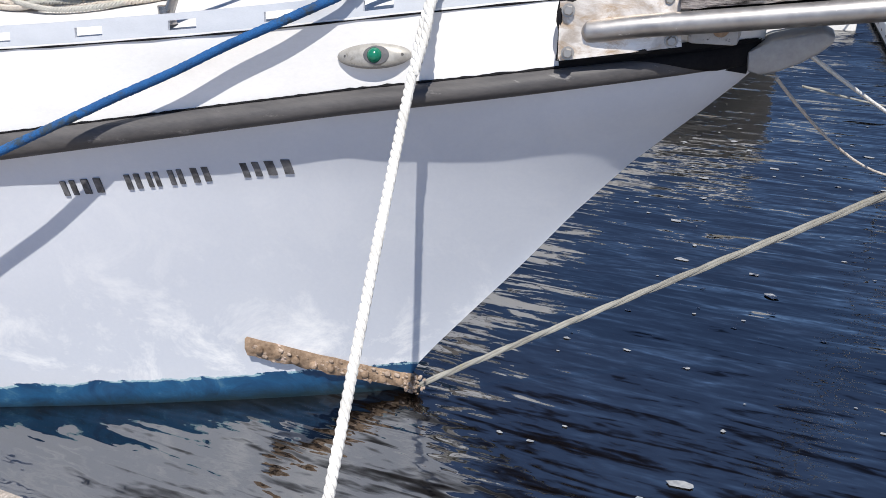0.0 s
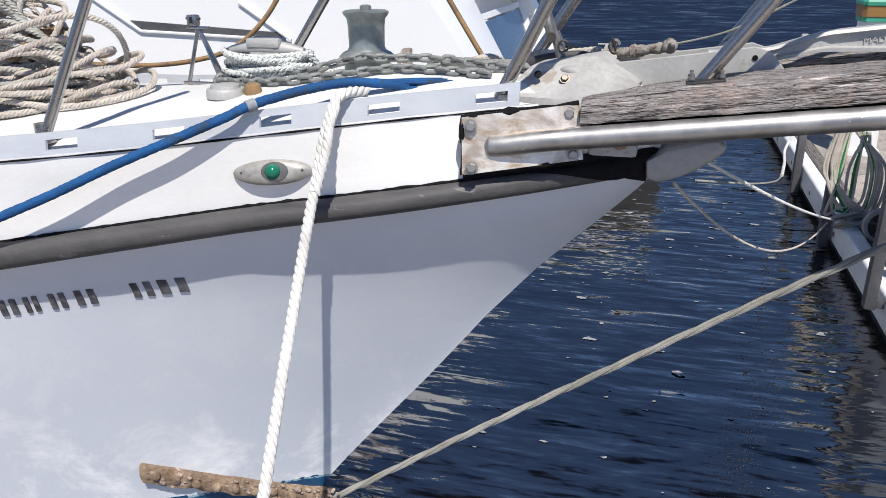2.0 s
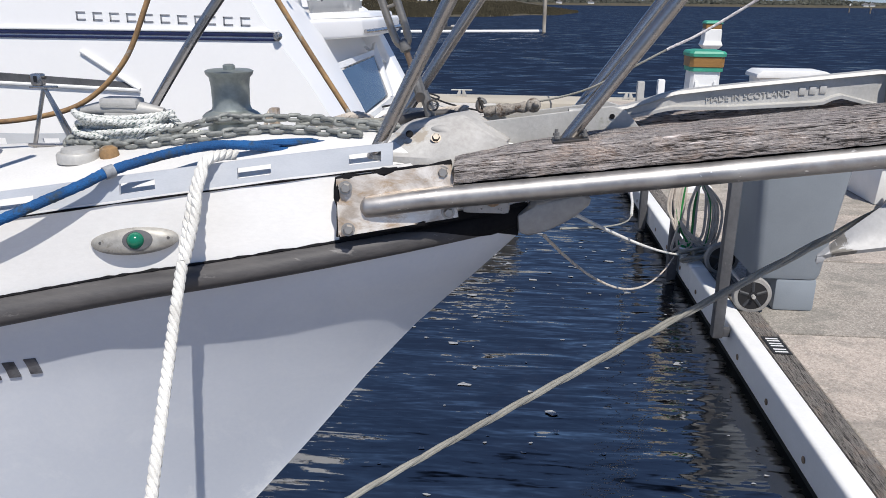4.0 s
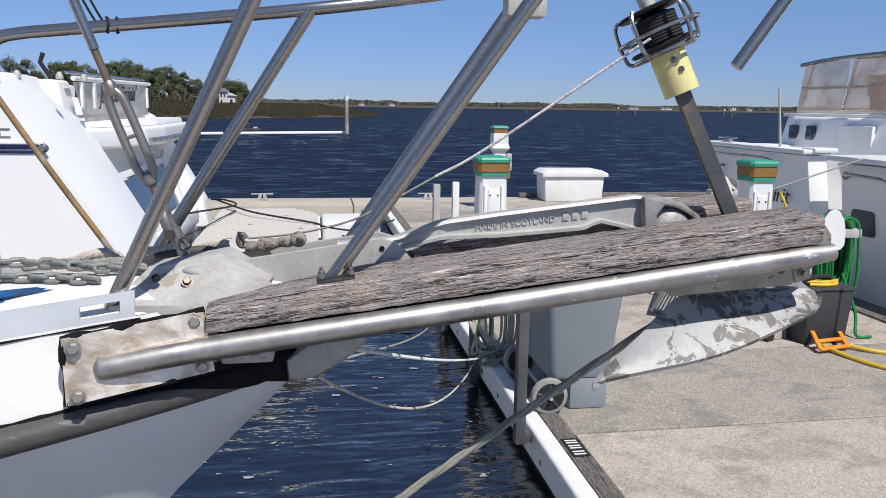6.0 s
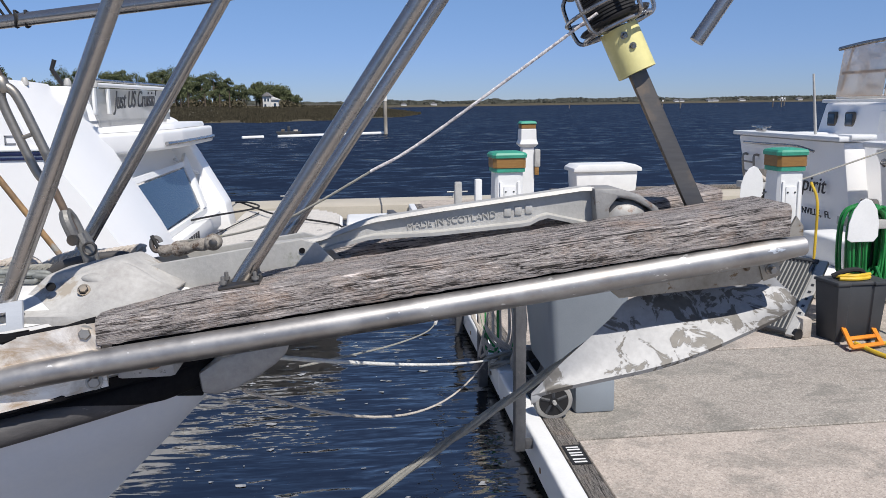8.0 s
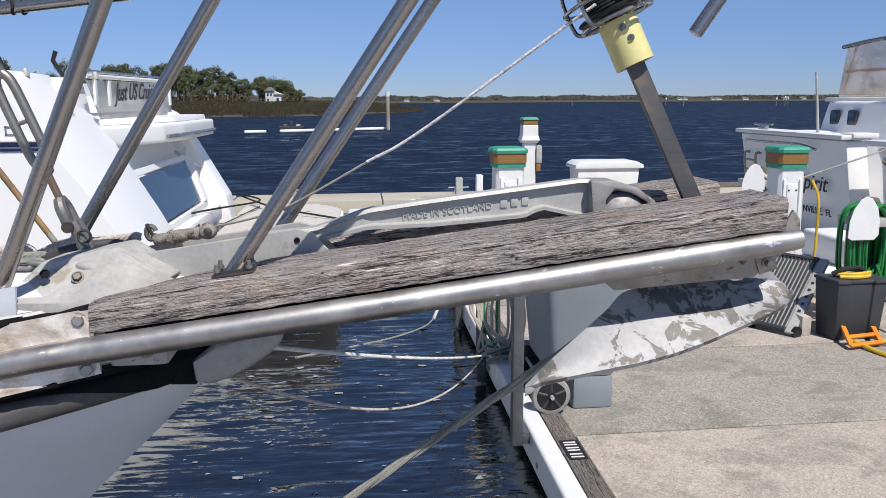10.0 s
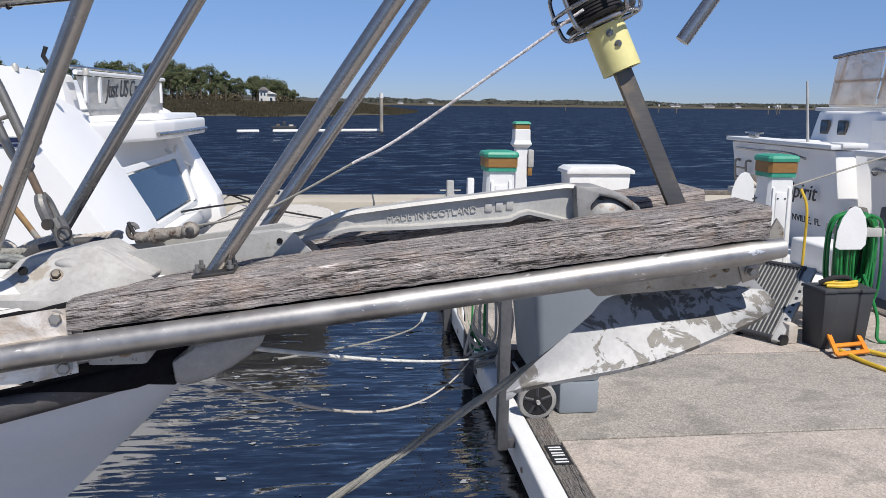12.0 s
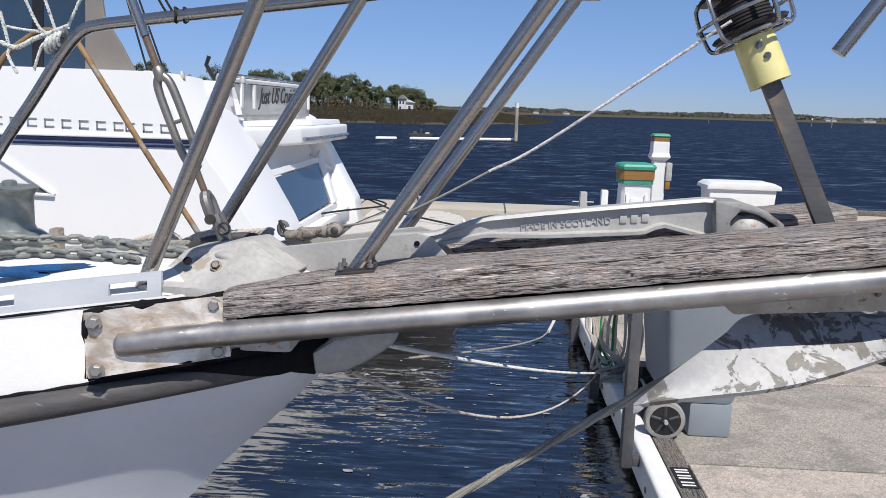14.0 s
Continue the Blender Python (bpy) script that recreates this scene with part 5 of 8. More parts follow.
part("hinge_strap", prism([(0.885, 0.008, 1.561), (0.945, 0.008, 1.560), (1.000, 0.008, 1.543), (1.045, 0.008, 1.512), (1.062, 0.008, 1.485), (1.046, 0.008, 1.480), (1.026, 0.008, 1.508), (0.985, 0.008, 1.530), (0.945, 0.008, 1.538), (0.925, 0.008, 1.515), (0.922, 0.008, 1.456), (0.895, 0.008, 1.456)], (0, 0.085, 0), 0.006, 2), "rust_edge", anchor, "rust-tinged forged hinge strap", angle=50)
part("hinge_boss", lathe((0.972, 0.046, 1.474), [(0.058, 0), (0.057, 0.014), (0.050, 0.028), (0.034, 0.038), (0.014, 0.042), (0.002, 0.043)], (-0.1, -1, 0.12), 28), "rust_edge", anchor, "worn round hinge boss", angle=50)
# added dark block fills the hinge opening in place of its shade
part("hinge_gap_shade", prism([(0.925, 0.022, 1.458), (1.045, 0.022, 1.458), (1.040, 0.022, 1.492), (1.000, 0.022, 1.522), (0.93, 0.022, 1.530)], (0, 0.055, 0), 0.004), "steel_dark", anchor, "dark block for the shaded gap in the hinge")
part("hinge_pin", lathe((1.012, 0.006, 1.462), [(0.010, 0), (0.014, 0.004), (0.014, 0.02)], (0, 1, 0), 14), "steel_dull", anchor)
part("hinge_lug", prism([(1.02, 0.0, 1.50), (1.10, 0.0, 1.478), (1.13, 0.0, 1.44), (1.10, 0.0, 1.40), (1.0, 0.0, 1.42)], (0, 0.1, 0), 0.01, 3), "steel_dark", anchor, "dark hinge lug")
# two blades meeting in a ridge, the point aft
edge = [(0.687, -0.198, 1.130), (0.75, -0.196, 1.143), (0.838, -0.194, 1.157), (0.967, -0.190, 1.177), (1.074, -0.182, 1.202), (1.186, -0.167, 1.238), (1.287, -0.150, 1.273), (1.330, -0.132, 1.293), (1.343, -0.113, 1.310)]
ridge = [(0.688, -0.197, 1.135), (0.755, -0.172, 1.186), (0.825, -0.148, 1.234), (0.89, -0.122, 1.277), (0.952, -0.098, 1.318), (1.10, -0.082, 1.325), (1.272, -0.088, 1.327), (1.31, -0.094, 1.328), (1.330, -0.102, 1.322)]
for s in (-1, 1):
    rows = []
    rl, el_ = smooth_line(ridge, 5), smooth_line(edge, 5)
    for q1, q2 in zip(rl, el_):
        row = []
        for k in range(8):
            f = k / 7
            p = q1.lerp(q2, f)
            sag = 0.008 * math.sin(math.pi * f)
            if s > 0:
                p = q1.lerp(q2 + Vector((0.0, 0.20, 0.075)) * min(1.0, max(0.0, (q2.x - 0.70) / 0.25)), f)
            row.append((p.x, p.y, p.z - sag - (0.004 if s > 0 else 0)))
        rows.append(row)
    part("fluke", grid_solid(rows, (0, 0.004 if s < 0 else -0.004, -0.010)), "fluke", anchor, "fluke with worn pale paint over grey primer", angle=50)

# ---------------------------------------------------------------- inner stay with turnbuckle
stay = thing("inner_forestay", (-0.30, 0.09, 1.44), "stainless inner stay with open turnbuckle and shackle", "rigging")
p0, p1 = Vector((-0.318, 0.055, 1.462)), Vector((-0.443, 0.035, 1.83))
d = (p1 - p0).normalized()
side = Vector((d.z, 0, -d.x)).normalized()
part("lower_screw", tube([p0 + d * 0.03, p0 + d * 0.17], 0.0085, 10), "screw", stay)
for s in (-1, 1):
    part("turnbuckle_side", tube(smooth_line([p0 + d * 0.15 + side * 0.004 * s, p0 + d * 0.175 + side * 0.017 * s, p0 + d * 0.25 + side * 0.019 * s, p0 + d * 0.345 + side * 0.017 * s, p0 + d * 0.375 + side * 0.004 * s], 5), 0.0105, 10), "steel_dull", stay, "open-body turnbuckle")
part("locking_bar", tube([p0 + d * 0.26 - side * 0.02, p0 + d * 0.26 + side * 0.02], 0.005, 8), "steel_dull", stay)
part("turnbuckle_end", lathe(p0 + d * 0.135, [(0.010, 0), (0.016, 0.006), (0.016, 0.03), (0.010, 0.036)], d, 14), "dark_galv", stay)
part("turnbuckle_end", lathe(p0 + d * 0.36, [(0.010, 0), (0.014, 0.006), (0.014, 0.03), (0.010, 0.036)], d, 14), "steel_dull", stay)
part("upper_screw", tube([p0 + d * 0.37, p0 + d * 0.47], 0.009, 10), "screw", stay)
part("swage", tube([p0 + d * 0.47, p0 + d * 0.62], 0.0115, 12), "steel", stay)
part("wire", tube([p0 + d * 0.6, p0 + d * 1.3], 0.006, 8), "steel", stay)
for s in (-1, 1):
    part("jaw", tube(smooth_line([p0 + d * 0.075 + Vector((0, 0.005 * s, 0)), p0 + d * 0.055 + Vector((0, 0.018 * s, 0)), p0 + d * 0.01 + Vector((0, 0.020 * s, 0))], 4), 0.013, 9), "dark_galv", stay, "forked toggle jaw")
    part("shackle_arm", tube(smooth_line([p0 + Vector((0.0, 0.012 * s, 0.02)), p0 + Vector((0.014, 0.015 * s, -0.012)), p0 + Vector((0.022, 0.012 * s, -0.045)), p0 + Vector((0.025, 0.0, -0.062))], 4), 0.0135, 9), "dark_galv", stay, "galvanised shackle")
part("jaw_pin", tube([p0 + d * 0.012 + Vector((0, -0.03, 0)), p0 + d * 0.012 + Vector((0, 0.03, 0))], 0.0075, 10), "steel_dark", stay)
part("pin_head", lathe(p0 + d * 0.012 + Vector((0, -0.036, 0)), [(0.013, 0), (0.013, 0.008)], (0, 1, 0), 12), "steel_dark", stay)
part("chain_plate", prism([tuple(p0 + Vector(q)) for q in ((-0.008, -0.004, -0.09), (0.05, -0.004, -0.09), (0.036, -0.004, -0.045), (0.014, -0.004, -0.04))], (0, 0.008, 0), 0.002), "galv", stay, "eye plate")
part("split_ring", tube([p0 + Vector((0.03 + 0.014 * math.cos(t), -0.03, -0.01 + 0.014 * math.sin(t))) for t in np.linspace(0, 6.28, 16)], 0.003, 6), "steel_dark", stay)

tagged(part("brown_stay", tube(smooth_line([(-0.64, 0.90, 1.20), (-0.691, 0.9, 1.291), (-0.859, 0.9, 1.556), (-1.078, 0.90, 1.916), (-1.116, 0.9, 1.96), (-1.165, 0.9, 1.986), (-1.227, 0.9, 1.99), (-1.29, 0.9, 1.96), (-1.389, 0.9, 1.876), (-1.47, 0.90, 1.70), (-1.58, 0.90, 1.49), (-1.75, 0.90, 1.335), (-1.95, 0.90, 1.265), (-2.25, 0.90, 1.23), (-2.7, 0.92, 1.23)], 8), 0.0105, 10), "brown_wire"), "brown weathered rubber-covered line", "rope")

# ---------------------------------------------------------------- mooring and deck lines
white = [(-0.76, -0.22, 1.352), (-0.785, -0.275, 1.358), (-0.803, -0.318, 1.345), (-0.815, -0.352, 1.29), (-0.820, -0.385, 1.235), (-0.824, -0.42, 1.165), (-0.822, -0.50, 1.054), (-0.792, -0.76, 0.752), (-0.742, -1.05, 0.463), (-0.69, -1.35, 0.16), (-0.67, -1.47, 0.03)]
wl = thing("white_mooring_line", (-0.80, -1.0, 0.02), "white three-strand nylon mooring line over the toe rail", "rope")
for k in range(3):
    part("strand", add_laid(bmesh.new(), smooth_line(white, 8), 0.0135, 0.062, 3, 8, k), "rope_white", wl)
part("eye_splice", laid(smooth_line([(-0.800, -0.325, 1.335), (-0.806, -0.362, 1.29), (-0.802, -0.395, 1.24), (-0.818, -0.44, 1.14)], 8), 0.0125, 0.06, 3, 7), "rope_white", wl, "spliced tail")

blue = thing("blue_line", (-1.3, -0.4, 1.25), "thick blue braided mooring line across the toe rail", "rope")
pts = [(-0.68, -0.12, 1.356), (-0.707, -0.14, 1.36), (-0.811, -0.20, 1.37), (-0.885, -0.25, 1.363), (-0.974, -0.31, 1.343), (-1.025, -0.37, 1.327), (-1.064, -0.402, 1.307), (-1.192, -0.455, 1.252), (-1.343, -0.504, 1.188), (-1.499, -0.559, 1.115), (-1.661, -0.616, 1.046), (-1.809, -0.694, 0.977), (-1.988, -0.794, 0.893), (-2.232, -0.927, 0.782), (-2.511, -1.084, 0.631)]
rope_ = tube(smooth_line(pts, 60), 0.0124, 16)
for v in rope_.verts:
    k = noise.noise(v.co * 110) + 0.6 * noise.noise(v.co * 240)
    v.co += Vector((0.0, -0.5, 0.85)) * 0.0015 * k
part("line", rope_, "rope_blue", blue, angle=80)
for k in range(9):
    dy, dz = 0.03 * math.sin(2.4 * k), 0.012 * math.cos(3.1 * k)
    tip = (-0.47 + 0.035 * math.sin(1.7 * k), -0.01 + dy, 1.343 + 0.4 * dz)
    part("frayed_end", tube(smooth_line([tip, (-0.56, -0.04 + 0.7 * dy, 1.347 + dz), (-0.66, -0.105 + 0.4 * dy, 1.356 + 0.8 * dz), (-0.76, -0.172, 1.366)], 8), lambda q: 0.0016 + 0.0075 * q ** 0.7, 7), "rope_blue", blue, "frayed blue strand")
part("whipping", tube([(-1.008, -0.352, 1.333), (-1.024, -0.369, 1.327)], 0.0158, 14), "foam", blue, "white whipping")


def sagging(a, b, sag, n=18):
    a, b = Vector(a), Vector(b)
    return [a.lerp(b, k / n) - Vector((0, 0, sag * 4 * (k / n) * (1 - k / n))) for k in range(n + 1)]


tagged(part("bow_line", laid(sagging((0.08, 0.05, 1.17), (1.22, 3.35, -0.01), 0.03), 0.0066, 0.04, 3, 6), "rope_white"), "white bow line sagging to the pier", "rope")
tagged(part("bow_line", laid(sagging((0.03, 0.04, 1.09), (1.2, 3.45, -0.03), 0.22), 0.0052, 0.035, 3, 6), "rope_tan"), "slack yellowed line sagging to the pier", "rope")
back = thing("bow_line", (1.12, 4.75, 0.34), "thin line with a white hose guard running to the pier", "rope")
part("line", laid(smooth_line([(0.12, 0.6, 0.95), (0.45, 1.7, 0.655), (0.70, 2.7, 0.41), (0.82, 3.25, 0.315)], 8), 0.0045, 0.04, 3, 5), "rope_grey", back, "thin green-grey line")
part("guard", tube(smooth_line([(0.80, 3.15, 0.33), (0.90, 3.75, 0.27), (0.98, 4.3, 0.25), (1.12, 4.75, 0.34)], 8), 0.0105, 9), "rope_white", back, "white hose guard")

tie = thing("tied_cords", (-0.88, 0.37, 1.94), "pale green and white cords tied round the rail bend", "rope")
for name_, pts_, r_ in (
    ("cord", [(-0.898, 0.36, 2.026), (-0.876, 0.365, 1.943), (-0.875, 0.36, 1.935)], 0.0045),
    ("cord", [(-0.792, 0.35, 2.028), (-0.838, 0.355, 1.951), (-0.87, 0.36, 1.938)], 0.0045),
    ("cord", [(-0.955, 0.36, 2.025), (-0.919, 0.36, 1.950), (-0.88, 0.365, 1.925), (-0.914, 0.36, 1.903), (-0.944, 0.36, 1.833)], 0.0045),
    ("cord", [(-1.031, 0.36, 1.993), (-1.013, 0.36, 1.901), (-1.016, 0.36, 1.870), (-0.994, 0.36, 1.824)], 0.005),
    ("cord", [(-1.038, 0.36, 1.909), (-0.99, 0.36, 1.895), (-0.936, 0.36, 1.92), (-0.88, 0.36, 1.94), (-0.83, 0.35, 1.955)], 0.007),
    ("cord", [(-1.034, 0.37, 1.955), (-0.97, 0.37, 1.945), (-0.90, 0.36, 1.938)], 0.004),
):
    part(name_, laid(smooth_line(pts_, 8), r_, 0.03, 3, 5), "rope_fleck", tie)
for k in range(4):
    part("knot_turn", tube([(-0.862 - 0.012 * k + 0.006 * math.sin(t), 0.372 + 0.022 * math.cos(t), 1.925 + 0.022 * math.sin(t) - 0.006 * k) for t in np.linspace(0, 6.28, 16)], 0.006, 7), "rope_fleck", tie)
lash = thing("black_lashing", (-0.53, 0.30, 1.98), "thin black cord lashed to the top rail", "rope")
for x0 in (-0.575, -0.556):
    part("cord", tube(smooth_line([(x0, 0.28, 2.09), (x0 + 0.03, 0.30, 2.02), (x0 + 0.052, 0.318, 1.975)], 5), 0.0032, 6), "rope_dark", lash)
# ---------------------------------------------------------------- motor yacht astern
yacht = thing("motor_yacht", (-5, 6.4, WATER), "glossy white motor yacht with navy stripe lying stern-to", "motor yacht")
NEAR, FAR = 4.2, 8.8
hull_out = [(-13.5, 0, -0.5), (-1.50, 0, -0.5), (-1.50, 0, 0.36), (-1.60, 0, 0.55), (-2.02, 0, 1.25), (-2.20, 0, 1.66), (-2.5, 0, 1.80), (-3.6, 0, 1.88), (-14.8, 0, 2.1)]
part("hull", prism([(x, NEAR, z) for x, y, z in hull_out], (0, FAR - NEAR, 0), 0.05, 3), "yacht", yacht, "white hull and cockpit sides", angle=30)
# raked quarter panel between side and transom
seam = [(-2.31, NEAR, 2.0), (-2.21, NEAR, 1.84), (-2.06, NEAR, 1.57), (-1.72, NEAR, 1.11), (-1.41, NEAR, 0.62), (-1.20, NEAR, 0.22), (-1.18, NEAR, -0.3)]
inner = [(-2.31, 5.32, 1.985), (-2.20, 5.45, 1.83), (-2.05, 5.80, 1.55), (-1.85, 5.72, 1.24), (-1.565, 5.75, 0.72), (-1.41, 5.75, 0.40), (-1.34, 5.75, -0.3)]
rows = [[Vector(p).lerp(Vector(q), k / 6) + Vector((0.05 * math.sin(math.pi * k / 6), 0, 0)) for k in range(7)] for p, q in zip(seam, inner)]
part("quarter_panel", grid_solid(rows, (-0.05, 0.02, 0)), "yacht", yacht, "raked white quarter panel", angle=40)
part("quarter_side", prism([(-12.9, NEAR - 0.001, -0.3), (-1.18, NEAR - 0.001, -0.3), (-1.20, NEAR - 0.001, 0.22), (-1.41, NEAR - 0.001, 0.62), (-1.72, NEAR - 0.001, 1.11), (-2.06, NEAR - 0.001, 1.57), (-2.21, NEAR - 0.001, 1.84), (-2.31, NEAR - 0.001, 1.995), (-3.6, NEAR - 0.001, 2.01), (-12.9, NEAR - 0.001, 2.10)], (0, 0.05, 0), 0.0), "yacht", yacht, "white side by the quarter", smooth=False)
wing = [(-1.50, NEAR - 0.03, 0.20), (-1.06, NEAR - 0.03, 0.20), (-1.12, NEAR - 0.03, 0.55), (-1.50, NEAR - 0.03, 1.25), (-1.74, NEAR - 0.03, 1.62), (-1.95, NEAR - 0.03, 1.72), (-2.05, NEAR - 0.03, 1.60), (-1.40, NEAR - 0.03, 0.62)]
part("quarter_wing", prism([(x - 0.28, FAR - 0.45, z) for x, y, z in wing], (0.0, 0.45, 0), 0.03, 3), "yacht", yacht, "raked white quarter wing", angle=30)
part("transom_window", prism([(-1.592, 5.40, 0.575), (-1.592, 7.62, 0.60), (-1.80, 7.84, 1.045), (-1.80, 5.40, 1.03)], (0.02, 0, 0.01), 0.004), "glass_dark", yacht, "tinted blue transom door glass", smooth=False)
part("door_frame", prism([(-1.575, 7.64, 0.56), (-1.575, 7.84, 0.56), (-1.86, 8.14, 1.20), (-1.84, 7.88, 1.06)], (0.05, 0, 0.03), 0.012), "white_plain", yacht, "white door surround", smooth=False)
part("door_frame", prism([(-1.80, 5.40, 1.05), (-1.80, 7.88, 1.06), (-1.83, 7.94, 1.12), (-1.83, 5.40, 1.11)], (0.025, 0, 0.012), 0.006), "white_plain", yacht, "white door surround", smooth=False)
part("door_frame", box((-1.66, 5.40, 0.50), (-1.535, 7.85, 0.572), 0.015), "white_plain", yacht, "white door surround")
part("transom_sill", box((-1.75, 5.2, 0.30), (-1.42, 8.1, 0.50), 0.03), "yacht", yacht)
part("door_stay", tube([(-1.66, 8.15, 0.62), (-1.70, 8.32, 0.95), (-1.92, 8.0, 1.16)], 0.02, 8), "white_plain", yacht)
for k in range(9):
    part("port_mark", box((-1.422, 5.75 + 0.11 * k, 0.37), (-1.412, 5.81 + 0.11 * k, 0.46)), "ink", yacht, "small dark hailing port mark", smooth=False)
over = [(-3.0, 5.30), (-2.14, 5.30), (-2.00, 5.62), (-1.84, 6.10), (-1.68, 6.55), (-1.60, 7.1), (-1.58, 8.78), (-3.0, 8.78)]
part("aft_overhang", prism([(x, y, 1.34) for x, y in over], (0, 0, 0.20), 0.035, 3), "yacht", yacht, "moulded overhang above the cockpit", angle=40)
part("overhang_lip", prism([(-2.4, 5.35, 1.541), (-2.12, 5.6, 1.541), (-1.84, 6.4, 1.541), (-1.68, 7.1, 1.541), (-1.66, 8.7, 1.541), (-2.2, 8.7, 1.541)], (-0.02, 0, 0.06), 0.02, 2), "yacht", yacht, "raised moulded step on the overhang", angle=40)
part("step_trim", tube([(-1.655, 6.58, 1.405), (-1.588, 7.1, 1.405), (-1.568, 8.75, 1.405)], 0.022, 8), "steel", yacht, "stainless rubbing trim")
# aft cockpit enclosure
enc = thing("cockpit_enclosure", (-2.4, 7, 1.7), "white cockpit coaming with clear vinyl screen", "boat canopy")
part("coaming", prism([(-3.6, 4.24, 1.50), (-2.15, 4.24, 1.50), (-2.36, 4.24, 1.99), (-3.6, 4.24, 1.995)], (0, 1.14, 0), 0.02, 2), "yacht", enc, angle=30)
part("coaming", prism([(-3.6, 5.35, 1.60), (-2.10, 5.35, 1.60), (-2.16, 5.35, 1.97), (-3.6, 5.35, 1.99)], (0, 0.35, 0), 0.04, 3), "yacht", enc, angle=30)
part("cockpit_well", box((-3.6, 5.72, 1.5), (-2.9, 8.5, 1.98), 0.03), "yacht", enc)
part("vinyl_panel", prism([(-2.06, 5.88, 1.55), (-2.05, 8.52, 1.625), (-2.05, 8.52, 1.985), (-2.06, 5.52, 1.955)], (-0.02, 0, 0), 0), "vinyl_clear", enc, "clear vinyl panel", smooth=False)
part("top_rail", tube([(-2.04, 5.4, 1.985), (-2.04, 8.6, 2.01)], 0.022, 10), "white_plain", enc)
part("upper_rail", tube([(-2.10, 5.4, 2.035), (-2.10, 8.6, 2.055)], 0.014, 8), "steel", enc)
for y in (5.62, 6.02, 8.4):
    part("strap", box((-2.045, y - 0.03, 1.72), (-2.02, y + 0.03, 1.96), 0.005), "white_plain", enc)
lettering("name_lettering", "Just US Cruisin'", 0.25, basis((-2.035, 6.2, 1.72), (0, 1, 0.02), (0, 0, 1)), "ink", enc, 0.004, shear=0.55)
part("black_fitting", tube([(-2.25, 5.5, 1.98), (-2.33, 5.5, 2.12), (-2.30, 5.5, 2.20)], 0.02, 8), "black", enc)
for x, y in ((-2.25, 4.7), (-2.0, 4.9), (-1.95, 5.4)):
    part("snap_fitting", lathe((x, y, 1.96), [(0.03, 0), (0.03, 0.03), (0.015, 0.06)], (0, 0, 1), 10), "galv", enc)
# wheelhouse well forward
house_ = thing("yacht_superstructure", (-6, 6.4, 2), "white superstructure with dark blue windows", "boat cabin")
part("cabin", prism([(-13, 4.5, 1.95), (-5.25, 4.5, 1.95), (-5.15, 4.5, 3.6), (-10, 4.5, 3.7)], (0, 3.7, 0), 0.08, 3), "yacht", house_, angle=30)
part("side_window", prism([(-9, 4.40, 1.90), (-3.372, 4.40, 1.90), (-3.29, 4.40, 3.1), (-8.6, 4.40, 3.1)], (0, 0.03, 0), 0.006), "glass_dark", house_, "dark blue side glass", smooth=False)
part("side_window", prism([(-3.286, 4.40, 1.90), (-2.86, 4.40, 1.90), (-2.83, 4.40, 3.1), (-3.205, 4.40, 3.1)], (0, 0.03, 0), 0.006), "glass_dark", house_, "dark blue side glass", smooth=False)
part("window_post", prism([(-3.375, 4.39, 1.90), (-3.284, 4.39, 1.90), (-3.203, 4.39, 3.1), (-3.292, 4.39, 3.1)], (0, 0.05, 0), 0.006), "black", house_, "black window post", smooth=False)
part("roof_edge", box((-9, 4.3, 3.1), (-2.7, 8.0, 3.18), 0.03), "yacht", house_)
part("canvas_wing", prism([(-2.881, 4.30, 1.93), (-2.440, 4.30, 1.93), (-2.464, 4.30, 1.99), (-2.57, 4.30, 2.197), (-2.696, 4.30, 2.41), (-2.734, 4.30, 2.79), (-2.74, 4.30, 3.1), (-2.834, 4.30, 3.1), (-2.834, 4.30, 2.79)], (0, 0.03, 0), 0.006), "wing", house_, "grey-tan side wing with its shade put into the colour", smooth=False)
for x0, z0, x1, z1 in ((-2.47, 2.75, -2.22, 1.99), (-2.62, 3.0, -2.35, 1.97)):
    part("stay_wire", tube([(x0, 4.28, z0), (x1, 4.28, z1)], 0.008, 6), "rope_dark", house_)
# stripe and lettering on the side
part("navy_stripe", box((-12, NEAR - 0.012, 1.405), (-1.93, NEAR + 0.02, 1.425), 0.004), "navy", yacht, "thin navy stripe")
part("navy_stripe", box((-12, NEAR - 0.014, 1.437), (-1.95, NEAR + 0.02, 1.468), 0.006), "navy", yacht, "thin navy stripe")
part("rub_rail", box((-12, NEAR - 0.02, 1.472), (-1.93, NEAR + 0.02, 1.490), 0.006), "white_plain", yacht)
part("stripe_end", lathe((-1.93, NEAR - 0.02, 1.445), [(0.035, 0), (0.035, 0.02), (0.02, 0.035)], (0, -1, 0), 14), "steel", yacht)
for k in range(11):
    x = -3.605 + 0.1415 * k if k < 8 else -2.52 + 0.142 * (k - 8)
    z0, z1 = 1.548 - 0.003 * k, 1.618 - 0.003 * k
    for lo, hi_ in (((x, z0), (x + 0.08, z0 + 0.014)), ((x, z1 - 0.014), (x + 0.08, z1)), ((x, z0), (x + 0.014, z1))):
        part("name_mark", box((lo[0], NEAR - 0.006, lo[1]), (hi_[0], NEAR + 0.02, hi_[1]), 0.002), "grey_letter", yacht, "brushed grey name mark")
# hull side recess seen ahead of the quarter
part("side_recess", prism([(-4.73, NEAR - 0.01, 1.141), (-4.615, NEAR - 0.01, 1.056), (-3.14, NEAR - 0.01, 1.006), (-3.19, NEAR - 0.01, 1.058)], (0, 0.03, 0), 0.004), "post", yacht, "dark hull window recess", smooth=False)
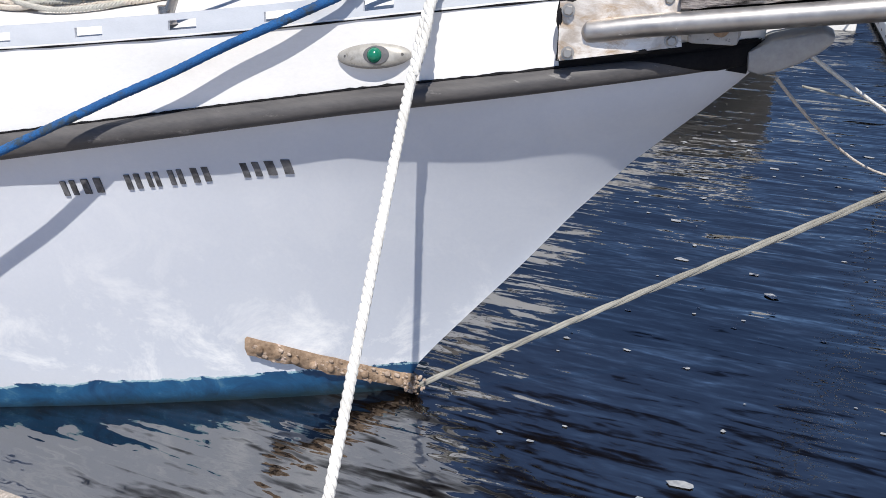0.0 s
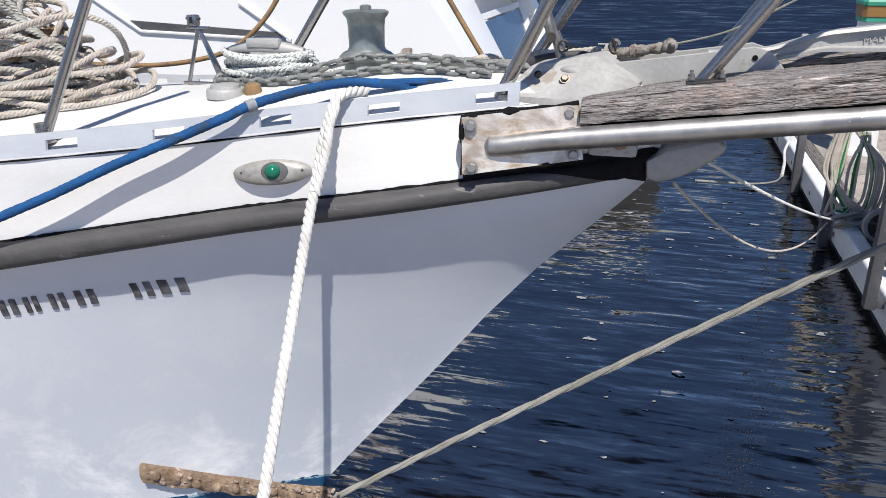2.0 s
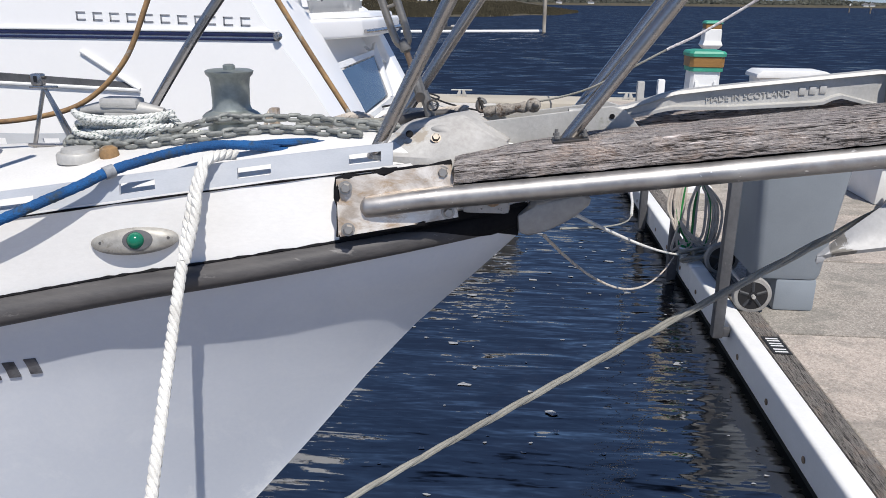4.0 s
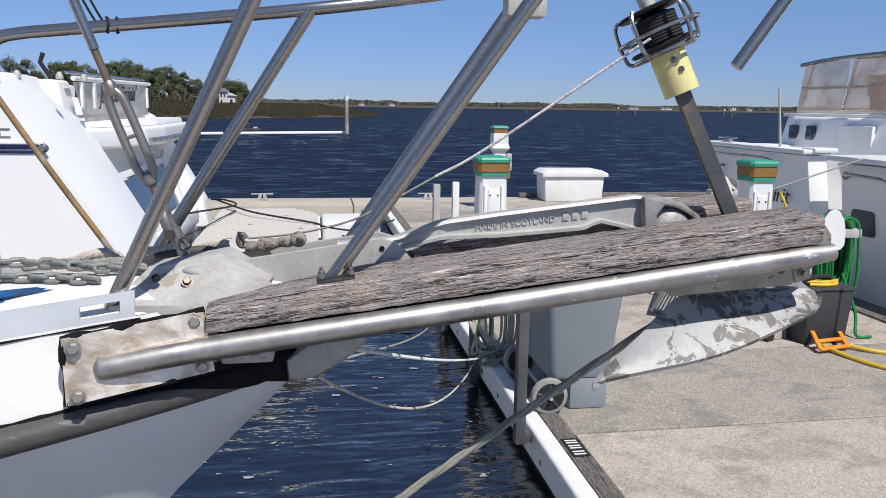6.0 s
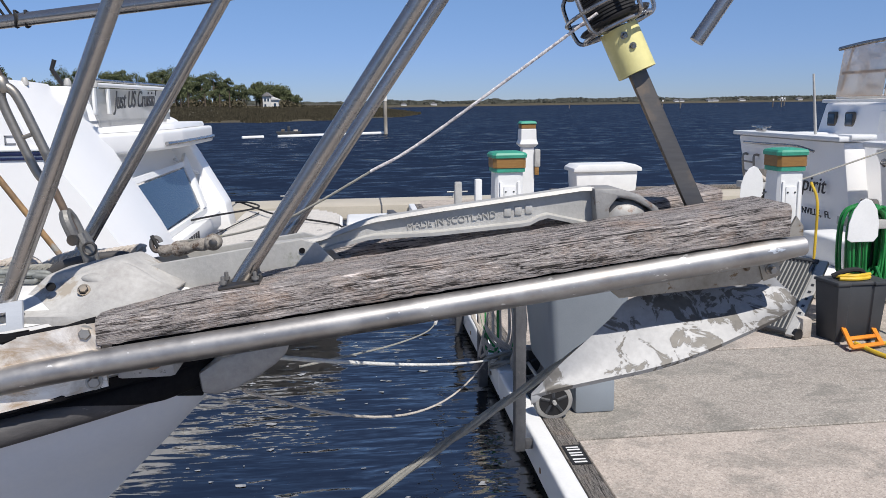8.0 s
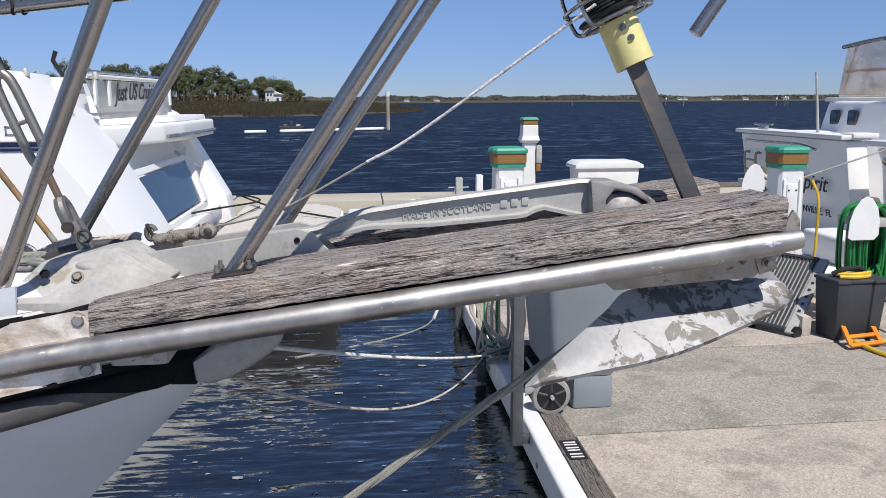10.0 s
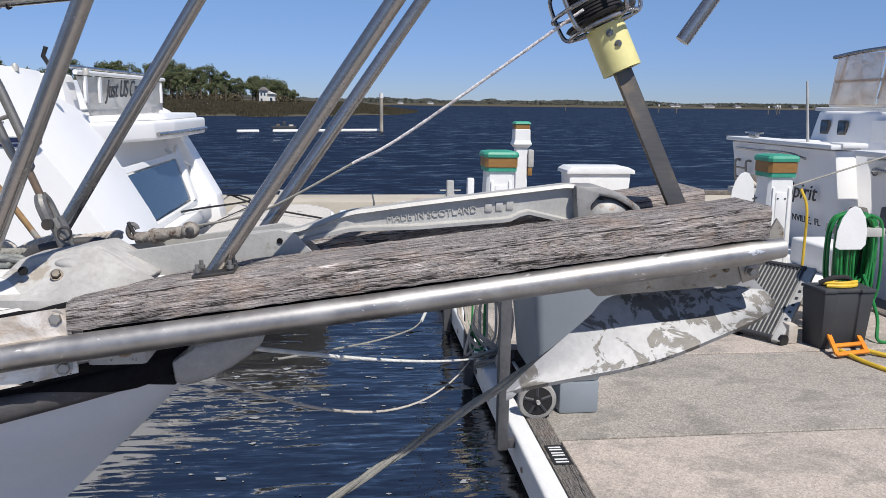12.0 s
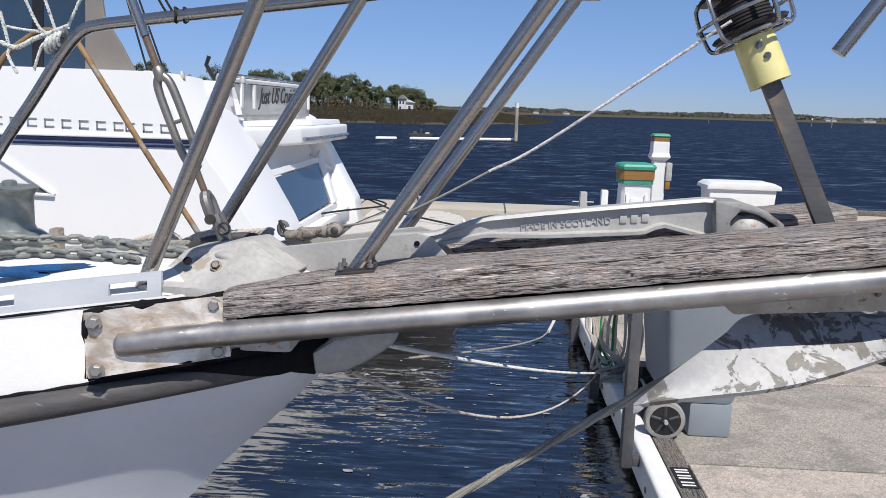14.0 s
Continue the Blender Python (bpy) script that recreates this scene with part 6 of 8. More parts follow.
for a_, b_ in (((-5.2, 1.40), (-4.63, 1.05)), ((-4.63, 1.046), (-3.13, 0.994)), ((-3.60, 1.305), (-3.13, 1.0))):
    p_, q_ = Vector((a_[0], NEAR - 0.012, a_[1])), Vector((b_[0], NEAR - 0.012, b_[1]))
    part("side_lip", tube([p_, q_], 0.016, 8), "white_plain", yacht, "moulded white lip round the hull window")
swim = thing("swim_platform", (-0.8, 6.6, 0.3), "pale teak swim platform behind the yacht", "swim platform")
for k in range(35):
    y = 4.45 + 0.132 * k
    part("plank", box((-1.25, y + 0.003, 0.30), (0.06 - 0.30 * max(0.0, (k - 29) / 5) ** 2 - 0.30 * max(0.0, (5 - k) / 5) ** 2, y + 0.129, 0.345), 0.003, seg=1), "teak_light", swim)
rim_ = [(-1.25, 4.42), (-0.16, 4.42), (0.02, 4.62), (0.09, 5.0), (0.09, 8.6), (0.03, 8.9), (-0.15, 9.09), (-1.25, 9.09)]
part("rim", prism([(x, y, 0.18) for x, y in rim_], (0, 0, 0.117), 0.02), "yacht", swim, "white moulded rim")
part("side_hull", box((-1.2, 4.5, -0.3), (-0.8, 8.7, 0.2), 0.03), "yacht", swim)
tagged(part("yacht_line", tube(smooth_line([(-1.62, 6.6, 0.56), (-1.40, 7.4, 0.52), (-1.02, 8.55, 0.46), (-1.20, 9.05, 0.47), (-1.42, 9.3, 0.45)], 8), 0.012, 8), "rope_dark"), "black mooring line of the yacht", "rope")
tagged(part("yacht_line", tube(smooth_line([(-1.36, 9.35, 0.44), (-1.05, 8.75, 0.42), (-0.72, 8.15, 0.41), (0.0, 7.55, 0.365), (0.13, 7.40, 0.34), (0.55, 8.2, 0.16), (1.0, 9.4, 0.06), (1.24, 9.9, 0.045)], 8), 0.012, 8), "rope_dark"), "black mooring line of the yacht", "rope")
tagged(part("yacht_line", tube(smooth_line([(-1.45, 6.15, 0.40), (-1.30, 7.0, 0.37), (-1.05, 8.5, 0.375), (-1.02, 8.62, 0.38)], 8), 0.007, 8), "rope_dark"), "thin dark line lying on the swim platform", "rope")
for x, y in ((-0.75, 7.6), (-0.35, 8.3), (-0.9, 6.6), (-0.15, 7.2)):
    part("deck_drain", box((x - 0.03, y - 0.015, 0.344), (x + 0.03, y + 0.015, 0.349), 0.002), "post", swim, "dark drain slot")

fl_ = thing("dock_float", (0.5, 9.7, WATER), "low white moulded float lying beside the pier", "float")
part("body", box((0.12, 9.35, WATER - 0.1), (0.98, 10.3, 0.10), 0.05, seg=3), "white_plain", fl_)
part("top_bar", box((0.80, 9.40, 0.104), (0.90, 10.2, 0.16), 0.01, Matrix.Rotation(radians(8), 3, "Z")), "post", fl_, "grey timber bar")

# ---------------------------------------------------------------- cruisers on the far side of the pier
cr = thing("cabin_cruiser", (8, 8, WATER), "white trawler cruiser lying stern-to with curtained flying bridge", "cabin cruiser")
hullc = [(5.82, 6.15, -0.4), (5.82, 8.40, -0.4), (14, 8.75, -0.4), (14, 6.15, -0.4)]
part("hull", prism([(x, y, -0.4) for x, y, z in hullc], (0, 0, 0.86), 0.05, 3), "yacht", cr, angle=30)
part("bulwark", box((5.84, 8.22, 0.44), (14, 8.72, 1.32), 0.03), "yacht", cr, "white bulwark")
part("transom", prism([(5.80, 6.12, 0.0), (5.75, 8.3, 0.0), (5.56, 8.42, 1.30), (5.58, 6.12, 1.30)], (0.25, 0, 0), 0.03, 2), "yacht", cr, "raked white transom", angle=30)
part("cap_rail", box((5.50, 6.08, 1.31), (5.86, 8.48, 1.365), 0.02), "white_plain", cr, "white cap rail")
part("cap_rail", box((5.62, 6.05, 1.33), (5.92, 6.30, 1.385), 0.02), "white_plain", cr, "white cap rail")
part("grab_rail", tube(smooth_line([(5.52, 8.2, 1.22), (5.47, 7.6, 1.225), (5.48, 6.9, 1.23), (5.54, 6.6, 1.18)], 6), 0.016, 8), "steel", cr)
part("cabin", prism([(6.72, 6.34, 0.44), (6.82, 6.34, 1.25), (6.95, 6.34, 1.72), (13, 6.34, 1.95), (13, 6.34, 0.44)], (0, 2.31, 0), 0.04, 3), "yacht", cr, angle=30)
part("cabin_roof", box((7.00, 6.3, 1.715), (13, 8.85, 1.77), 0.025), "white_plain", cr, "white cabin roof")
for y in (7.54, 7.93):
    w_ = part("port_window", box((6.855, y + 0.33, 1.40), (6.90, y + 0.53, 1.60), 0.03), "steel_dark", cr, "small dark rounded window")
    part("pane", box((6.848, y + 0.355, 1.425), (6.87, y + 0.505, 1.575), 0.02), "glass_dark", w_)
part("door", box((6.845, 6.72, 0.55), (6.90, 7.35, 1.62), 0.02), "white_plain", cr, "white cabin door")
part("swim_step", box((5.0, 6.2, -0.05), (5.6, 8.6, 0.12), 0.03), "white_plain", cr)
fb = thing("flying_bridge", (7.4, 7.6, 1.8), "flying bridge with tan clear vinyl curtains", "boat canopy")
part("bridge_coaming", box((7.05, 6.5, 1.77), (10, 8.6, 1.82), 0.02), "white_plain", fb)
part("navy_band", box((7.03, 6.45, 1.775), (8.6, 6.52, 1.82), 0.01), "navy", fb, "navy canvas band")
for y0, y1 in ((6.55, 7.45), (7.5, 8.45)):
    part("curtain", prism([(6.95, y0, 1.80), (6.95, y1, 1.80), (7.03, y1, 2.47), (7.03, y0, 2.47)], (0.02, 0, 0), 0.004), "vinyl", fb, "tan clear vinyl curtain", smooth=False)
part("curtain", prism([(6.98, 6.53, 1.80), (10, 6.53, 1.80), (10, 6.53, 2.51), (7.12, 6.53, 2.49)], (0, 0.02, 0), 0.004), "vinyl", fb, "tan clear vinyl curtain", smooth=False)
part("bimini_frame", tube(smooth_line([(7.00, 8.5, 2.45), (7.04, 7.9, 2.50), (7.15, 7.0, 2.53), (7.2, 6.5, 2.51), (8.5, 6.45, 2.56), (10, 6.45, 2.56)], 6), 0.028, 10), "steel", fb)
part("bimini_top", box((7.6, 6.5, 2.55), (10, 8.4, 2.59), 0.02), "teak_light", fb, "pale canvas top")
for x, y in ((7.0, 7.47), (7.02, 8.40), (7.0, 6.53), (8.4, 6.52)):
    part("curtain_pole", tube([(x - 0.02, y, 1.88), (x + 0.12, y, 2.50)], 0.014, 8), "steel", fb)
part("mid_band", box((7.01, 6.56, 2.10), (7.03, 8.44, 2.14), 0.004), "vinyl_seam", fb, "grey seam across the curtains")
part("helm_seat", box((7.55, 7.0, 1.83), (8.05, 7.75, 2.20), 0.06, seg=3), "navy_cloth", fb, "blue-grey helm seat")
part("seat_back", box((7.50, 7.0, 2.0), (7.58, 7.75, 2.30), 0.03), "navy_cloth", fb)
part("console", box((8.6, 6.8, 1.83), (9.0, 8.2, 2.28), 0.05), "white_plain", fb, "white helm console")
part("side_post", box((7.22, 6.98, 1.83), (7.27, 7.05, 2.22), 0.01), "tan_band", fb, "varnished post")
part("aerial", tube([(7.6, 7.5, 2.5), (7.72, 7.47, 2.85)], 0.014, 8), "white_plain", fb)
part("aerial_tip", tube([(7.72, 7.47, 2.85), (7.76, 7.46, 3.02)], 0.02, 8), "orange", fb, "red aerial tip")
lettering("name_lettering", "Spirit", 0.27, basis((5.615, 7.03, 0.65), (0.03, -1, 0), (-0.14, 0, 1)), "ink", cr, 0.004, shear=0.35)
lettering("port_lettering", "NVILLE,", 0.115, basis((5.66, 6.94, 0.40), (0.03, -1, 0), (-0.14, 0, 1)), "ink", cr, 0.004)
lettering("state_lettering", "FL", 0.115, basis((5.673, 6.50, 0.40), (0.03, -1, 0), (-0.14, 0, 1)), "ink", cr, 0.004)
tagged(part("aerial_pole", tube([(5.66, 6.78, 1.36), (5.58, 6.78, 2.06)], lambda k: 0.018 - 0.006 * k, 10), "galv"), "pale vertical pole at the cruiser's quarter", "pole")
ladder = thing("boarding_ladder", (5.55, 8.1, 0.6), "small folded stainless boarding ladder on the cruiser's transom", "ladder")
for y in (7.93, 8.22):
    part("ladder_rail", tube(smooth_line([(5.60, y, 0.62), (5.555, y, 0.80), (5.53, y, 1.02), (5.56, y, 1.06), (5.60, y, 1.05)], 5), 0.016, 8), "steel_dull", ladder)
for z in (0.70, 0.83, 0.96):
    part("rung", tube([(5.60 - 0.16 * (z - 0.58), 7.93, z), (5.60 - 0.16 * (z - 0.58), 8.22, z)], 0.013, 8), "steel_dull", ladder)
cl = thing("deck_cleat", (5.62, 7.95, 1.36), "polished cleat on the cruiser's cap rail", "cleat")
part("horn_bar", tube([(5.62, 7.72, 1.43), (5.62, 8.18, 1.43)], lambda k: 0.012 + 0.012 * math.sin(math.pi * k), 10), "steel", cl)
part("base", box((5.59, 7.86, 1.366), (5.65, 8.04, 1.43), 0.01), "steel", cl)

c2 = thing("motor_boat", (8, 4.6, WATER), "white motor boat lying stern-to at the pier", "motor boat")
part("hull", prism([(5.92, 5.70, -0.4), (5.70, 5.70, 1.10), (5.62, 5.70, 1.25), (12, 5.70, 1.45), (12, 5.70, -0.4)], (0, -3.0, 0), 0.06, 3), "yacht", c2, angle=30)
part("cap_rail", box((5.56, 2.7, 1.27), (12, 5.78, 1.33), 0.02), "white_plain", c2, "white cap rail")
part("grab_handle", tube(smooth_line([(5.62, 5.50, 1.13), (5.57, 5.42, 1.15), (5.57, 4.95, 1.14), (5.62, 4.85, 1.10)], 5), 0.016, 8), "steel", c2)
for y in (5.55, 4.85):
    part("handle_foot", lathe((5.67, y, 1.12), [(0.045, 0), (0.045, 0.015), (0.02, 0.04)], (-1, 0, 0), 12), "steel", c2)
part("hatch", box((5.72, 5.15, 0.50), (5.95, 5.5, 0.78), 0.05), "post", c2, "dark louvred hatch")
tagged(part("stern_line", tube([(3.9, 4.7, 0.95), (5.60, 5.2, 1.33)], 0.008, 8), "rope_grey"), "thin grey stern line", "rope")
sb = thing("storage_bench", (3.48, 5.35, 0), "white moulded storage bench standing on the pier", "dock box")
part("body", prism([(3.27, 5.0, 0.0), (3.64, 5.0, 0.0), (3.62, 5.0, 0.34), (3.29, 5.0, 0.34)], (0.0, 0.62, 0), 0.02), "white_plain", sb, angle=30)
part("lid", box((3.27, 4.98, 0.342), (3.64, 5.64, 0.38), 0.015), "white_plain", sb)
st = thing("dock_step", (4.62, 4.6, 0), "white moulded dock step by the boats", "dock step")
part("tread", box((4.35, 4.5, 0.0), (4.95, 5.2, 0.26), 0.04, seg=3), "white_plain", st)
part("tread", box((4.60, 4.5, 0.262), (4.95, 5.2, 0.52), 0.04, seg=3), "white_plain", st)

# ---------------------------------------------------------------- pier furniture


def pedestal(x, y, w, h):
    p = thing("power_pedestal", (x, y, 0.0), "white lighthouse power pedestal with amber band and teal cap", "power pedestal", "pier power pedestals")
    k = w / 2

    def octo(r, z, c=0.80):
        a = r * c
        return [(x + sx, y + sy, z) for sx, sy in ((r, -a), (r, a), (a, r), (-a, r), (-r, a), (-r, -a), (-a, -r), (a, -r))]

    def stack(levels):
        rows = [octo(r, z) for r, z in levels]
        b = grid_solid([r + [r[0]] for r in rows])
        bmesh.ops.remove_doubles(b, verts=b.verts, dist=0.0005)
        bmesh.ops.holes_fill(b, edges=[ed for ed in b.edges if ed.is_boundary], sides=0)
        return b

    part("column", stack([(k * 1.15, 0), (k * 1.15, 0.05), (k * 1.0, 0.07), (k * 0.86, h * 0.855)]), "white_plain", p, "tapered white column", smooth=False)
    part("green_collar", stack([(k * 0.98, h * 0.857), (k * 0.98, h * 0.885)]), "teal", p, smooth=False)
    part("amber_band", stack([(k * 1.02, h * 0.887), (k * 1.02, h * 0.955)]), "tan_band", p, "amber ribbed light band", smooth=False)
    part("cap", stack([(k * 1.08, h * 0.957), (k * 1.10, h * 0.978), (k * 1.02, h * 0.992), (k * 0.7, h)]), "teal", p, "teal cap", smooth=False)
    for s in (-1, 1):
        part("corner_rib", box((x + s * k * 0.55 - 0.012, y - k * 1.0, 0.3), (x + s * k * 0.55 + 0.012, y - k * 0.84, h * 0.79), 0.006), "white_plain", p)
    part("outlet_door", box((x - k * 0.36, y - k * 0.97, h * 0.45), (x + k * 0.36, y - k * 0.84, h * 0.76), 0.008), "white_plain", p)
    for s in (-1, 1):
        part("screw", lathe((x + s * k * 0.25, y - k * 0.972, h * 0.72), [(0.008, 0), (0.008, 0.004)], (0, -1, 0), 8), "black", p)
    return p


pedestal(1.73, 5.45, 0.305, 1.325)
pedestal(4.06, 4.64, 0.268, 1.353)
far_p = thing("power_pedestal", (3.22, 11.3, 0.0), "slender white power pedestal with flared head and teal cap", "power pedestal", "pier power pedestals")


def square_stack(x, y, levels):
    rows = [[(x - r, y - r, z), (x + r, y - r, z), (x + r, y + r, z), (x - r, y + r, z), (x - r, y - r, z)] for r, z in levels]
    b = grid_solid(rows)
    bmesh.ops.remove_doubles(b, verts=b.verts, dist=0.0005)
    bmesh.ops.holes_fill(b, edges=[ed for ed in b.edges if ed.is_boundary], sides=0)
    bmesh.ops.bevel(b, geom=list(b.edges), offset=0.008, segments=1, affect="EDGES")
    return b


part("column", square_stack(3.22, 11.3, [(0.12, 0), (0.105, 0.05), (0.10, 1.03)]), "white_plain", far_p, "white column", smooth=False)
part("head", square_stack(3.22, 11.3, [(0.11, 1.032), (0.16, 1.09), (0.135, 1.16), (0.13, 1.345)]), "white_plain", far_p, "flared white head", smooth=False)
part("amber_band", square_stack(3.22, 11.3, [(0.125, 1.347), (0.125, 1.425)]), "tan_band", far_p, "amber light band", smooth=False)
part("cap", square_stack(3.22, 11.3, [(0.14, 1.427), (0.14, 1.445), (0.11, 1.475)]), "teal", far_p, "teal cap", smooth=False)
part("meter", box((3.325, 11.14, 0.70), (3.42, 11.30, 1.0), 0.02), "galv", far_p, "grey meter box")
part("meter_base", box((3.325, 11.15, 0.56), (3.40, 11.29, 0.695), 0.015), "tan_band", far_p, "yellowed meter base")

db = thing("dock_box", (5.0, 12.7, 0), "white moulded dock box with a closed lid", "dock box")
part("body", prism([(4.44, 12.4, 0.0), (5.58, 12.4, 0.0), (5.62, 12.4, 0.48), (4.41, 12.4, 0.48)], (0, 0.6, 0), 0.03), "white_plain", db, angle=30)
part("lid", prism([(4.35, 12.35, 0.48), (5.69, 12.35, 0.48), (5.68, 12.35, 0.55), (5.55, 12.35, 0.61), (4.46, 12.35, 0.61), (4.36, 12.35, 0.55)], (0, 0.72, 0), 0.02), "white_plain", db, angle=30)

# wheeled bin
wb = thing("wheeled_bin", (1.62, 2.6, 0), "grey plastic wheeled bin parked at the pier edge", "wheeled bin")


def tapered(levels, y0=2.60):
    rows = []
    for z, hx, hy in levels:
        r = 0.05
        ring = []
        for cx, cy, a0 in ((hx - r, hy - r, 0), (-hx + r, hy - r, 90), (-hx + r, -hy + r, 180), (hx - r, -hy + r, 270)):
            for a in (0, 30, 60, 90):
                t = radians(a0 + a)
                ring.append((1.578 + cx + r * math.cos(t), y0 + cy + r * math.sin(t), z))
        rows.append(ring + [ring[0]])
    b = grid_solid(rows)
    bmesh.ops.remove_doubles(b, verts=b.verts, dist=0.0005)
    bmesh.ops.holes_fill(b, edges=[ed for ed in b.edges if ed.is_boundary], sides=0)
    return b


part("body", tapered([(0.20, 0.185, 0.30), (0.23, 0.192, 0.31), (0.93, 0.255, 0.38)]), "bin", wb, "grey tapered body", angle=50)
part("foot", box((1.52, 2.30, 0.0), (1.755, 2.85, 0.199), 0.02), "bin", wb)
part("rim", tapered([(0.931, 0.25, 0.38), (0.965, 0.255, 0.385)]), "bin", wb, angle=50)
part("lid", tapered([(0.967, 0.265, 0.39), (0.99, 0.265, 0.39), (1.03, 0.21, 0.30), (1.04, 0.16, 0.24)]), "bin", wb, "closed lid", angle=50)
for y in (2.25, 2.92):
    whl = part("wheel", lathe((1.375, y - 0.022, 0.112), [(0.085, 0), (0.104, 0.003), (0.112, 0.014), (0.112, 0.034), (0.104, 0.043), (0.085, 0.046), (0.085, 0)], (0, 1, 0), 32, False), "tyre", wb, "grey rubber tyre")
    part("rim", lathe((1.375, y - 0.018, 0.112), [(0.085, 0), (0.080, 0.004), (0.078, 0.012), (0.03, 0.010), (0.026, 0.002), (0.024, -0.006), (0.012, -0.008)], (0, 1, 0), 24), "black", whl, "black spoked hub")
    for k in range(5):
        t = radians(72 * k + 20)
        part("spoke", tube([(1.375 + 0.025 * math.cos(t), y - 0.016, 0.112 + 0.025 * math.sin(t)), (1.375 + 0.08 * math.cos(t), y - 0.016, 0.112 + 0.08 * math.sin(t))], 0.010, 6), "dark_grey", whl)
    part("hub_cap", lathe((1.375, y - 0.03, 0.112), [(0.012, 0.012), (0.011, 0.0), (0.004, -0.003)], (0, 1, 0), 14), "galv", whl)
part("axle", tube([(1.375, 2.2, 0.112), (1.375, 2.96, 0.112)], 0.011, 8), "galv", wb)

pp = thing("mooring_post", (1.13, 2.0, 0), "grey weathered steel post bolted to the pier edge", "post")
part("post", box((1.100, 1.97, -0.055), (1.160, 2.04, 1.0), 0.012), "post", pp)
part("post_cap", box((1.092, 1.962, 1.001), (1.168, 2.048, 1.016), 0.006), "post", pp)
part("bracket", box((1.161, 1.985, -0.048), (1.199, 2.025, 0.0), 0.004), "post", pp, "bolted steel bracket")
pp2 = thing("mooring_post", (1.13, 3.4, 0), "grey weathered steel post bolted to the pier edge", "post")
part("post", box((1.118, 3.32, WATER + 0.02), (1.186, 3.40, 0.62), 0.012), "post", pp2)
part("post_cap", box((1.11, 3.312, 0.621), (1.194, 3.408, 0.636), 0.006), "post", pp2)
pp3 = thing("mooring_post", (1.1, 4.7, 0), "grey weathered steel post bolted to the pier edge", "post")
part("post", box((1.128, 4.66, WATER + 0.02), (1.190, 4.74, 0.35), 0.012), "post", pp3)

# ropes and cables hung on the second post
hang = thing("rope_tangle", (1.3, 3.3, 0), "tangle of tan ropes and cables hung on a pier post", "rope")
for k in range(11):
    x0, x1 = 1.13 + random.uniform(-0.03, 0.06), 1.22 + random.uniform(-0.1, 0.18)
    pts = [(x0, 3.24, 0.60 + 0.02 * k), (x0 - 0.03 + random.uniform(-0.03, 0.03), 3.2, 0.35), (x1 - 0.05, 3.2, 0.06 + random.uniform(0, 0.12)), (x1 + 0.04, 3.2, 0.10 + random.uniform(0, 0.1)), (x1 + 0.05, 3.22, 0.4), (x0 + 0.10, 3.24, 0.62)]
    part("loop", tube(smooth_line(pts, 6), 0.010, 7), "hose" if k in (2, 7) else "rope_tan", hang)
for k in range(7):
    c = Vector((1.24 + random.uniform(-0.05, 0.09), 3.15 + random.uniform(-0.05, 0.08), 0.035 + random.uniform(0, 0.06)))
    r_ = random.uniform(0.05, 0.10)
    tilt = random.uniform(0, 3)
    part("knot_turn", tube([c + Vector((r_ * math.cos(t), r_ * 0.6 * math.sin(t), 0.4 * r_ * math.sin(t + tilt))) for t in np.linspace(0, 6.28, 20)], 0.011, 7), "rope_grey", hang)

# slip plate on the timber strip, as plain bars
plate = thing("slip_plate", (1.37, 1.74, 0.012), "small dark plate with white marks on the timber strip", "sign")
part("plate", box((1.325, 1.655, 0.0125), (1.42, 1.87, 0.0165)), "black", plate, smooth=False)
for y0, y1 in ((1.672, 1.715), (1.745, 1.785), (1.808, 1.848)):
    part("mark", box((1.34, y0, 0.0168), (1.405, y0 + 0.013, 0.0175)), "white_plain", plate, smooth=False)
    part("mark", box((1.34, y1 - 0.013, 0.0168), (1.405, y1, 0.0175)), "white_plain", plate, smooth=False)

# folding boarding ramp, leaning cart-like on its side
cart = thing("folding_hand_truck", (3.4, 3.6, 0), "grey ribbed folding hand truck lying on the pier", "hand truck")
A, B = Vector((3.485, 3.487, 0.050)), Vector((2.95, 4.277, 0.050))
lift = Vector((0.489, 0.420, 0.431))
for k in range(30):
    f = (k + 0.6) / 30
    q = A.lerp(B, f)
    part("rib", tube([q, q + lift], 0.0085, 7), "dark_grey", cart)
part("side_rail", tube([B - lift * 0.04, B + lift * 1.04], 0.024, 8), "post", cart)
out_ = (A - B).normalized() * 0.075
part("side_panel", prism([tuple(q) for q in (A - lift * 0.03, A - lift * 0.03 + out_, A + lift * 1.03 + out_, A + lift * 1.03)], (0.02, 0.02, -0.03), 0.006), "galv", cart, "pale grey side panel", smooth=False)
for h in (0.0, 1.0):
    part("end_rail", tube([A + lift * h, B + lift * h], 0.02, 8), "dark_grey", cart)
part("back_panel", prism([tuple(A + Vector((0.02, 0, 0))), tuple(B + Vector((0.02, 0, 0))), tuple(B + lift + Vector((0.02, 0, 0))), tuple(A + lift + Vector((0.02, 0, 0)))], (0.012, 0.006, -0.01)), "galv", cart, "pale grey back panel", smooth=False)
for k in range(5):
    q = A + lift * (0.25 + 0.1 * k)
    part("name_bar", prism([tuple(q + w__ - Vector((0.003, 0.003, -0.003))) for w__ in (out_ * 0.35, out_ * 0.65, out_ * 0.65 + lift * 0.03, out_ * 0.35 + lift * 0.03)], (0.004, 0.004, -0.004)), "ink", cart, "dark painted mark", smooth=False)
for q in (A, A.lerp(B, 0.37)):
    part("wheel", lathe(q + Vector((0.06, -0.03, -0.015)), [(0.02, 0), (0.045, 0.002), (0.045, 0.03), (0.02, 0.032)], (0.4, -1, 0), 16), "black", cart)

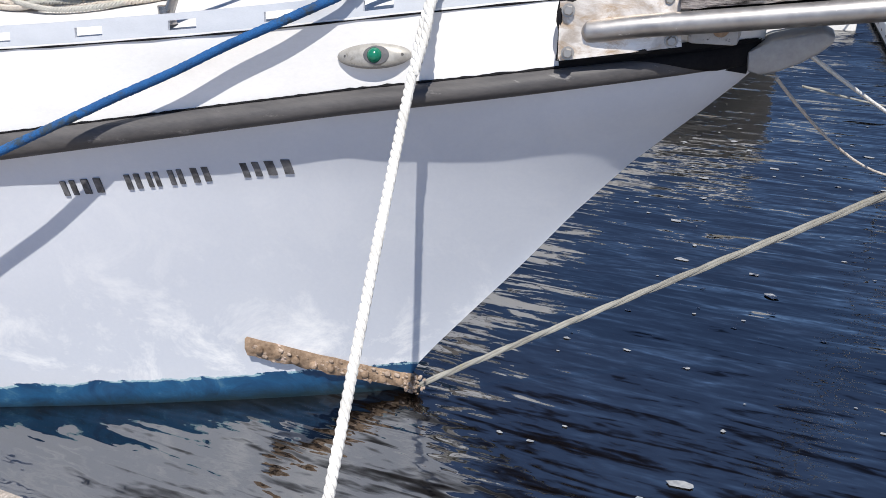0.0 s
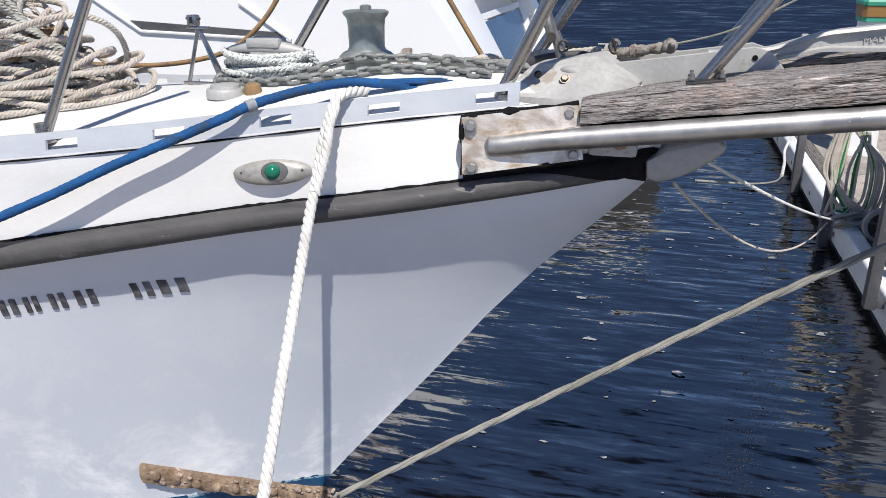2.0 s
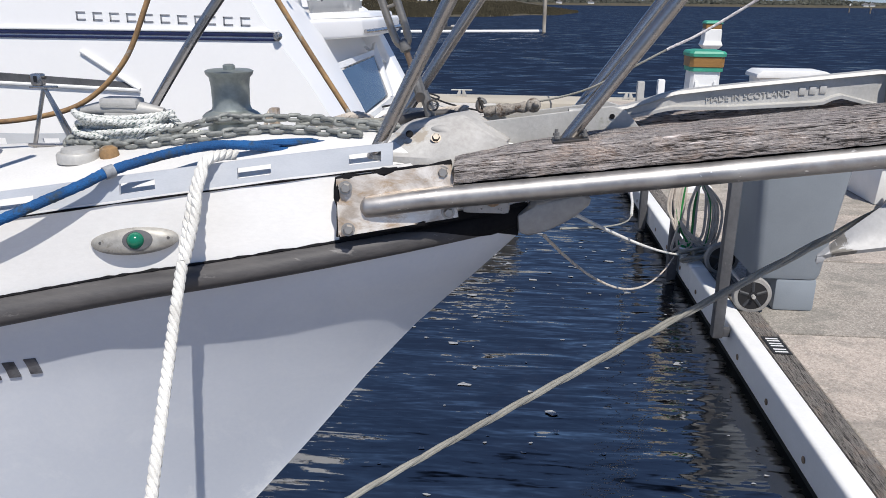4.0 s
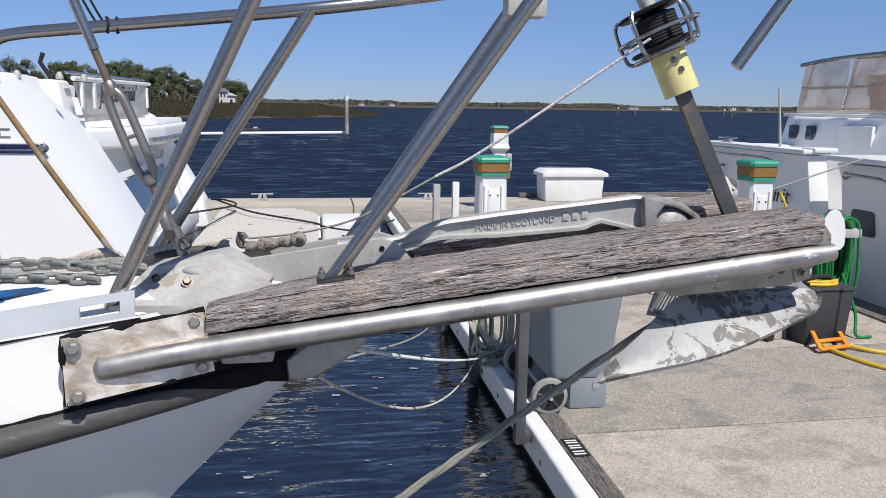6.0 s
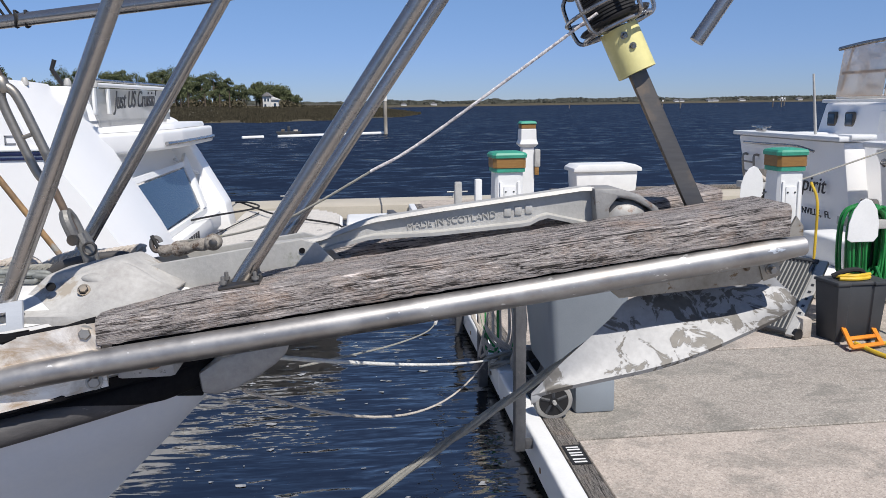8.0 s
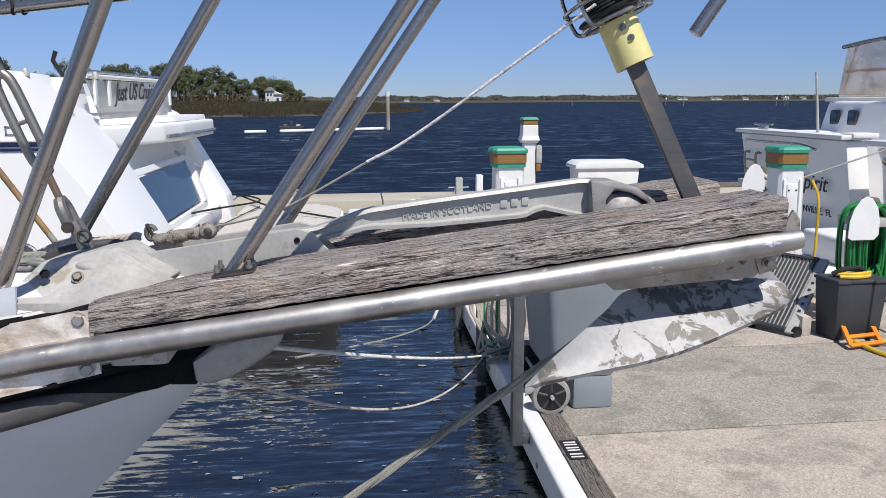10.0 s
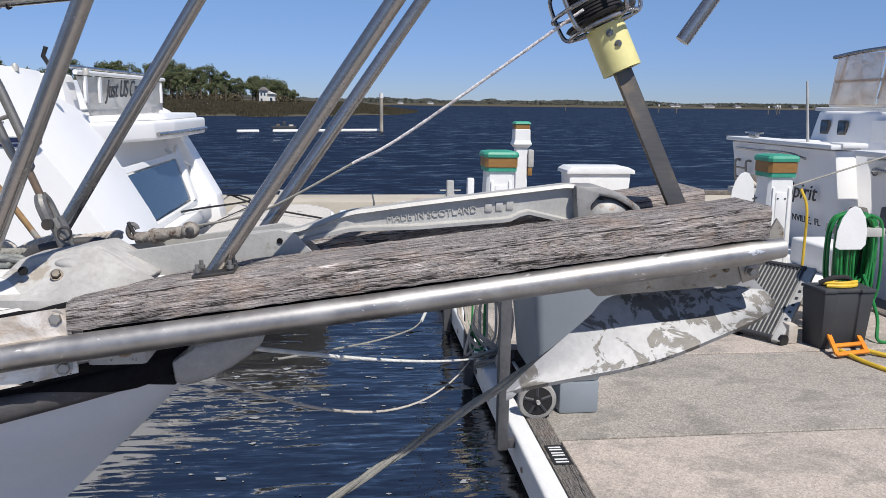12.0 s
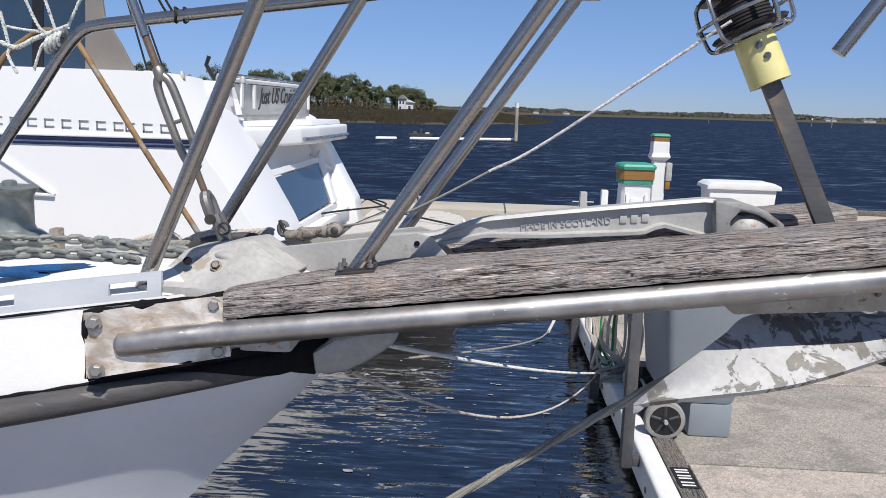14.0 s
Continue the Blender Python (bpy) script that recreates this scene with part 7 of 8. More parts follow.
tote = thing("storage_tote", (3.85, 3.5, 0), "charcoal plastic box standing on the pier", "storage box")


def tote_mesh(z0, z1, g0, g1):
    rows = []
    for z, gx in ((z0, g0), (z1, g1)):
        ring = [(3.765 - gx, 3.305 - gx, z), (3.84, 3.300 - gx, z), (3.85, 3.318 - gx, z), (4.02, 3.318 - gx, z), (4.03, 3.300 - gx, z), (4.13 + gx, 3.315 - gx, z), (4.14 + gx, 3.52 + gx, z), (3.735 - gx, 3.52 + gx, z)]
        rows.append(ring + [ring[0]])
    b = grid_solid(rows)
    bmesh.ops.remove_doubles(b, verts=b.verts, dist=0.0005)
    bmesh.ops.holes_fill(b, edges=[ed for ed in b.edges if ed.is_boundary], sides=0)
    bmesh.ops.bevel(b, geom=list(b.edges), offset=0.008, segments=2, affect="EDGES", profile=0.6)
    return b


part("body", tote_mesh(0.0, 0.43, -0.01, 0.015), "dark_grey", tote, angle=40)
part("lid", tote_mesh(0.432, 0.458, 0.025, 0.022), "dark_grey", tote, "close-fitting lid", angle=40)
tagged(part("cable_coil", tube(smooth_line([(3.80, 3.36, 0.472), (3.90, 3.33, 0.474), (4.02, 3.36, 0.472), (4.05, 3.42, 0.474), (3.92, 3.47, 0.472), (3.80, 3.42, 0.48), (3.92, 3.35, 0.492), (4.06, 3.40, 0.49)], 7), 0.014, 8), "yellow"), "yellow cable lying on the box lid", "cable")
tagged(part("dark_strap", tube(smooth_line([(3.78, 3.42, 0.48), (3.86, 3.40, 0.52), (3.98, 3.42, 0.52), (4.06, 3.46, 0.48)], 6), 0.02, 8), "rope_dark"), "dark bundled strap on the box", "strap")
tagged(part("shoe_box", box((3.60, 3.46, 0.0), (3.68, 3.60, 0.15), 0.02), "rope_tan"), "small pale pouch between cart and box", "pouch")

reel = thing("cord_reel", (3.96, 3.27, 0), "orange plastic cord winder lying on the pier", "cord winder")
c1, c2_, c3, c4 = (Vector(p) for p in ((3.86, 3.42, 0.15), (4.10, 3.45, 0.15), (4.02, 3.15, 0.035), (3.76, 3.10, 0.035)))


def flat_bar(p, q, w=0.017):
    p, q = Vector(p), Vector(q)
    m = basis(p, q - p, (0, 0.9, 0.4))
    bm_ = box((-0.01, -w, -0.008), ((q - p).length + 0.01, w, 0.008), 0.004)
    bmesh.ops.transform(bm_, matrix=m, verts=bm_.verts)
    return bm_


for p, q in ((c1, c2_), (c4, c3), (c1.lerp(c4, 0.72), c2_.lerp(c3, 0.72))):
    part("cross_bar", flat_bar(p, q), "orange", reel)
for p, q in ((c1, c4), (c2_, c3)):
    part("side_bar", flat_bar(p, q, 0.02), "orange", reel)
for p in (c1, c2_):
    part("horn", flat_bar(p, p + Vector((-0.05, 0.06, 0.03)), 0.014), "orange", reel)
tagged(part("power_cable", tube(smooth_line([(3.85, 3.20, 0.03), (3.90, 2.95, 0.016), (4.0, 2.70, 0.016), (4.25, 2.45, 0.016), (4.6, 2.3, 0.016)], 8), 0.016, 9), "yellow"), "yellow shore power cable on the pier", "cable")
tagged(part("power_cable", tube(smooth_line([(4.02, 3.22, 0.03), (4.2, 3.05, 0.016), (4.5, 2.95, 0.016), (4.9, 2.9, 0.016)], 8), 0.016, 9), "yellow"), "yellow shore power cable on the pier", "cable")
tagged(part("power_cable", tube(smooth_line([(4.24, 4.52, 1.06), (4.28, 4.47, 0.9), (4.29, 4.47, 0.6), (4.28, 4.47, 0.3), (4.22, 4.50, 0.02)], 8), 0.012, 8), "yellow"), "yellow cable hanging from the pedestal", "cable")

# hose hanger with coiled green hose


def hanger(x, y, z, s=1.0):
    h = thing("hose_hanger", (x, y, 0), "white fan-shaped hose hanger on a timber post", "hose hanger", "hose hangers")
    out = [(-0.135, -0.13), (-0.13, 0.0), (-0.10, 0.10), (-0.05, 0.175), (0.0, 0.20), (0.05, 0.18), (0.10, 0.11), (0.125, 0.0), (0.125, -0.11), (0.09, -0.15), (-0.10, -0.15)]
    out = [(x + s * p, y, z + s * q) for p, q in out]
    part("fan_plate", prism(out, (0.01, 0.02, 0), 0.004), "white_plain", h, "white fan plate", smooth=False)
    part("post", lathe((x + 0.25 * s, y + 0.30, -0.1), [(0.085, 0), (0.085, z + 0.18), (0.06, z + 0.24)], (0, 0, 1), 8), "dock_post", h, "old grey timber post", smooth=False)
    part("arm", box((x - 0.03, y + 0.02, z - 0.05), (x + 0.3 * s, y + 0.3, z + 0.02), 0.01), "galv", h)
    return h


hanger(4.11, 3.58, 0.84, 0.95)
hanger(4.50, 6.0, 0.88)
coil = thing("cream_hose", (4.62, 6.05, 0), "cream hose coiled on the far hanger", "hose")
for k in range(5):
    part("turn", tube([(4.60 + (0.13 + 0.012 * (k % 3)) * math.cos(t), 6.06 + 0.018 * k, 0.79 + (0.16 + 0.01 * k) * math.sin(t)) for t in np.linspace(0, 6.2832, 26)], 0.013, 7), "rope_tan", coil)
hose = thing("garden_hose", (4.25, 3.65, 0), "coiled green garden hose hung on the hanger", "hose")
for k in range(20):
    w_ = random.uniform(0.09, 0.20)
    low = random.uniform(0.05, 0.42)
    yy = 3.61 + 0.010 * k
    cx = 4.20 + random.uniform(-0.03, 0.10)
    d_ = random.uniform(-0.03, 0.05)
    part("turn", tube(smooth_line([(cx, yy, 0.96), (cx + w_ * 0.70, yy, 0.91), (cx + w_ * 0.9, yy, 0.76), (cx + w_ * 0.85 + d_, yy, 0.45), (cx + w_ * 0.6 + d_, yy, low + 0.07), (cx + d_, yy, low), (cx - w_ * 0.5 + d_, yy, low + 0.07), (cx - w_ * 0.72, yy, 0.45), (cx - w_ * 0.8, yy, 0.76), (cx - w_ * 0.6, yy, 0.91), (cx, yy, 0.96)], 5), 0.012, 7), "hose", hose)
part("tail", tube(smooth_line([(4.25, 3.6, 0.5), (4.33, 3.5, 0.2), (4.3, 3.42, 0.03), (4.42, 3.4, 0.02)], 6), 0.013, 7), "hose", hose)

# small cleat-like bollards on the pier head
for x, y in ((1.55, 7.7), (1.85, 8.0)):
    b_ = thing("edge_bollard", (x, y, 0), "grey upright fitting at the pier edge", "bollard")
    part("upright", box((x - 0.045, y - 0.05, 0.0), (x + 0.045, y + 0.05, 0.82), 0.02), "galv" if x < 1.7 else "white_plain", b_)
for x in (-0.95, 2.2, 9.0):
    k_ = thing("pier_cleat", (x, 12.85, 0), "galvanised mooring cleat on the pier head", "cleat", "pier head cleats")
    part("horns", tube([(x - 0.20, 12.85, 0.12), (x + 0.20, 12.85, 0.12)], lambda k: 0.012 + 0.014 * math.sin(math.pi * k), 10), "galv", k_)
    for dx in (-0.06, 0.06):
        part("leg", prism([(x + dx - 0.045, 12.82, 0.001), (x + dx + 0.045, 12.82, 0.001), (x + 0.6 * dx + 0.022, 12.82, 0.115), (x + 0.6 * dx - 0.022, 12.82, 0.115)], (0, 0.06, 0), 0.006), "galv", k_)
# ---------------------------------------------------------------- foredeck gear


def deck_z(u, y=0.0):
    b = rail_breadth(u) + 0.006
    f = min(1.0, abs(y - CL) / max(0.05, b))
    return rail_base(u) + 0.006 + 0.09 * (1 - f * f) * min(1, b / 0.3)


wx, wy = -0.877, 0.105
wz = deck_z(wx, wy)
win = thing("windlass", (wx, wy, wz), "weathered green-grey bronze windlass drum on the foredeck", "windlass")
part("base", lathe((wx, wy, wz - 0.01), [(0.07, 0), (0.068, 0.035), (0.082, 0.042), (0.083, 0.052), (0.072, 0.062), (0.056, 0.07)], (0, 0, 1), 32), "bronze", win, angle=50)
part("drum", lathe((wx, wy, wz + 0.058), [(0.058, 0), (0.053, 0.012), (0.053, 0.03), (0.054, 0.07), (0.057, 0.092), (0.066, 0.102), (0.068, 0.110), (0.060, 0.114), (0.02, 0.114)], (0, 0, 1), 32), "bronze", win, angle=40)
part("drum_bolt", lathe((wx, wy, wz + 0.171), [(0.018, 0), (0.018, 0.012), (0.012, 0.016)], (0, 0, 1), 8), "bronze", win)
pawl = thing("chain_stopper", (wx + 0.13, wy - 0.02, wz), "small stainless chain stopper", "deck fitting")
part("pillar", box((wx + 0.12, wy - 0.04, wz - 0.01), (wx + 0.145, wy - 0.01, wz + 0.07), 0.004), "steel_stained", pawl)
part("lever", tube([(wx + 0.10, wy - 0.03, wz), (wx + 0.115, wy - 0.03, wz + 0.05), (wx + 0.12, wy - 0.02, wz + 0.062)], 0.006, 8), "steel_stained", pawl)


def chain_link(r=0.0060, a=0.0150, b=0.0095):
    pts = []
    for k in range(20):
        t = 2 * math.pi * k / 20
        pts.append(Vector(((a if math.cos(t) > 0 else -a) * 0.55 + b * math.cos(t) * 1.0, b * math.sin(t), 0)))
    pts.append(pts[0])
    return mesh_of("link", tube(pts, r, 7, cap=False), True, 80)


link_me = chain_link()
link_me.materials.append(M["chain"])
rode = thing("anchor_chain", (-0.7, 0.1, 1.33), "heavy galvanised anchor chain heaped along the foredeck", "chain")


def run_chain(points, step=0.0265):
    line = smooth_line(points, 14)
    d, k = 0.0, 0
    for a, b in zip(line, line[1:]):
        d += (b - a).length
        if d >= step:
            d = 0.0
            k += 1
            dirn = (b - a).normalized()
            rot_ = dirn.to_track_quat("X", "Z").to_matrix().to_4x4() @ Matrix.Rotation(radians(35 if k % 2 else -55) + random.uniform(-0.2, 0.2), 4, "X")
            o = part("link", link_me, "chain", rode)
            o.matrix_basis = Matrix.Translation(b + Vector((random.uniform(-0.003, 0.003), random.uniform(-0.003, 0.003), 0))) @ rot_


def zd(x, y, h):
    return (x, y, deck_z(x, y) + h)


run_chain([zd(-0.36, 0.0, 0.012), zd(-0.50, 0.02, 0.02), zd(-0.66, 0.05, 0.03), zd(-0.80, 0.02, 0.035), zd(-0.86, 0.01, 0.045), zd(-0.93, 0.01, 0.035), zd(-1.02, 0.0, 0.02), zd(-1.14, -0.02, 0.02), zd(-1.30, -0.01, 0.025)])
run_chain([zd(-0.46, -0.05, 0.012), zd(-0.60, -0.03, 0.012), zd(-0.75, -0.03, 0.014), zd(-0.90, -0.06, 0.014), zd(-1.05, -0.08, 0.012), zd(-1.2, -0.05, 0.012), zd(-1.32, 0.0, 0.014)])
run_chain([zd(-1.30, 0.03, 0.012), zd(-1.20, 0.05, 0.03), zd(-1.08, 0.05, 0.025), zd(-0.98, 0.06, 0.012)])
run_chain([zd(-0.70, 0.10, 0.012), zd(-0.58, 0.09, 0.02), zd(-0.46, 0.05, 0.015), zd(-0.38, 0.03, 0.012)])

# flecked line wound on a bow cleat
cx, cy = -1.165, 0.03
cz = deck_z(cx, cy)
cleat = thing("bow_cleat", (cx, cy, cz), "alloy bow cleat under wound line", "cleat")
part("horn_bar", tube(smooth_line([(cx - 0.12, cy, cz + 0.085), (cx, cy, cz + 0.095), (cx + 0.12, cy, cz + 0.085)], 6), lambda k: 0.012 + 0.014 * math.sin(math.pi * k), 12), "galv", cleat)
part("pillar", box((cx - 0.05, cy - 0.025, cz - 0.01), (cx + 0.05, cy + 0.025, cz + 0.085), 0.012), "galv", cleat)
part("cap", box((cx - 0.055, cy - 0.03, cz + 0.095), (cx + 0.055, cy + 0.03, cz + 0.125), 0.012), "galv", cleat)
fleck = thing("flecked_line", (cx, cy, cz), "white line with green flecks wound round the bow cleat", "rope")
for k in range(9):
    r1, r2 = 0.115 + 0.012 * (k % 3), 0.05 + 0.008 * (k % 4)
    h = 0.014 + 0.008 * k
    tw = random.uniform(-0.15, 0.15)
    pts = [(cx + r1 * math.cos(t), cy + r2 * math.sin(t) + tw * r1 * math.cos(t), cz + h + 0.006 * math.sin(2 * t + k)) for t in np.linspace(0, 6.2832, 30)]
    part("turn", laid(pts, 0.0085, 0.045, 3, 6), "rope_fleck", fleck)
part("tail", laid(smooth_line([(cx + 0.11, cy - 0.03, cz + 0.07), (cx + 0.14, cy - 0.01, cz + 0.08), (cx + 0.18, cy + 0.02, cz + 0.03), (cx + 0.30, cy + 0.05, cz + 0.02)], 8), 0.009, 0.045, 3, 6), "rope_fleck", fleck)

# low tripod fitting and round deck plate
tx, ty = -1.395, 0.06
tz = deck_z(tx, ty)
tri_ = thing("tripod_fitting", (tx, ty, tz), "small stainless tripod fitting on the foredeck", "deck fitting")
for dx, dy in ((-0.06, -0.01), (0.062, -0.012), (0.03, 0.06)):
    part("leg", tube([(tx + dx, ty + dy, tz - 0.004), (tx - 0.012, ty, tz + 0.17)], 0.006, 8), "steel", tri_)
part("foot_ring", tube([(tx - 0.075, ty - 0.012, tz + 0.003), (tx + 0.075, ty - 0.014, tz + 0.003), (tx + 0.03, ty + 0.065, tz + 0.003)], 0.005, 8), "steel", tri_)
part("head", box((tx - 0.05, ty - 0.012, tz + 0.165), (tx + 0.025, ty + 0.012, tz + 0.172), 0.003), "steel", tri_)
part("clevis", box((tx - 0.042, ty - 0.013, tz + 0.1725), (tx - 0.010, ty + 0.013, tz + 0.206), 0.005), "steel", tri_)
part("clevis_slot", box((tx - 0.031, ty - 0.0145, tz + 0.182), (tx - 0.021, ty - 0.0115, tz + 0.200)), "black", tri_, "dark slot")
part("clevis_pin", tube([(tx - 0.050, ty, tz + 0.195), (tx - 0.002, ty, tz + 0.195)], 0.004, 8), "steel_dark", tri_)
dp = thing("deck_filler", (-1.215, -0.14, deck_z(-1.215, -0.14)), "flat stainless deck plate with a brown cap", "deck fitting")
z_ = deck_z(-1.215, -0.14)
part("plate", lathe((-1.215, -0.14, z_ - 0.006), [(0.054, 0), (0.054, 0.020), (0.050, 0.026), (0.042, 0.026), (0.040, 0.036), (0.02, 0.038)], (0, 0, 1), 26), "galv", dp)
part("brown_cap", lathe((-1.135, -0.13, z_), [(0.022, 0), (0.026, 0.012), (0.022, 0.03), (0.012, 0.036)], (0, 0, 1), 14), "brown_wire", dp, "brown corroded cap")

# hank of stiff rope by the inner stay
hk = thing("rope_hank", (-0.56, 0.28, deck_z(-0.56, 0.26)), "grey three-strand rope hank on the foredeck", "rope")
for k in range(4):
    pts = [(-0.58 + (0.085 - 0.008 * k) * math.cos(t), 0.25 + 0.03 * math.sin(t) + 0.01 * k, deck_z(-0.6, 0.25) + 0.035 + 0.028 * math.sin(t + 0.6)) for t in np.linspace(0, 6.28, 26)]
    part("turn", laid(pts, 0.011, 0.05, 3, 6), "rope_tan", hk)
tail = thing("grey_line", (-0.3, 0.2, 1.40), "stiff grey line lying along the foredeck", "rope")
part("line", laid(smooth_line([(-0.50, 0.22, deck_z(-0.5, 0.22) + 0.03), (-0.40, 0.20, 1.405), (-0.30, 0.17, 1.415), (-0.20, 0.14, 1.43)], 8), 0.012, 0.05, 3, 6), "rope_tan", tail)
part("line", laid(smooth_line([(-0.62, 0.16, deck_z(-0.62, 0.16) + 0.02), (-0.50, 0.15, 1.385), (-0.42, 0.13, 1.39)], 8), 0.011, 0.05, 3, 6), "rope_grey", tail)
sw = thing("anchor_swivel", (-0.08, 0.06, 1.42), "weathered galvanised anchor swivel and shackle on the roller plate", "shackle")


def lumpy(bm_, amount, scale):
    """Pits and scale on a corroded casting."""
    bm_.normal_update()
    for v, n in [(v, v.normal.copy()) for v in bm_.verts]:
        v.co += n * amount * (noise.noise(v.co * scale) + 0.6 * noise.noise(v.co * scale * 2.7))
    return bm_


body = tube(smooth_line([(-0.150, 0.085, 1.429), (-0.11, 0.075, 1.435), (-0.065, 0.06, 1.444), (-0.015, 0.045, 1.452)], 14), lambda k: 0.0115 + 0.003 * math.sin(3.1 * k) + 0.0015 * math.sin(17 * k), 16)
part("swivel_body", lumpy(body, 0.0028, 70), "swivel", sw, angle=60)
head_ = lathe((-0.018, 0.020, 1.456), [(0.006, 0), (0.015, 0.002), (0.019, 0.008), (0.020, 0.018), (0.019, 0.030), (0.014, 0.038), (0.004, 0.041)], (0.1, 1, 0), 22)
part("swivel_head", lumpy(head_, 0.0022, 80), "swivel", sw, "round swivel head", angle=60)
part("swivel_eye", lumpy(lathe((-0.012, 0.016, 1.457), [(0.0095, 0), (0.0095, 0.006), (0.004, 0.008)], (-0.1, -1, 0.1), 14), 0.001, 90), "steel_dark", sw, "dark pin end")
part("swivel_shoulder", lumpy(lathe((-0.118, 0.077, 1.434), [(0.006, 0), (0.018, 0.006), (0.019, 0.016), (0.012, 0.026)], (1, -0.3, 0.2), 16), 0.002, 80), "swivel", sw)
part("shackle_bow", tube([(-0.158 + 0.011 * math.cos(t), 0.09, 1.446 + 0.016 * math.sin(t)) for t in np.linspace(0.3, 6.1, 20)], 0.0062, 8), "dark_galv", sw, "galvanised shackle bow")
part("shackle_pin", tube([(-0.166, 0.085, 1.468), (-0.150, 0.09, 1.428)], 0.0048, 8), "steel_dark", sw, "dark shackle pin")
tagged(part("black_hose", tube(smooth_line([(-0.42, 0.12, 1.375), (-0.385, 0.11, 1.398), (-0.32, 0.10, 1.414), (-0.25, 0.10, 1.420), (-0.215, 0.10, 1.410)], 6), 0.012, 10), "rubber"), "black rubber hose lying behind the chock", "hose")

# heap of cream rope
heap = thing("rope_heap", (-1.95, -0.1, deck_z(-1.95, -0.1)), "large heap of dirty cream rope coiled on the foredeck", "rope")
for k in range(84):
    f = k / 83
    cx_ = -2.10 + random.uniform(-0.14, 0.14) + 0.06 * f
    ry = random.uniform(0.14, 0.34)
    rx = random.uniform(0.24, 0.48)
    h = 0.012 + 0.20 * f * random.uniform(0.55, 1.0)
    ph = random.uniform(0, 6.28)
    n = 26
    tip_x, tip_y = random.gauss(0, 0.10), random.gauss(0, 0.14)
    wob = random.uniform(0.01, 0.035)
    pts = []
    for j in range(n + 1):
        t = ph + 2 * math.pi * j / n * random.uniform(0.995, 1.005)
        s_ = (1 - 0.45 * f) * (1 + 0.10 * math.sin(2 * t + 1.3 * k))
        x = cx_ + rx * s_ * math.cos(t)
        y = -0.08 + ry * s_ * math.sin(t)
        lift_ = h + wob * math.sin(3 * t + k) + f * (tip_x * math.cos(t) + tip_y * math.sin(t))
        pts.append((x, y, deck_z(x, max(-0.4, min(0.4, y))) + max(0.012, lift_)))
    part("turn", laid(smooth_line(pts, 2), 0.0092, 0.034, 3, 5), ("rope_tan", "rope_tan", "rope_pink", "rope_drab")[random.randrange(4)], heap)
for k in range(5):
    y = -0.10 + 0.02 * k
    part("lashing", laid(smooth_line([(-1.88, y - 0.1, 1.40), (-1.85, y, 1.47), (-1.82, y + 0.06, 1.43)], 6), 0.01, 0.04, 3, 6), "brown_wire", heap, "rusty orange lashing")
tagged(part("pale_batten", box((-2.25, -0.14, 1.385), (-1.75, -0.06, 1.40), 0.005, Matrix.Rotation(radians(-14), 3, "Y")), "alu"), "pale flat batten lying on the rope heap", "batten")

# ---------------------------------------------------------------- flotsam
bm = bmesh.new()
rng = random.Random(5)
for k in range(130):
    x, y = rng.uniform(-0.7, 1.15), rng.uniform(-0.4, 5.0)
    r_ = rng.uniform(0.004, 0.014) * (2.4 if rng.random() < 0.18 else 1)
    vs = []
    st_ = rng.uniform(1.0, 2.6)
    for j in range(8):
        t = 2 * math.pi * j / 8
        rr = r_ * rng.uniform(0.35, 1.0)
        vs.append(bm.verts.new((x + rr * st_ * math.cos(t), y + rr * math.sin(t), WATER + 0.004)))
    bm.faces.new(vs)
solo("foam_flecks", bm, "foam", "small white foam flecks drifting on the water", "foam", kind="stuff", smooth=False)

# ---------------------------------------------------------------- river, marsh and shores
for x, y, h, r_ in ((2.35, 54.0, 2.45, 0.13),):
    pl = thing("marker_pile", (x, y, WATER), "weathered timber pile with pale cap standing in the river", "pile")
    part("shaft", tube([(x, y, WATER - 0.5), (x, y, h - 0.35)], r_, 12), "pale_pile", pl)
    part("cap", tube([(x, y, h - 0.35), (x, y, h)], r_ * 1.15, 12), "house", pl, "pale cap")
boom = thing("floating_boom", (-2, 53, WATER), "white floating boom across the river", "boom")
for a, b in (((-7.2, 50.2), (-5.9, 50.9)), ((-5.0, 51.2), (2.2, 54.6))):
    part("float", tube([(a[0], a[1], WATER + 0.06), (b[0], b[1], WATER + 0.06)], 0.10, 8), "white_plain", boom)
skiff = thing("work_skiff", (-4.6, 55.9, WATER), "small dark work skiff moored by the boom", "boat")
part("hull", prism([(-5.4, 55.6, WATER), (-3.9, 55.6, WATER), (-3.7, 55.6, WATER + 0.26), (-5.6, 55.6, WATER + 0.24)], (0, 0.9, 0), 0.05), "dark_grey", skiff)
part("crate", box((-5.2, 55.7, WATER + 0.24), (-4.95, 56.1, WATER + 0.40), 0.03), "pile", skiff, "brown crate")
part("crate", box((-4.3, 55.7, WATER + 0.24), (-4.0, 56.1, WATER + 0.36), 0.03), "rope_tan", skiff, "tan crate")
part("outboard", box((-4.75, 55.8, WATER + 0.24), (-4.55, 56.05, WATER + 0.62), 0.05), "dark_grey", skiff)
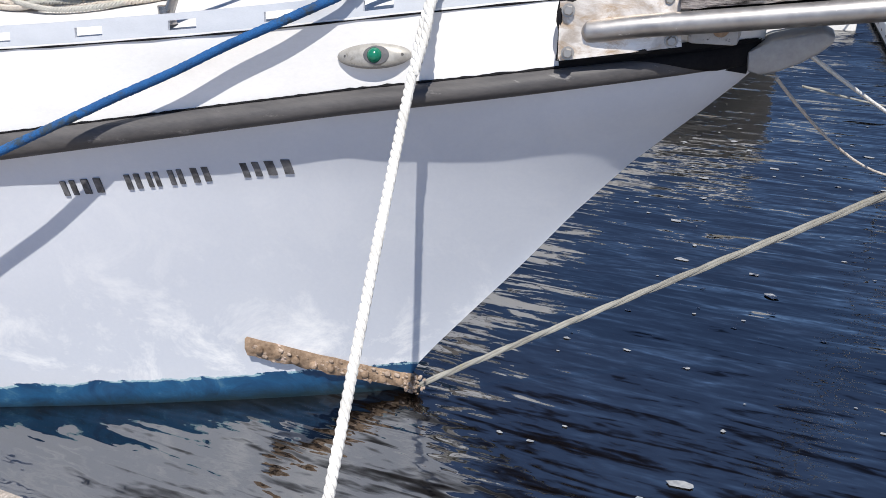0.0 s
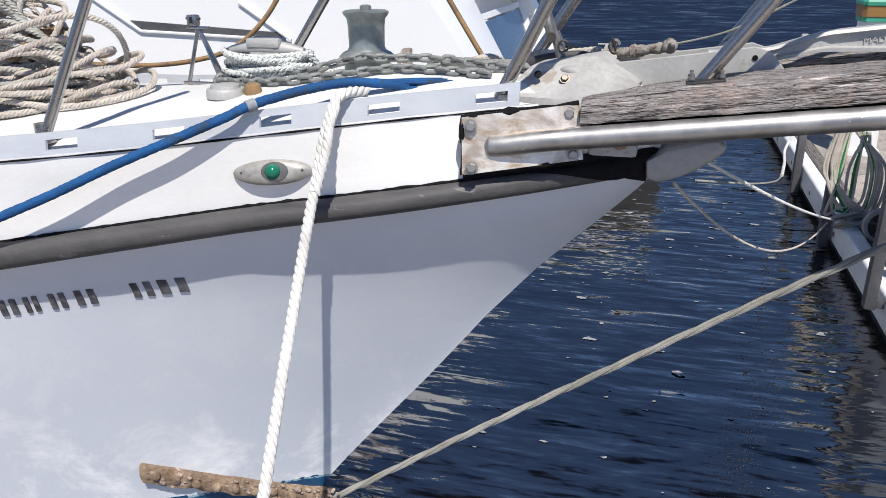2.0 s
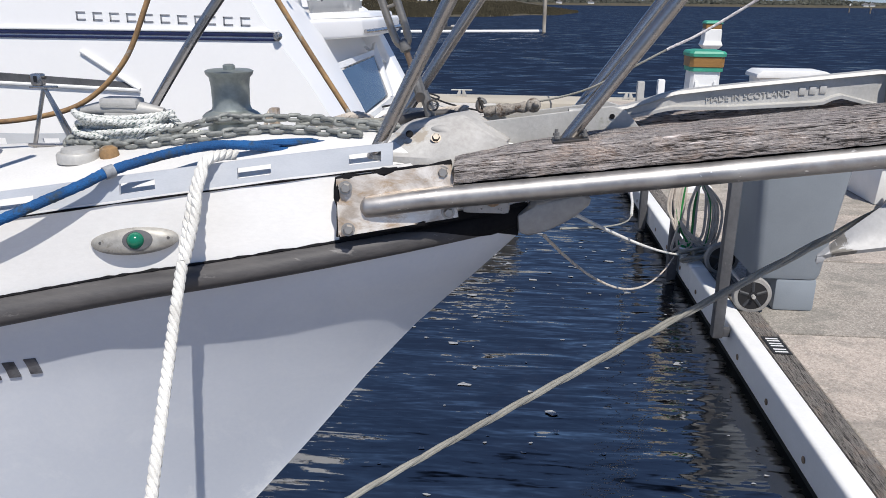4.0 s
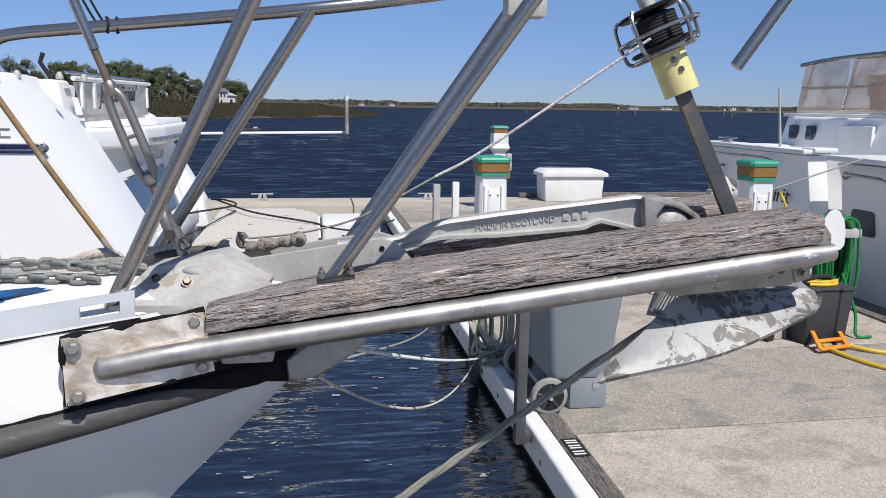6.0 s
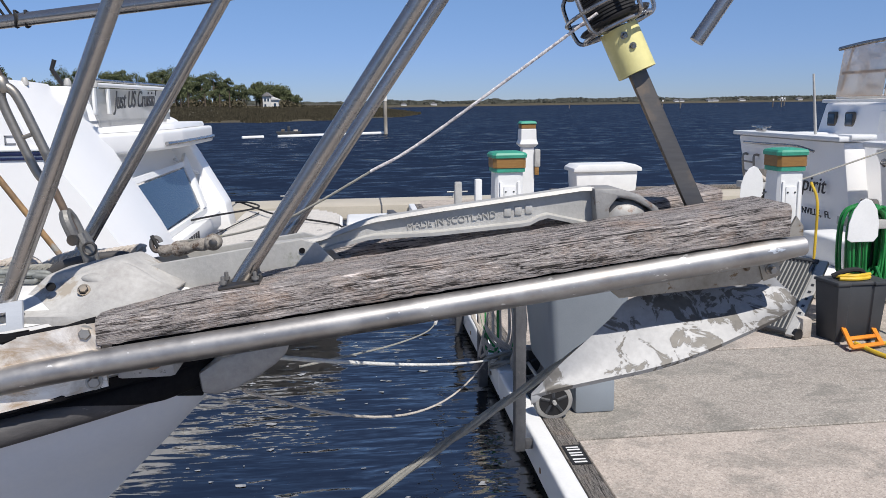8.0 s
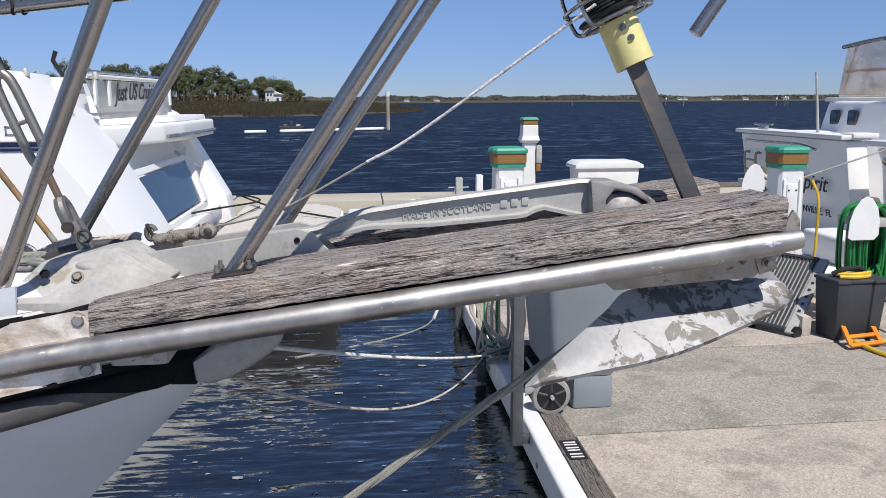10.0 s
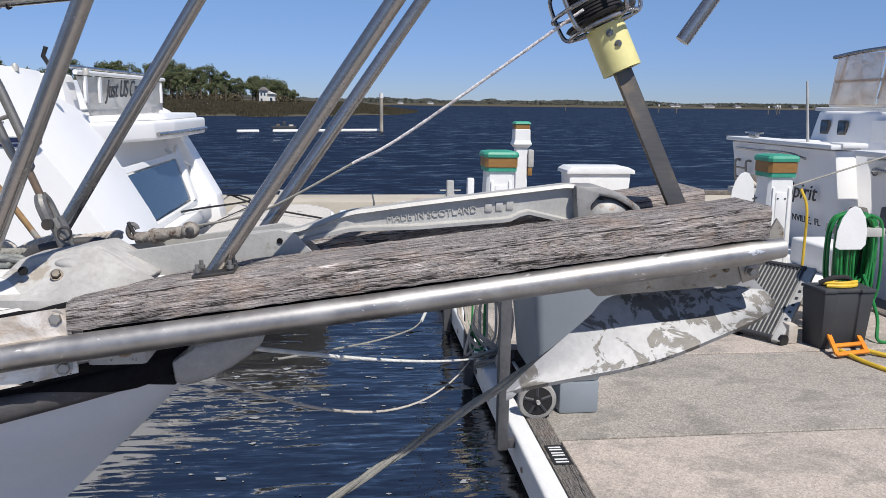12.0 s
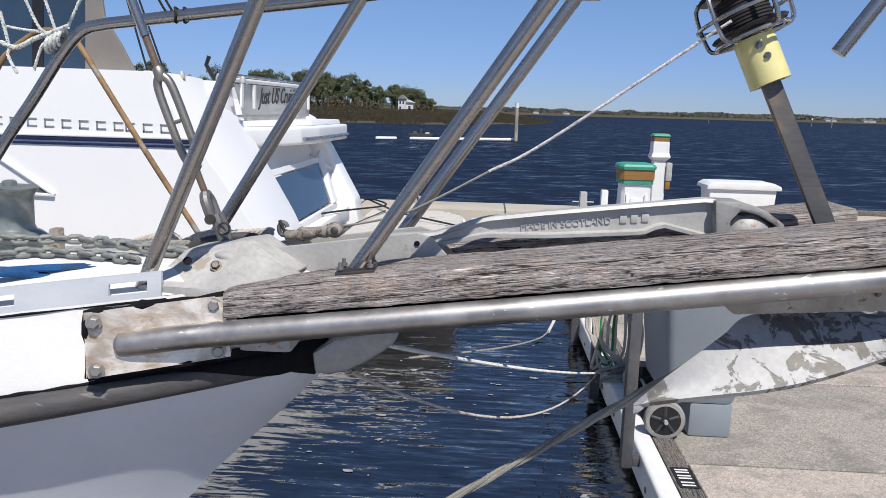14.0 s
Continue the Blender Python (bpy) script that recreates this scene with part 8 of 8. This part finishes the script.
for x, y, h in ((101, 233, 1.3), (107, 262, 2.4), (127, 220, 2.6), (131, 232, 2.2), (152, 262, 2.6), (172, 235, 2.4), (84, 300, 1.8)):
    pl = thing("channel_marker", (x, y, WATER), "distant channel marker post in the river", "channel marker")
    part("post", tube([(x, y, WATER - 0.5), (x, y, h)], 0.16, 8), "pile", pl)
    part("board", box((x - 0.24, y - 0.25, h - 0.5), (x + 0.24, y - 0.17, h + 0.1), 0.03), "pile" if h < 2 else "house", pl)

# marsh island
rng = random.Random(11)


def marsh_front(x):
    return 112 + 1.1 * (x + 10) + 6 * math.sin(x * 0.21) + 3 * math.sin(x * 0.63)


def marsh_z(d_):
    """The bank rises gently towards the trees."""
    return WATER + float(np.interp(d_, (0, 1.5, 30, 70, 110, 260), (-0.05, 0.25, 0.65, 1.3, 2.1, 3.2)))


rows = []
for x in np.linspace(-170, 16, 60):
    y0 = max(70, marsh_front(x)) if x < 8 else marsh_front(8) + (x - 8) * 6
    taper = min(1.0, max(0.0, (16 - x) / 14))
    rows.append([(x, y0 + d_ * max(0.02, taper), WATER - 0.05 + (marsh_z(d_) - WATER + 0.05) * taper) for d_ in (0, 1.5, 30, 70, 110, 260)])
solo("marsh_ground", grid_solid(rows), "marsh", "low brown marsh bank across the river", "marsh", kind="structure")
verts, faces = [], []
for k in range(60000):
    x = rng.uniform(-120, 15)
    d_ = rng.random() ** 1.6 * 112
    taper = min(1.0, max(0.03, (15 - x) / 14))
    y = (max(70, marsh_front(x)) if x < 8 else marsh_front(8) + (x - 8) * 6) + 0.5 + d_ * taper
    h = rng.uniform(0.08, 0.26) + 0.28 * max(0.0, noise.noise(Vector((x * 0.35, y * 0.1, 2)))) + 0.25 * rng.random() ** 3
    w_ = rng.uniform(0.05, 0.16)
    z0 = WATER + (marsh_z(d_) - WATER) * taper - 0.05
    i0 = len(verts)
    verts += [(x - w_, y, z0), (x + w_, y, z0), (x + w_ * rng.uniform(-0.6, 1.2), y, z0 + 0.15 + h), (x - w_ * rng.uniform(-0.3, 1.0), y, z0 + 0.15 + h * 0.8)]
    faces.append((i0, i0 + 1, i0 + 2, i0 + 3))
me = bpy.data.meshes.new("marsh_grass")
me.from_pydata(verts, [], faces)
me.materials.append(M["grass"])
tagged(part("marsh_grass", me, "grass"), "tall dry brown marsh grass", "grass", kind="stuff")


def foliage(centres, per, size, rng_):
    vs, fs = [], []
    for c, r_ in centres:
        for k in range(per):
            d_ = Vector((rng_.gauss(0, 1), rng_.gauss(0, 1), rng_.gauss(0, 0.55)))
            d_ = d_.normalized() * r_ * rng_.uniform(0.35, 1.0)
            q = Vector(c) + d_
            a = Vector((rng_.gauss(0, 1), rng_.gauss(0, 1), rng_.gauss(0, 1))).normalized() * size * rng_.uniform(0.6, 1.3)
            b = a.orthogonal().normalized() * size * rng_.uniform(0.5, 1.2)
            i0 = len(vs)
            vs += [q - a, q + b, q + a, q - b]
            fs.append((i0, i0 + 1, i0 + 2, i0 + 3))
    me_ = bpy.data.meshes.new("crown")
    me_.from_pydata([tuple(v) for v in vs], [], fs)
    me_.materials.append(M["leaf"])
    return me_


def tree(x, y, h, spread, bushy, z0=1.4):
    """A pine with flat tufts high on a bare trunk, or a rounder oak."""
    t_ = thing("tree", (x, y, z0), "tall dark green pine on the far bank" if not bushy else "rounded dark green shoreline tree", "tree", "trees on the far bank")
    lean = rng.uniform(-0.6, 0.6)
    part("trunk", tube([(x, y, z0 - 0.6), (x + lean * 0.4, y, z0 + h * 0.5), (x + lean, y, z0 + h * 0.95)], lambda k: 0.22 * (1 - 0.7 * k), 7), "bark", t_)
    cs = []
    n = 11 if bushy else 9
    low = 0.30 if bushy else 0.55
    for k in range(n):
        f = low + (1 - low) * (k / (n - 1)) ** 0.8
        wide = spread * (1.0 if bushy else 1.05) * (1.0 - 0.55 * max(0.0, f - 0.75) / 0.25) * (0.6 + 0.4 * min(1.0, (f - low) / 0.2))
        a = 2.4 * k + rng.uniform(-0.5, 0.5)
        r_ = wide * rng.uniform(0.35, 0.95)
        cs.append(((x + lean * f + r_ * math.cos(a), y + 0.7 * r_ * math.sin(a), z0 + h * f), spread * (rng.uniform(0.34, 0.55) if bushy else rng.uniform(0.26, 0.44))))
        if k < 6:
            part("limb", tube([(x + lean * f, y, z0 + h * (f - 0.07)), cs[-1][0]], lambda q: 0.09 * (1 - 0.6 * q), 5), "bark", t_)
    part("crown", foliage(cs, 260 if bushy else 240, 0.135, rng), "leaf" if rng.random() < (0.6 if bushy else 0.85) else "leaf_dull", t_)


def palm(x, y, h, z0=1.4):
    p_ = thing("palm_tree", (x, y, z0), "slim palm with a round head of fronds on the far bank", "palm tree", "palms on the far bank")
    part("trunk", tube([(x, y, z0 - 0.6), (x + 0.15, y, z0 + h)], 0.14, 6), "bark", p_)
    vs, fs = [], []
    for k in range(34):
        a, up_a = rng.uniform(0, 6.28), rng.uniform(-0.5, 1.2)
        d_ = Vector((math.cos(a) * math.cos(up_a), math.sin(a) * math.cos(up_a), math.sin(up_a)))
        c = Vector((x + 0.15, y, z0 + h))
        w_ = d_.orthogonal().normalized() * 0.16
        mid_, tip = c + d_ * 0.75, c + d_ * 1.35 - Vector((0, 0, 0.45))
        i0 = len(vs)
        vs += [c, mid_ + w_, tip, mid_ - w_]
        fs.append((i0, i0 + 1, i0 + 2, i0 + 3))
    me_ = bpy.data.meshes.new("fronds")
    me_.from_pydata([tuple(v) for v in vs], [], fs)
    me_.materials.append(M["leaf"])
    part("fronds", me_, "leaf", p_)


# a wood behind the house, thinning out along the marsh
for k in range(66):
    px = -17.8 - 50 * (k + rng.uniform(-0.5, 0.5)) / 50 if k < 50 else rng.uniform(-125, -68)
    back = rng.uniform(212, 232) if -30 < px else rng.uniform(192, 225)
    tall = 6.8 + 2.8 * min(1.0, max(0.0, (-px - 24) / 22))
    if px > -19:
        tall *= 0.75
    tree(px, back + 0.3 * (px + 30), tall * rng.uniform(0.62, 1.05), rng.uniform(2.0, 3.2), rng.random() < 0.55)
for px in (-43.5, -40.2, -38.6, -35.0, -31.8, -29.6):
    palm(px, 188 + 0.3 * (px + 30), rng.uniform(3.4, 4.8))
verts, faces = [], []
for k in range(12000):
    x = rng.uniform(-110, -8)
    y = rng.uniform(190, 200) + 0.2 * (x + 30)
    top_ = (2.2 + 1.6 * noise.noise(Vector((x * 0.12, 4, 0)))) * min(1.0, max(0.25, (-9 - x) / 8))
    if -27 < x < -18.5:
        top_ *= 0.3
    z = 1.2 + rng.random() * max(0.4, top_)
    s_ = rng.uniform(0.10, 0.30)
    i0 = len(verts)
    t0 = rng.uniform(0, 6.28)
    for j in range(3):
        verts.append((x + s_ * math.cos(t0 + 2.1 * j), y + rng.uniform(-0.4, 0.4), z + s_ * 1.2 * math.sin(t0 + 2.1 * j)))
    faces.append((i0, i0 + 1, i0 + 2))
me = bpy.data.meshes.new("shore_brush")
me.from_pydata(verts, [], faces)
me.materials.append(M["brush"])
tagged(part("shore_brush", me, "brush"), "bare brown brush along the bank", "brush", kind="stuff")
hs = thing("white_house", (-22.5, 205, 1.2), "white house with grey roof among trees on the bank", "house")
part("walls", box((-23.6, 203, 1.2), (-21.6, 208, 4.6), 0.05), "house", hs)
part("roof", prism([(-23.9, 202.6, 4.6), (-21.3, 202.6, 4.6), (-22.6, 202.6, 5.6)], (0, 5.8, 0), 0.05), "roof", hs)
part("wing", box((-21.58, 203.6, 1.2), (-19.7, 208, 3.7), 0.05), "house", hs, "lower white wing")
part("roof", prism([(-21.58, 203.2, 3.71), (-19.4, 203.2, 3.71), (-21.58, 203.2, 4.6)], (0, 5.2, 0), 0.03), "house", hs, "pale lean-to roof")
for x, z in ((-23.2, 3.3), (-22.4, 3.3), (-23.2, 1.9)):
    part("window", box((x, 202.95, z), (x + 0.45, 203.02, z + 0.7)), "glass_dark", hs)
part("window", box((-20.9, 203.55, 1.9), (-20.3, 203.62, 2.8)), "glass_dark", hs)

# distant shore: one low ridge of woods, houses between
rows = []
for x in np.linspace(-1500, 2600, 160):
    y = 900 + 60 * math.sin(x * 0.004) + 0.05 * abs(x)
    rows.append([(x, y - 6, WATER - 0.1), (x, y, WATER + 1.2), (x, y + 5, WATER + 2.6), (x, y + 80, 3.0), (x, y + 600, 3.0)])
solo("far_bank", grid_solid(rows), "marsh", "low distant river bank", "bank", kind="structure")
verts, faces = [], []
rng = random.Random(3)
for k in range(42000):
    x = rng.uniform(-900, 1500)
    y = 910 + 60 * math.sin(x * 0.004) + 0.05 * abs(x) + rng.uniform(0, 60)
    grow = 0.62 + 0.38 * noise.noise(Vector((x * 0.012, 3, 0))) + 0.2 * noise.noise(Vector((x * 0.06, 9, 0)))
    z = 0.8 + max(2.5, 10.0 * grow) * rng.random() ** 0.8
    s_ = rng.uniform(1.0, 2.3)
    i0 = len(verts)
    a = rng.uniform(0, 6.28)
    for j in range(3):
        t = a + 2.094 * j
        verts.append((x + s_ * math.cos(t), y + rng.uniform(-1, 1), z + s_ * 0.8 * math.sin(t)))
    faces.append((i0, i0 + 1, i0 + 2))
me = bpy.data.meshes.new("far_woods")
me.from_pydata(verts, [], faces)
me.materials.append(M["far_leaf"])
tagged(part("far_woods", me, "far_leaf"), "distant hazy line of woods along the shore", "woods", kind="stuff")
for k in range(13):
    x = rng.uniform(-100, 900)
    y = 902 + 60 * math.sin(x * 0.004) + 0.05 * abs(x)
    w_ = rng.uniform(5, 9)
    hh = thing("shore_house", (x, y, 0.8), "small pale house on the distant shore", "house", "distant shore houses")
    part("walls", box((x - w_ / 2, y, 0.6), (x + w_ / 2, y + 6, 3.4)), "house", hh)
    part("roof", prism([(x - w_ / 2 - 0.5, y - 0.5, 3.4), (x + w_ / 2 + 0.5, y - 0.5, 3.4), (x, y - 0.5, 5.4)], (0, 7, 0)), "roof", hh)
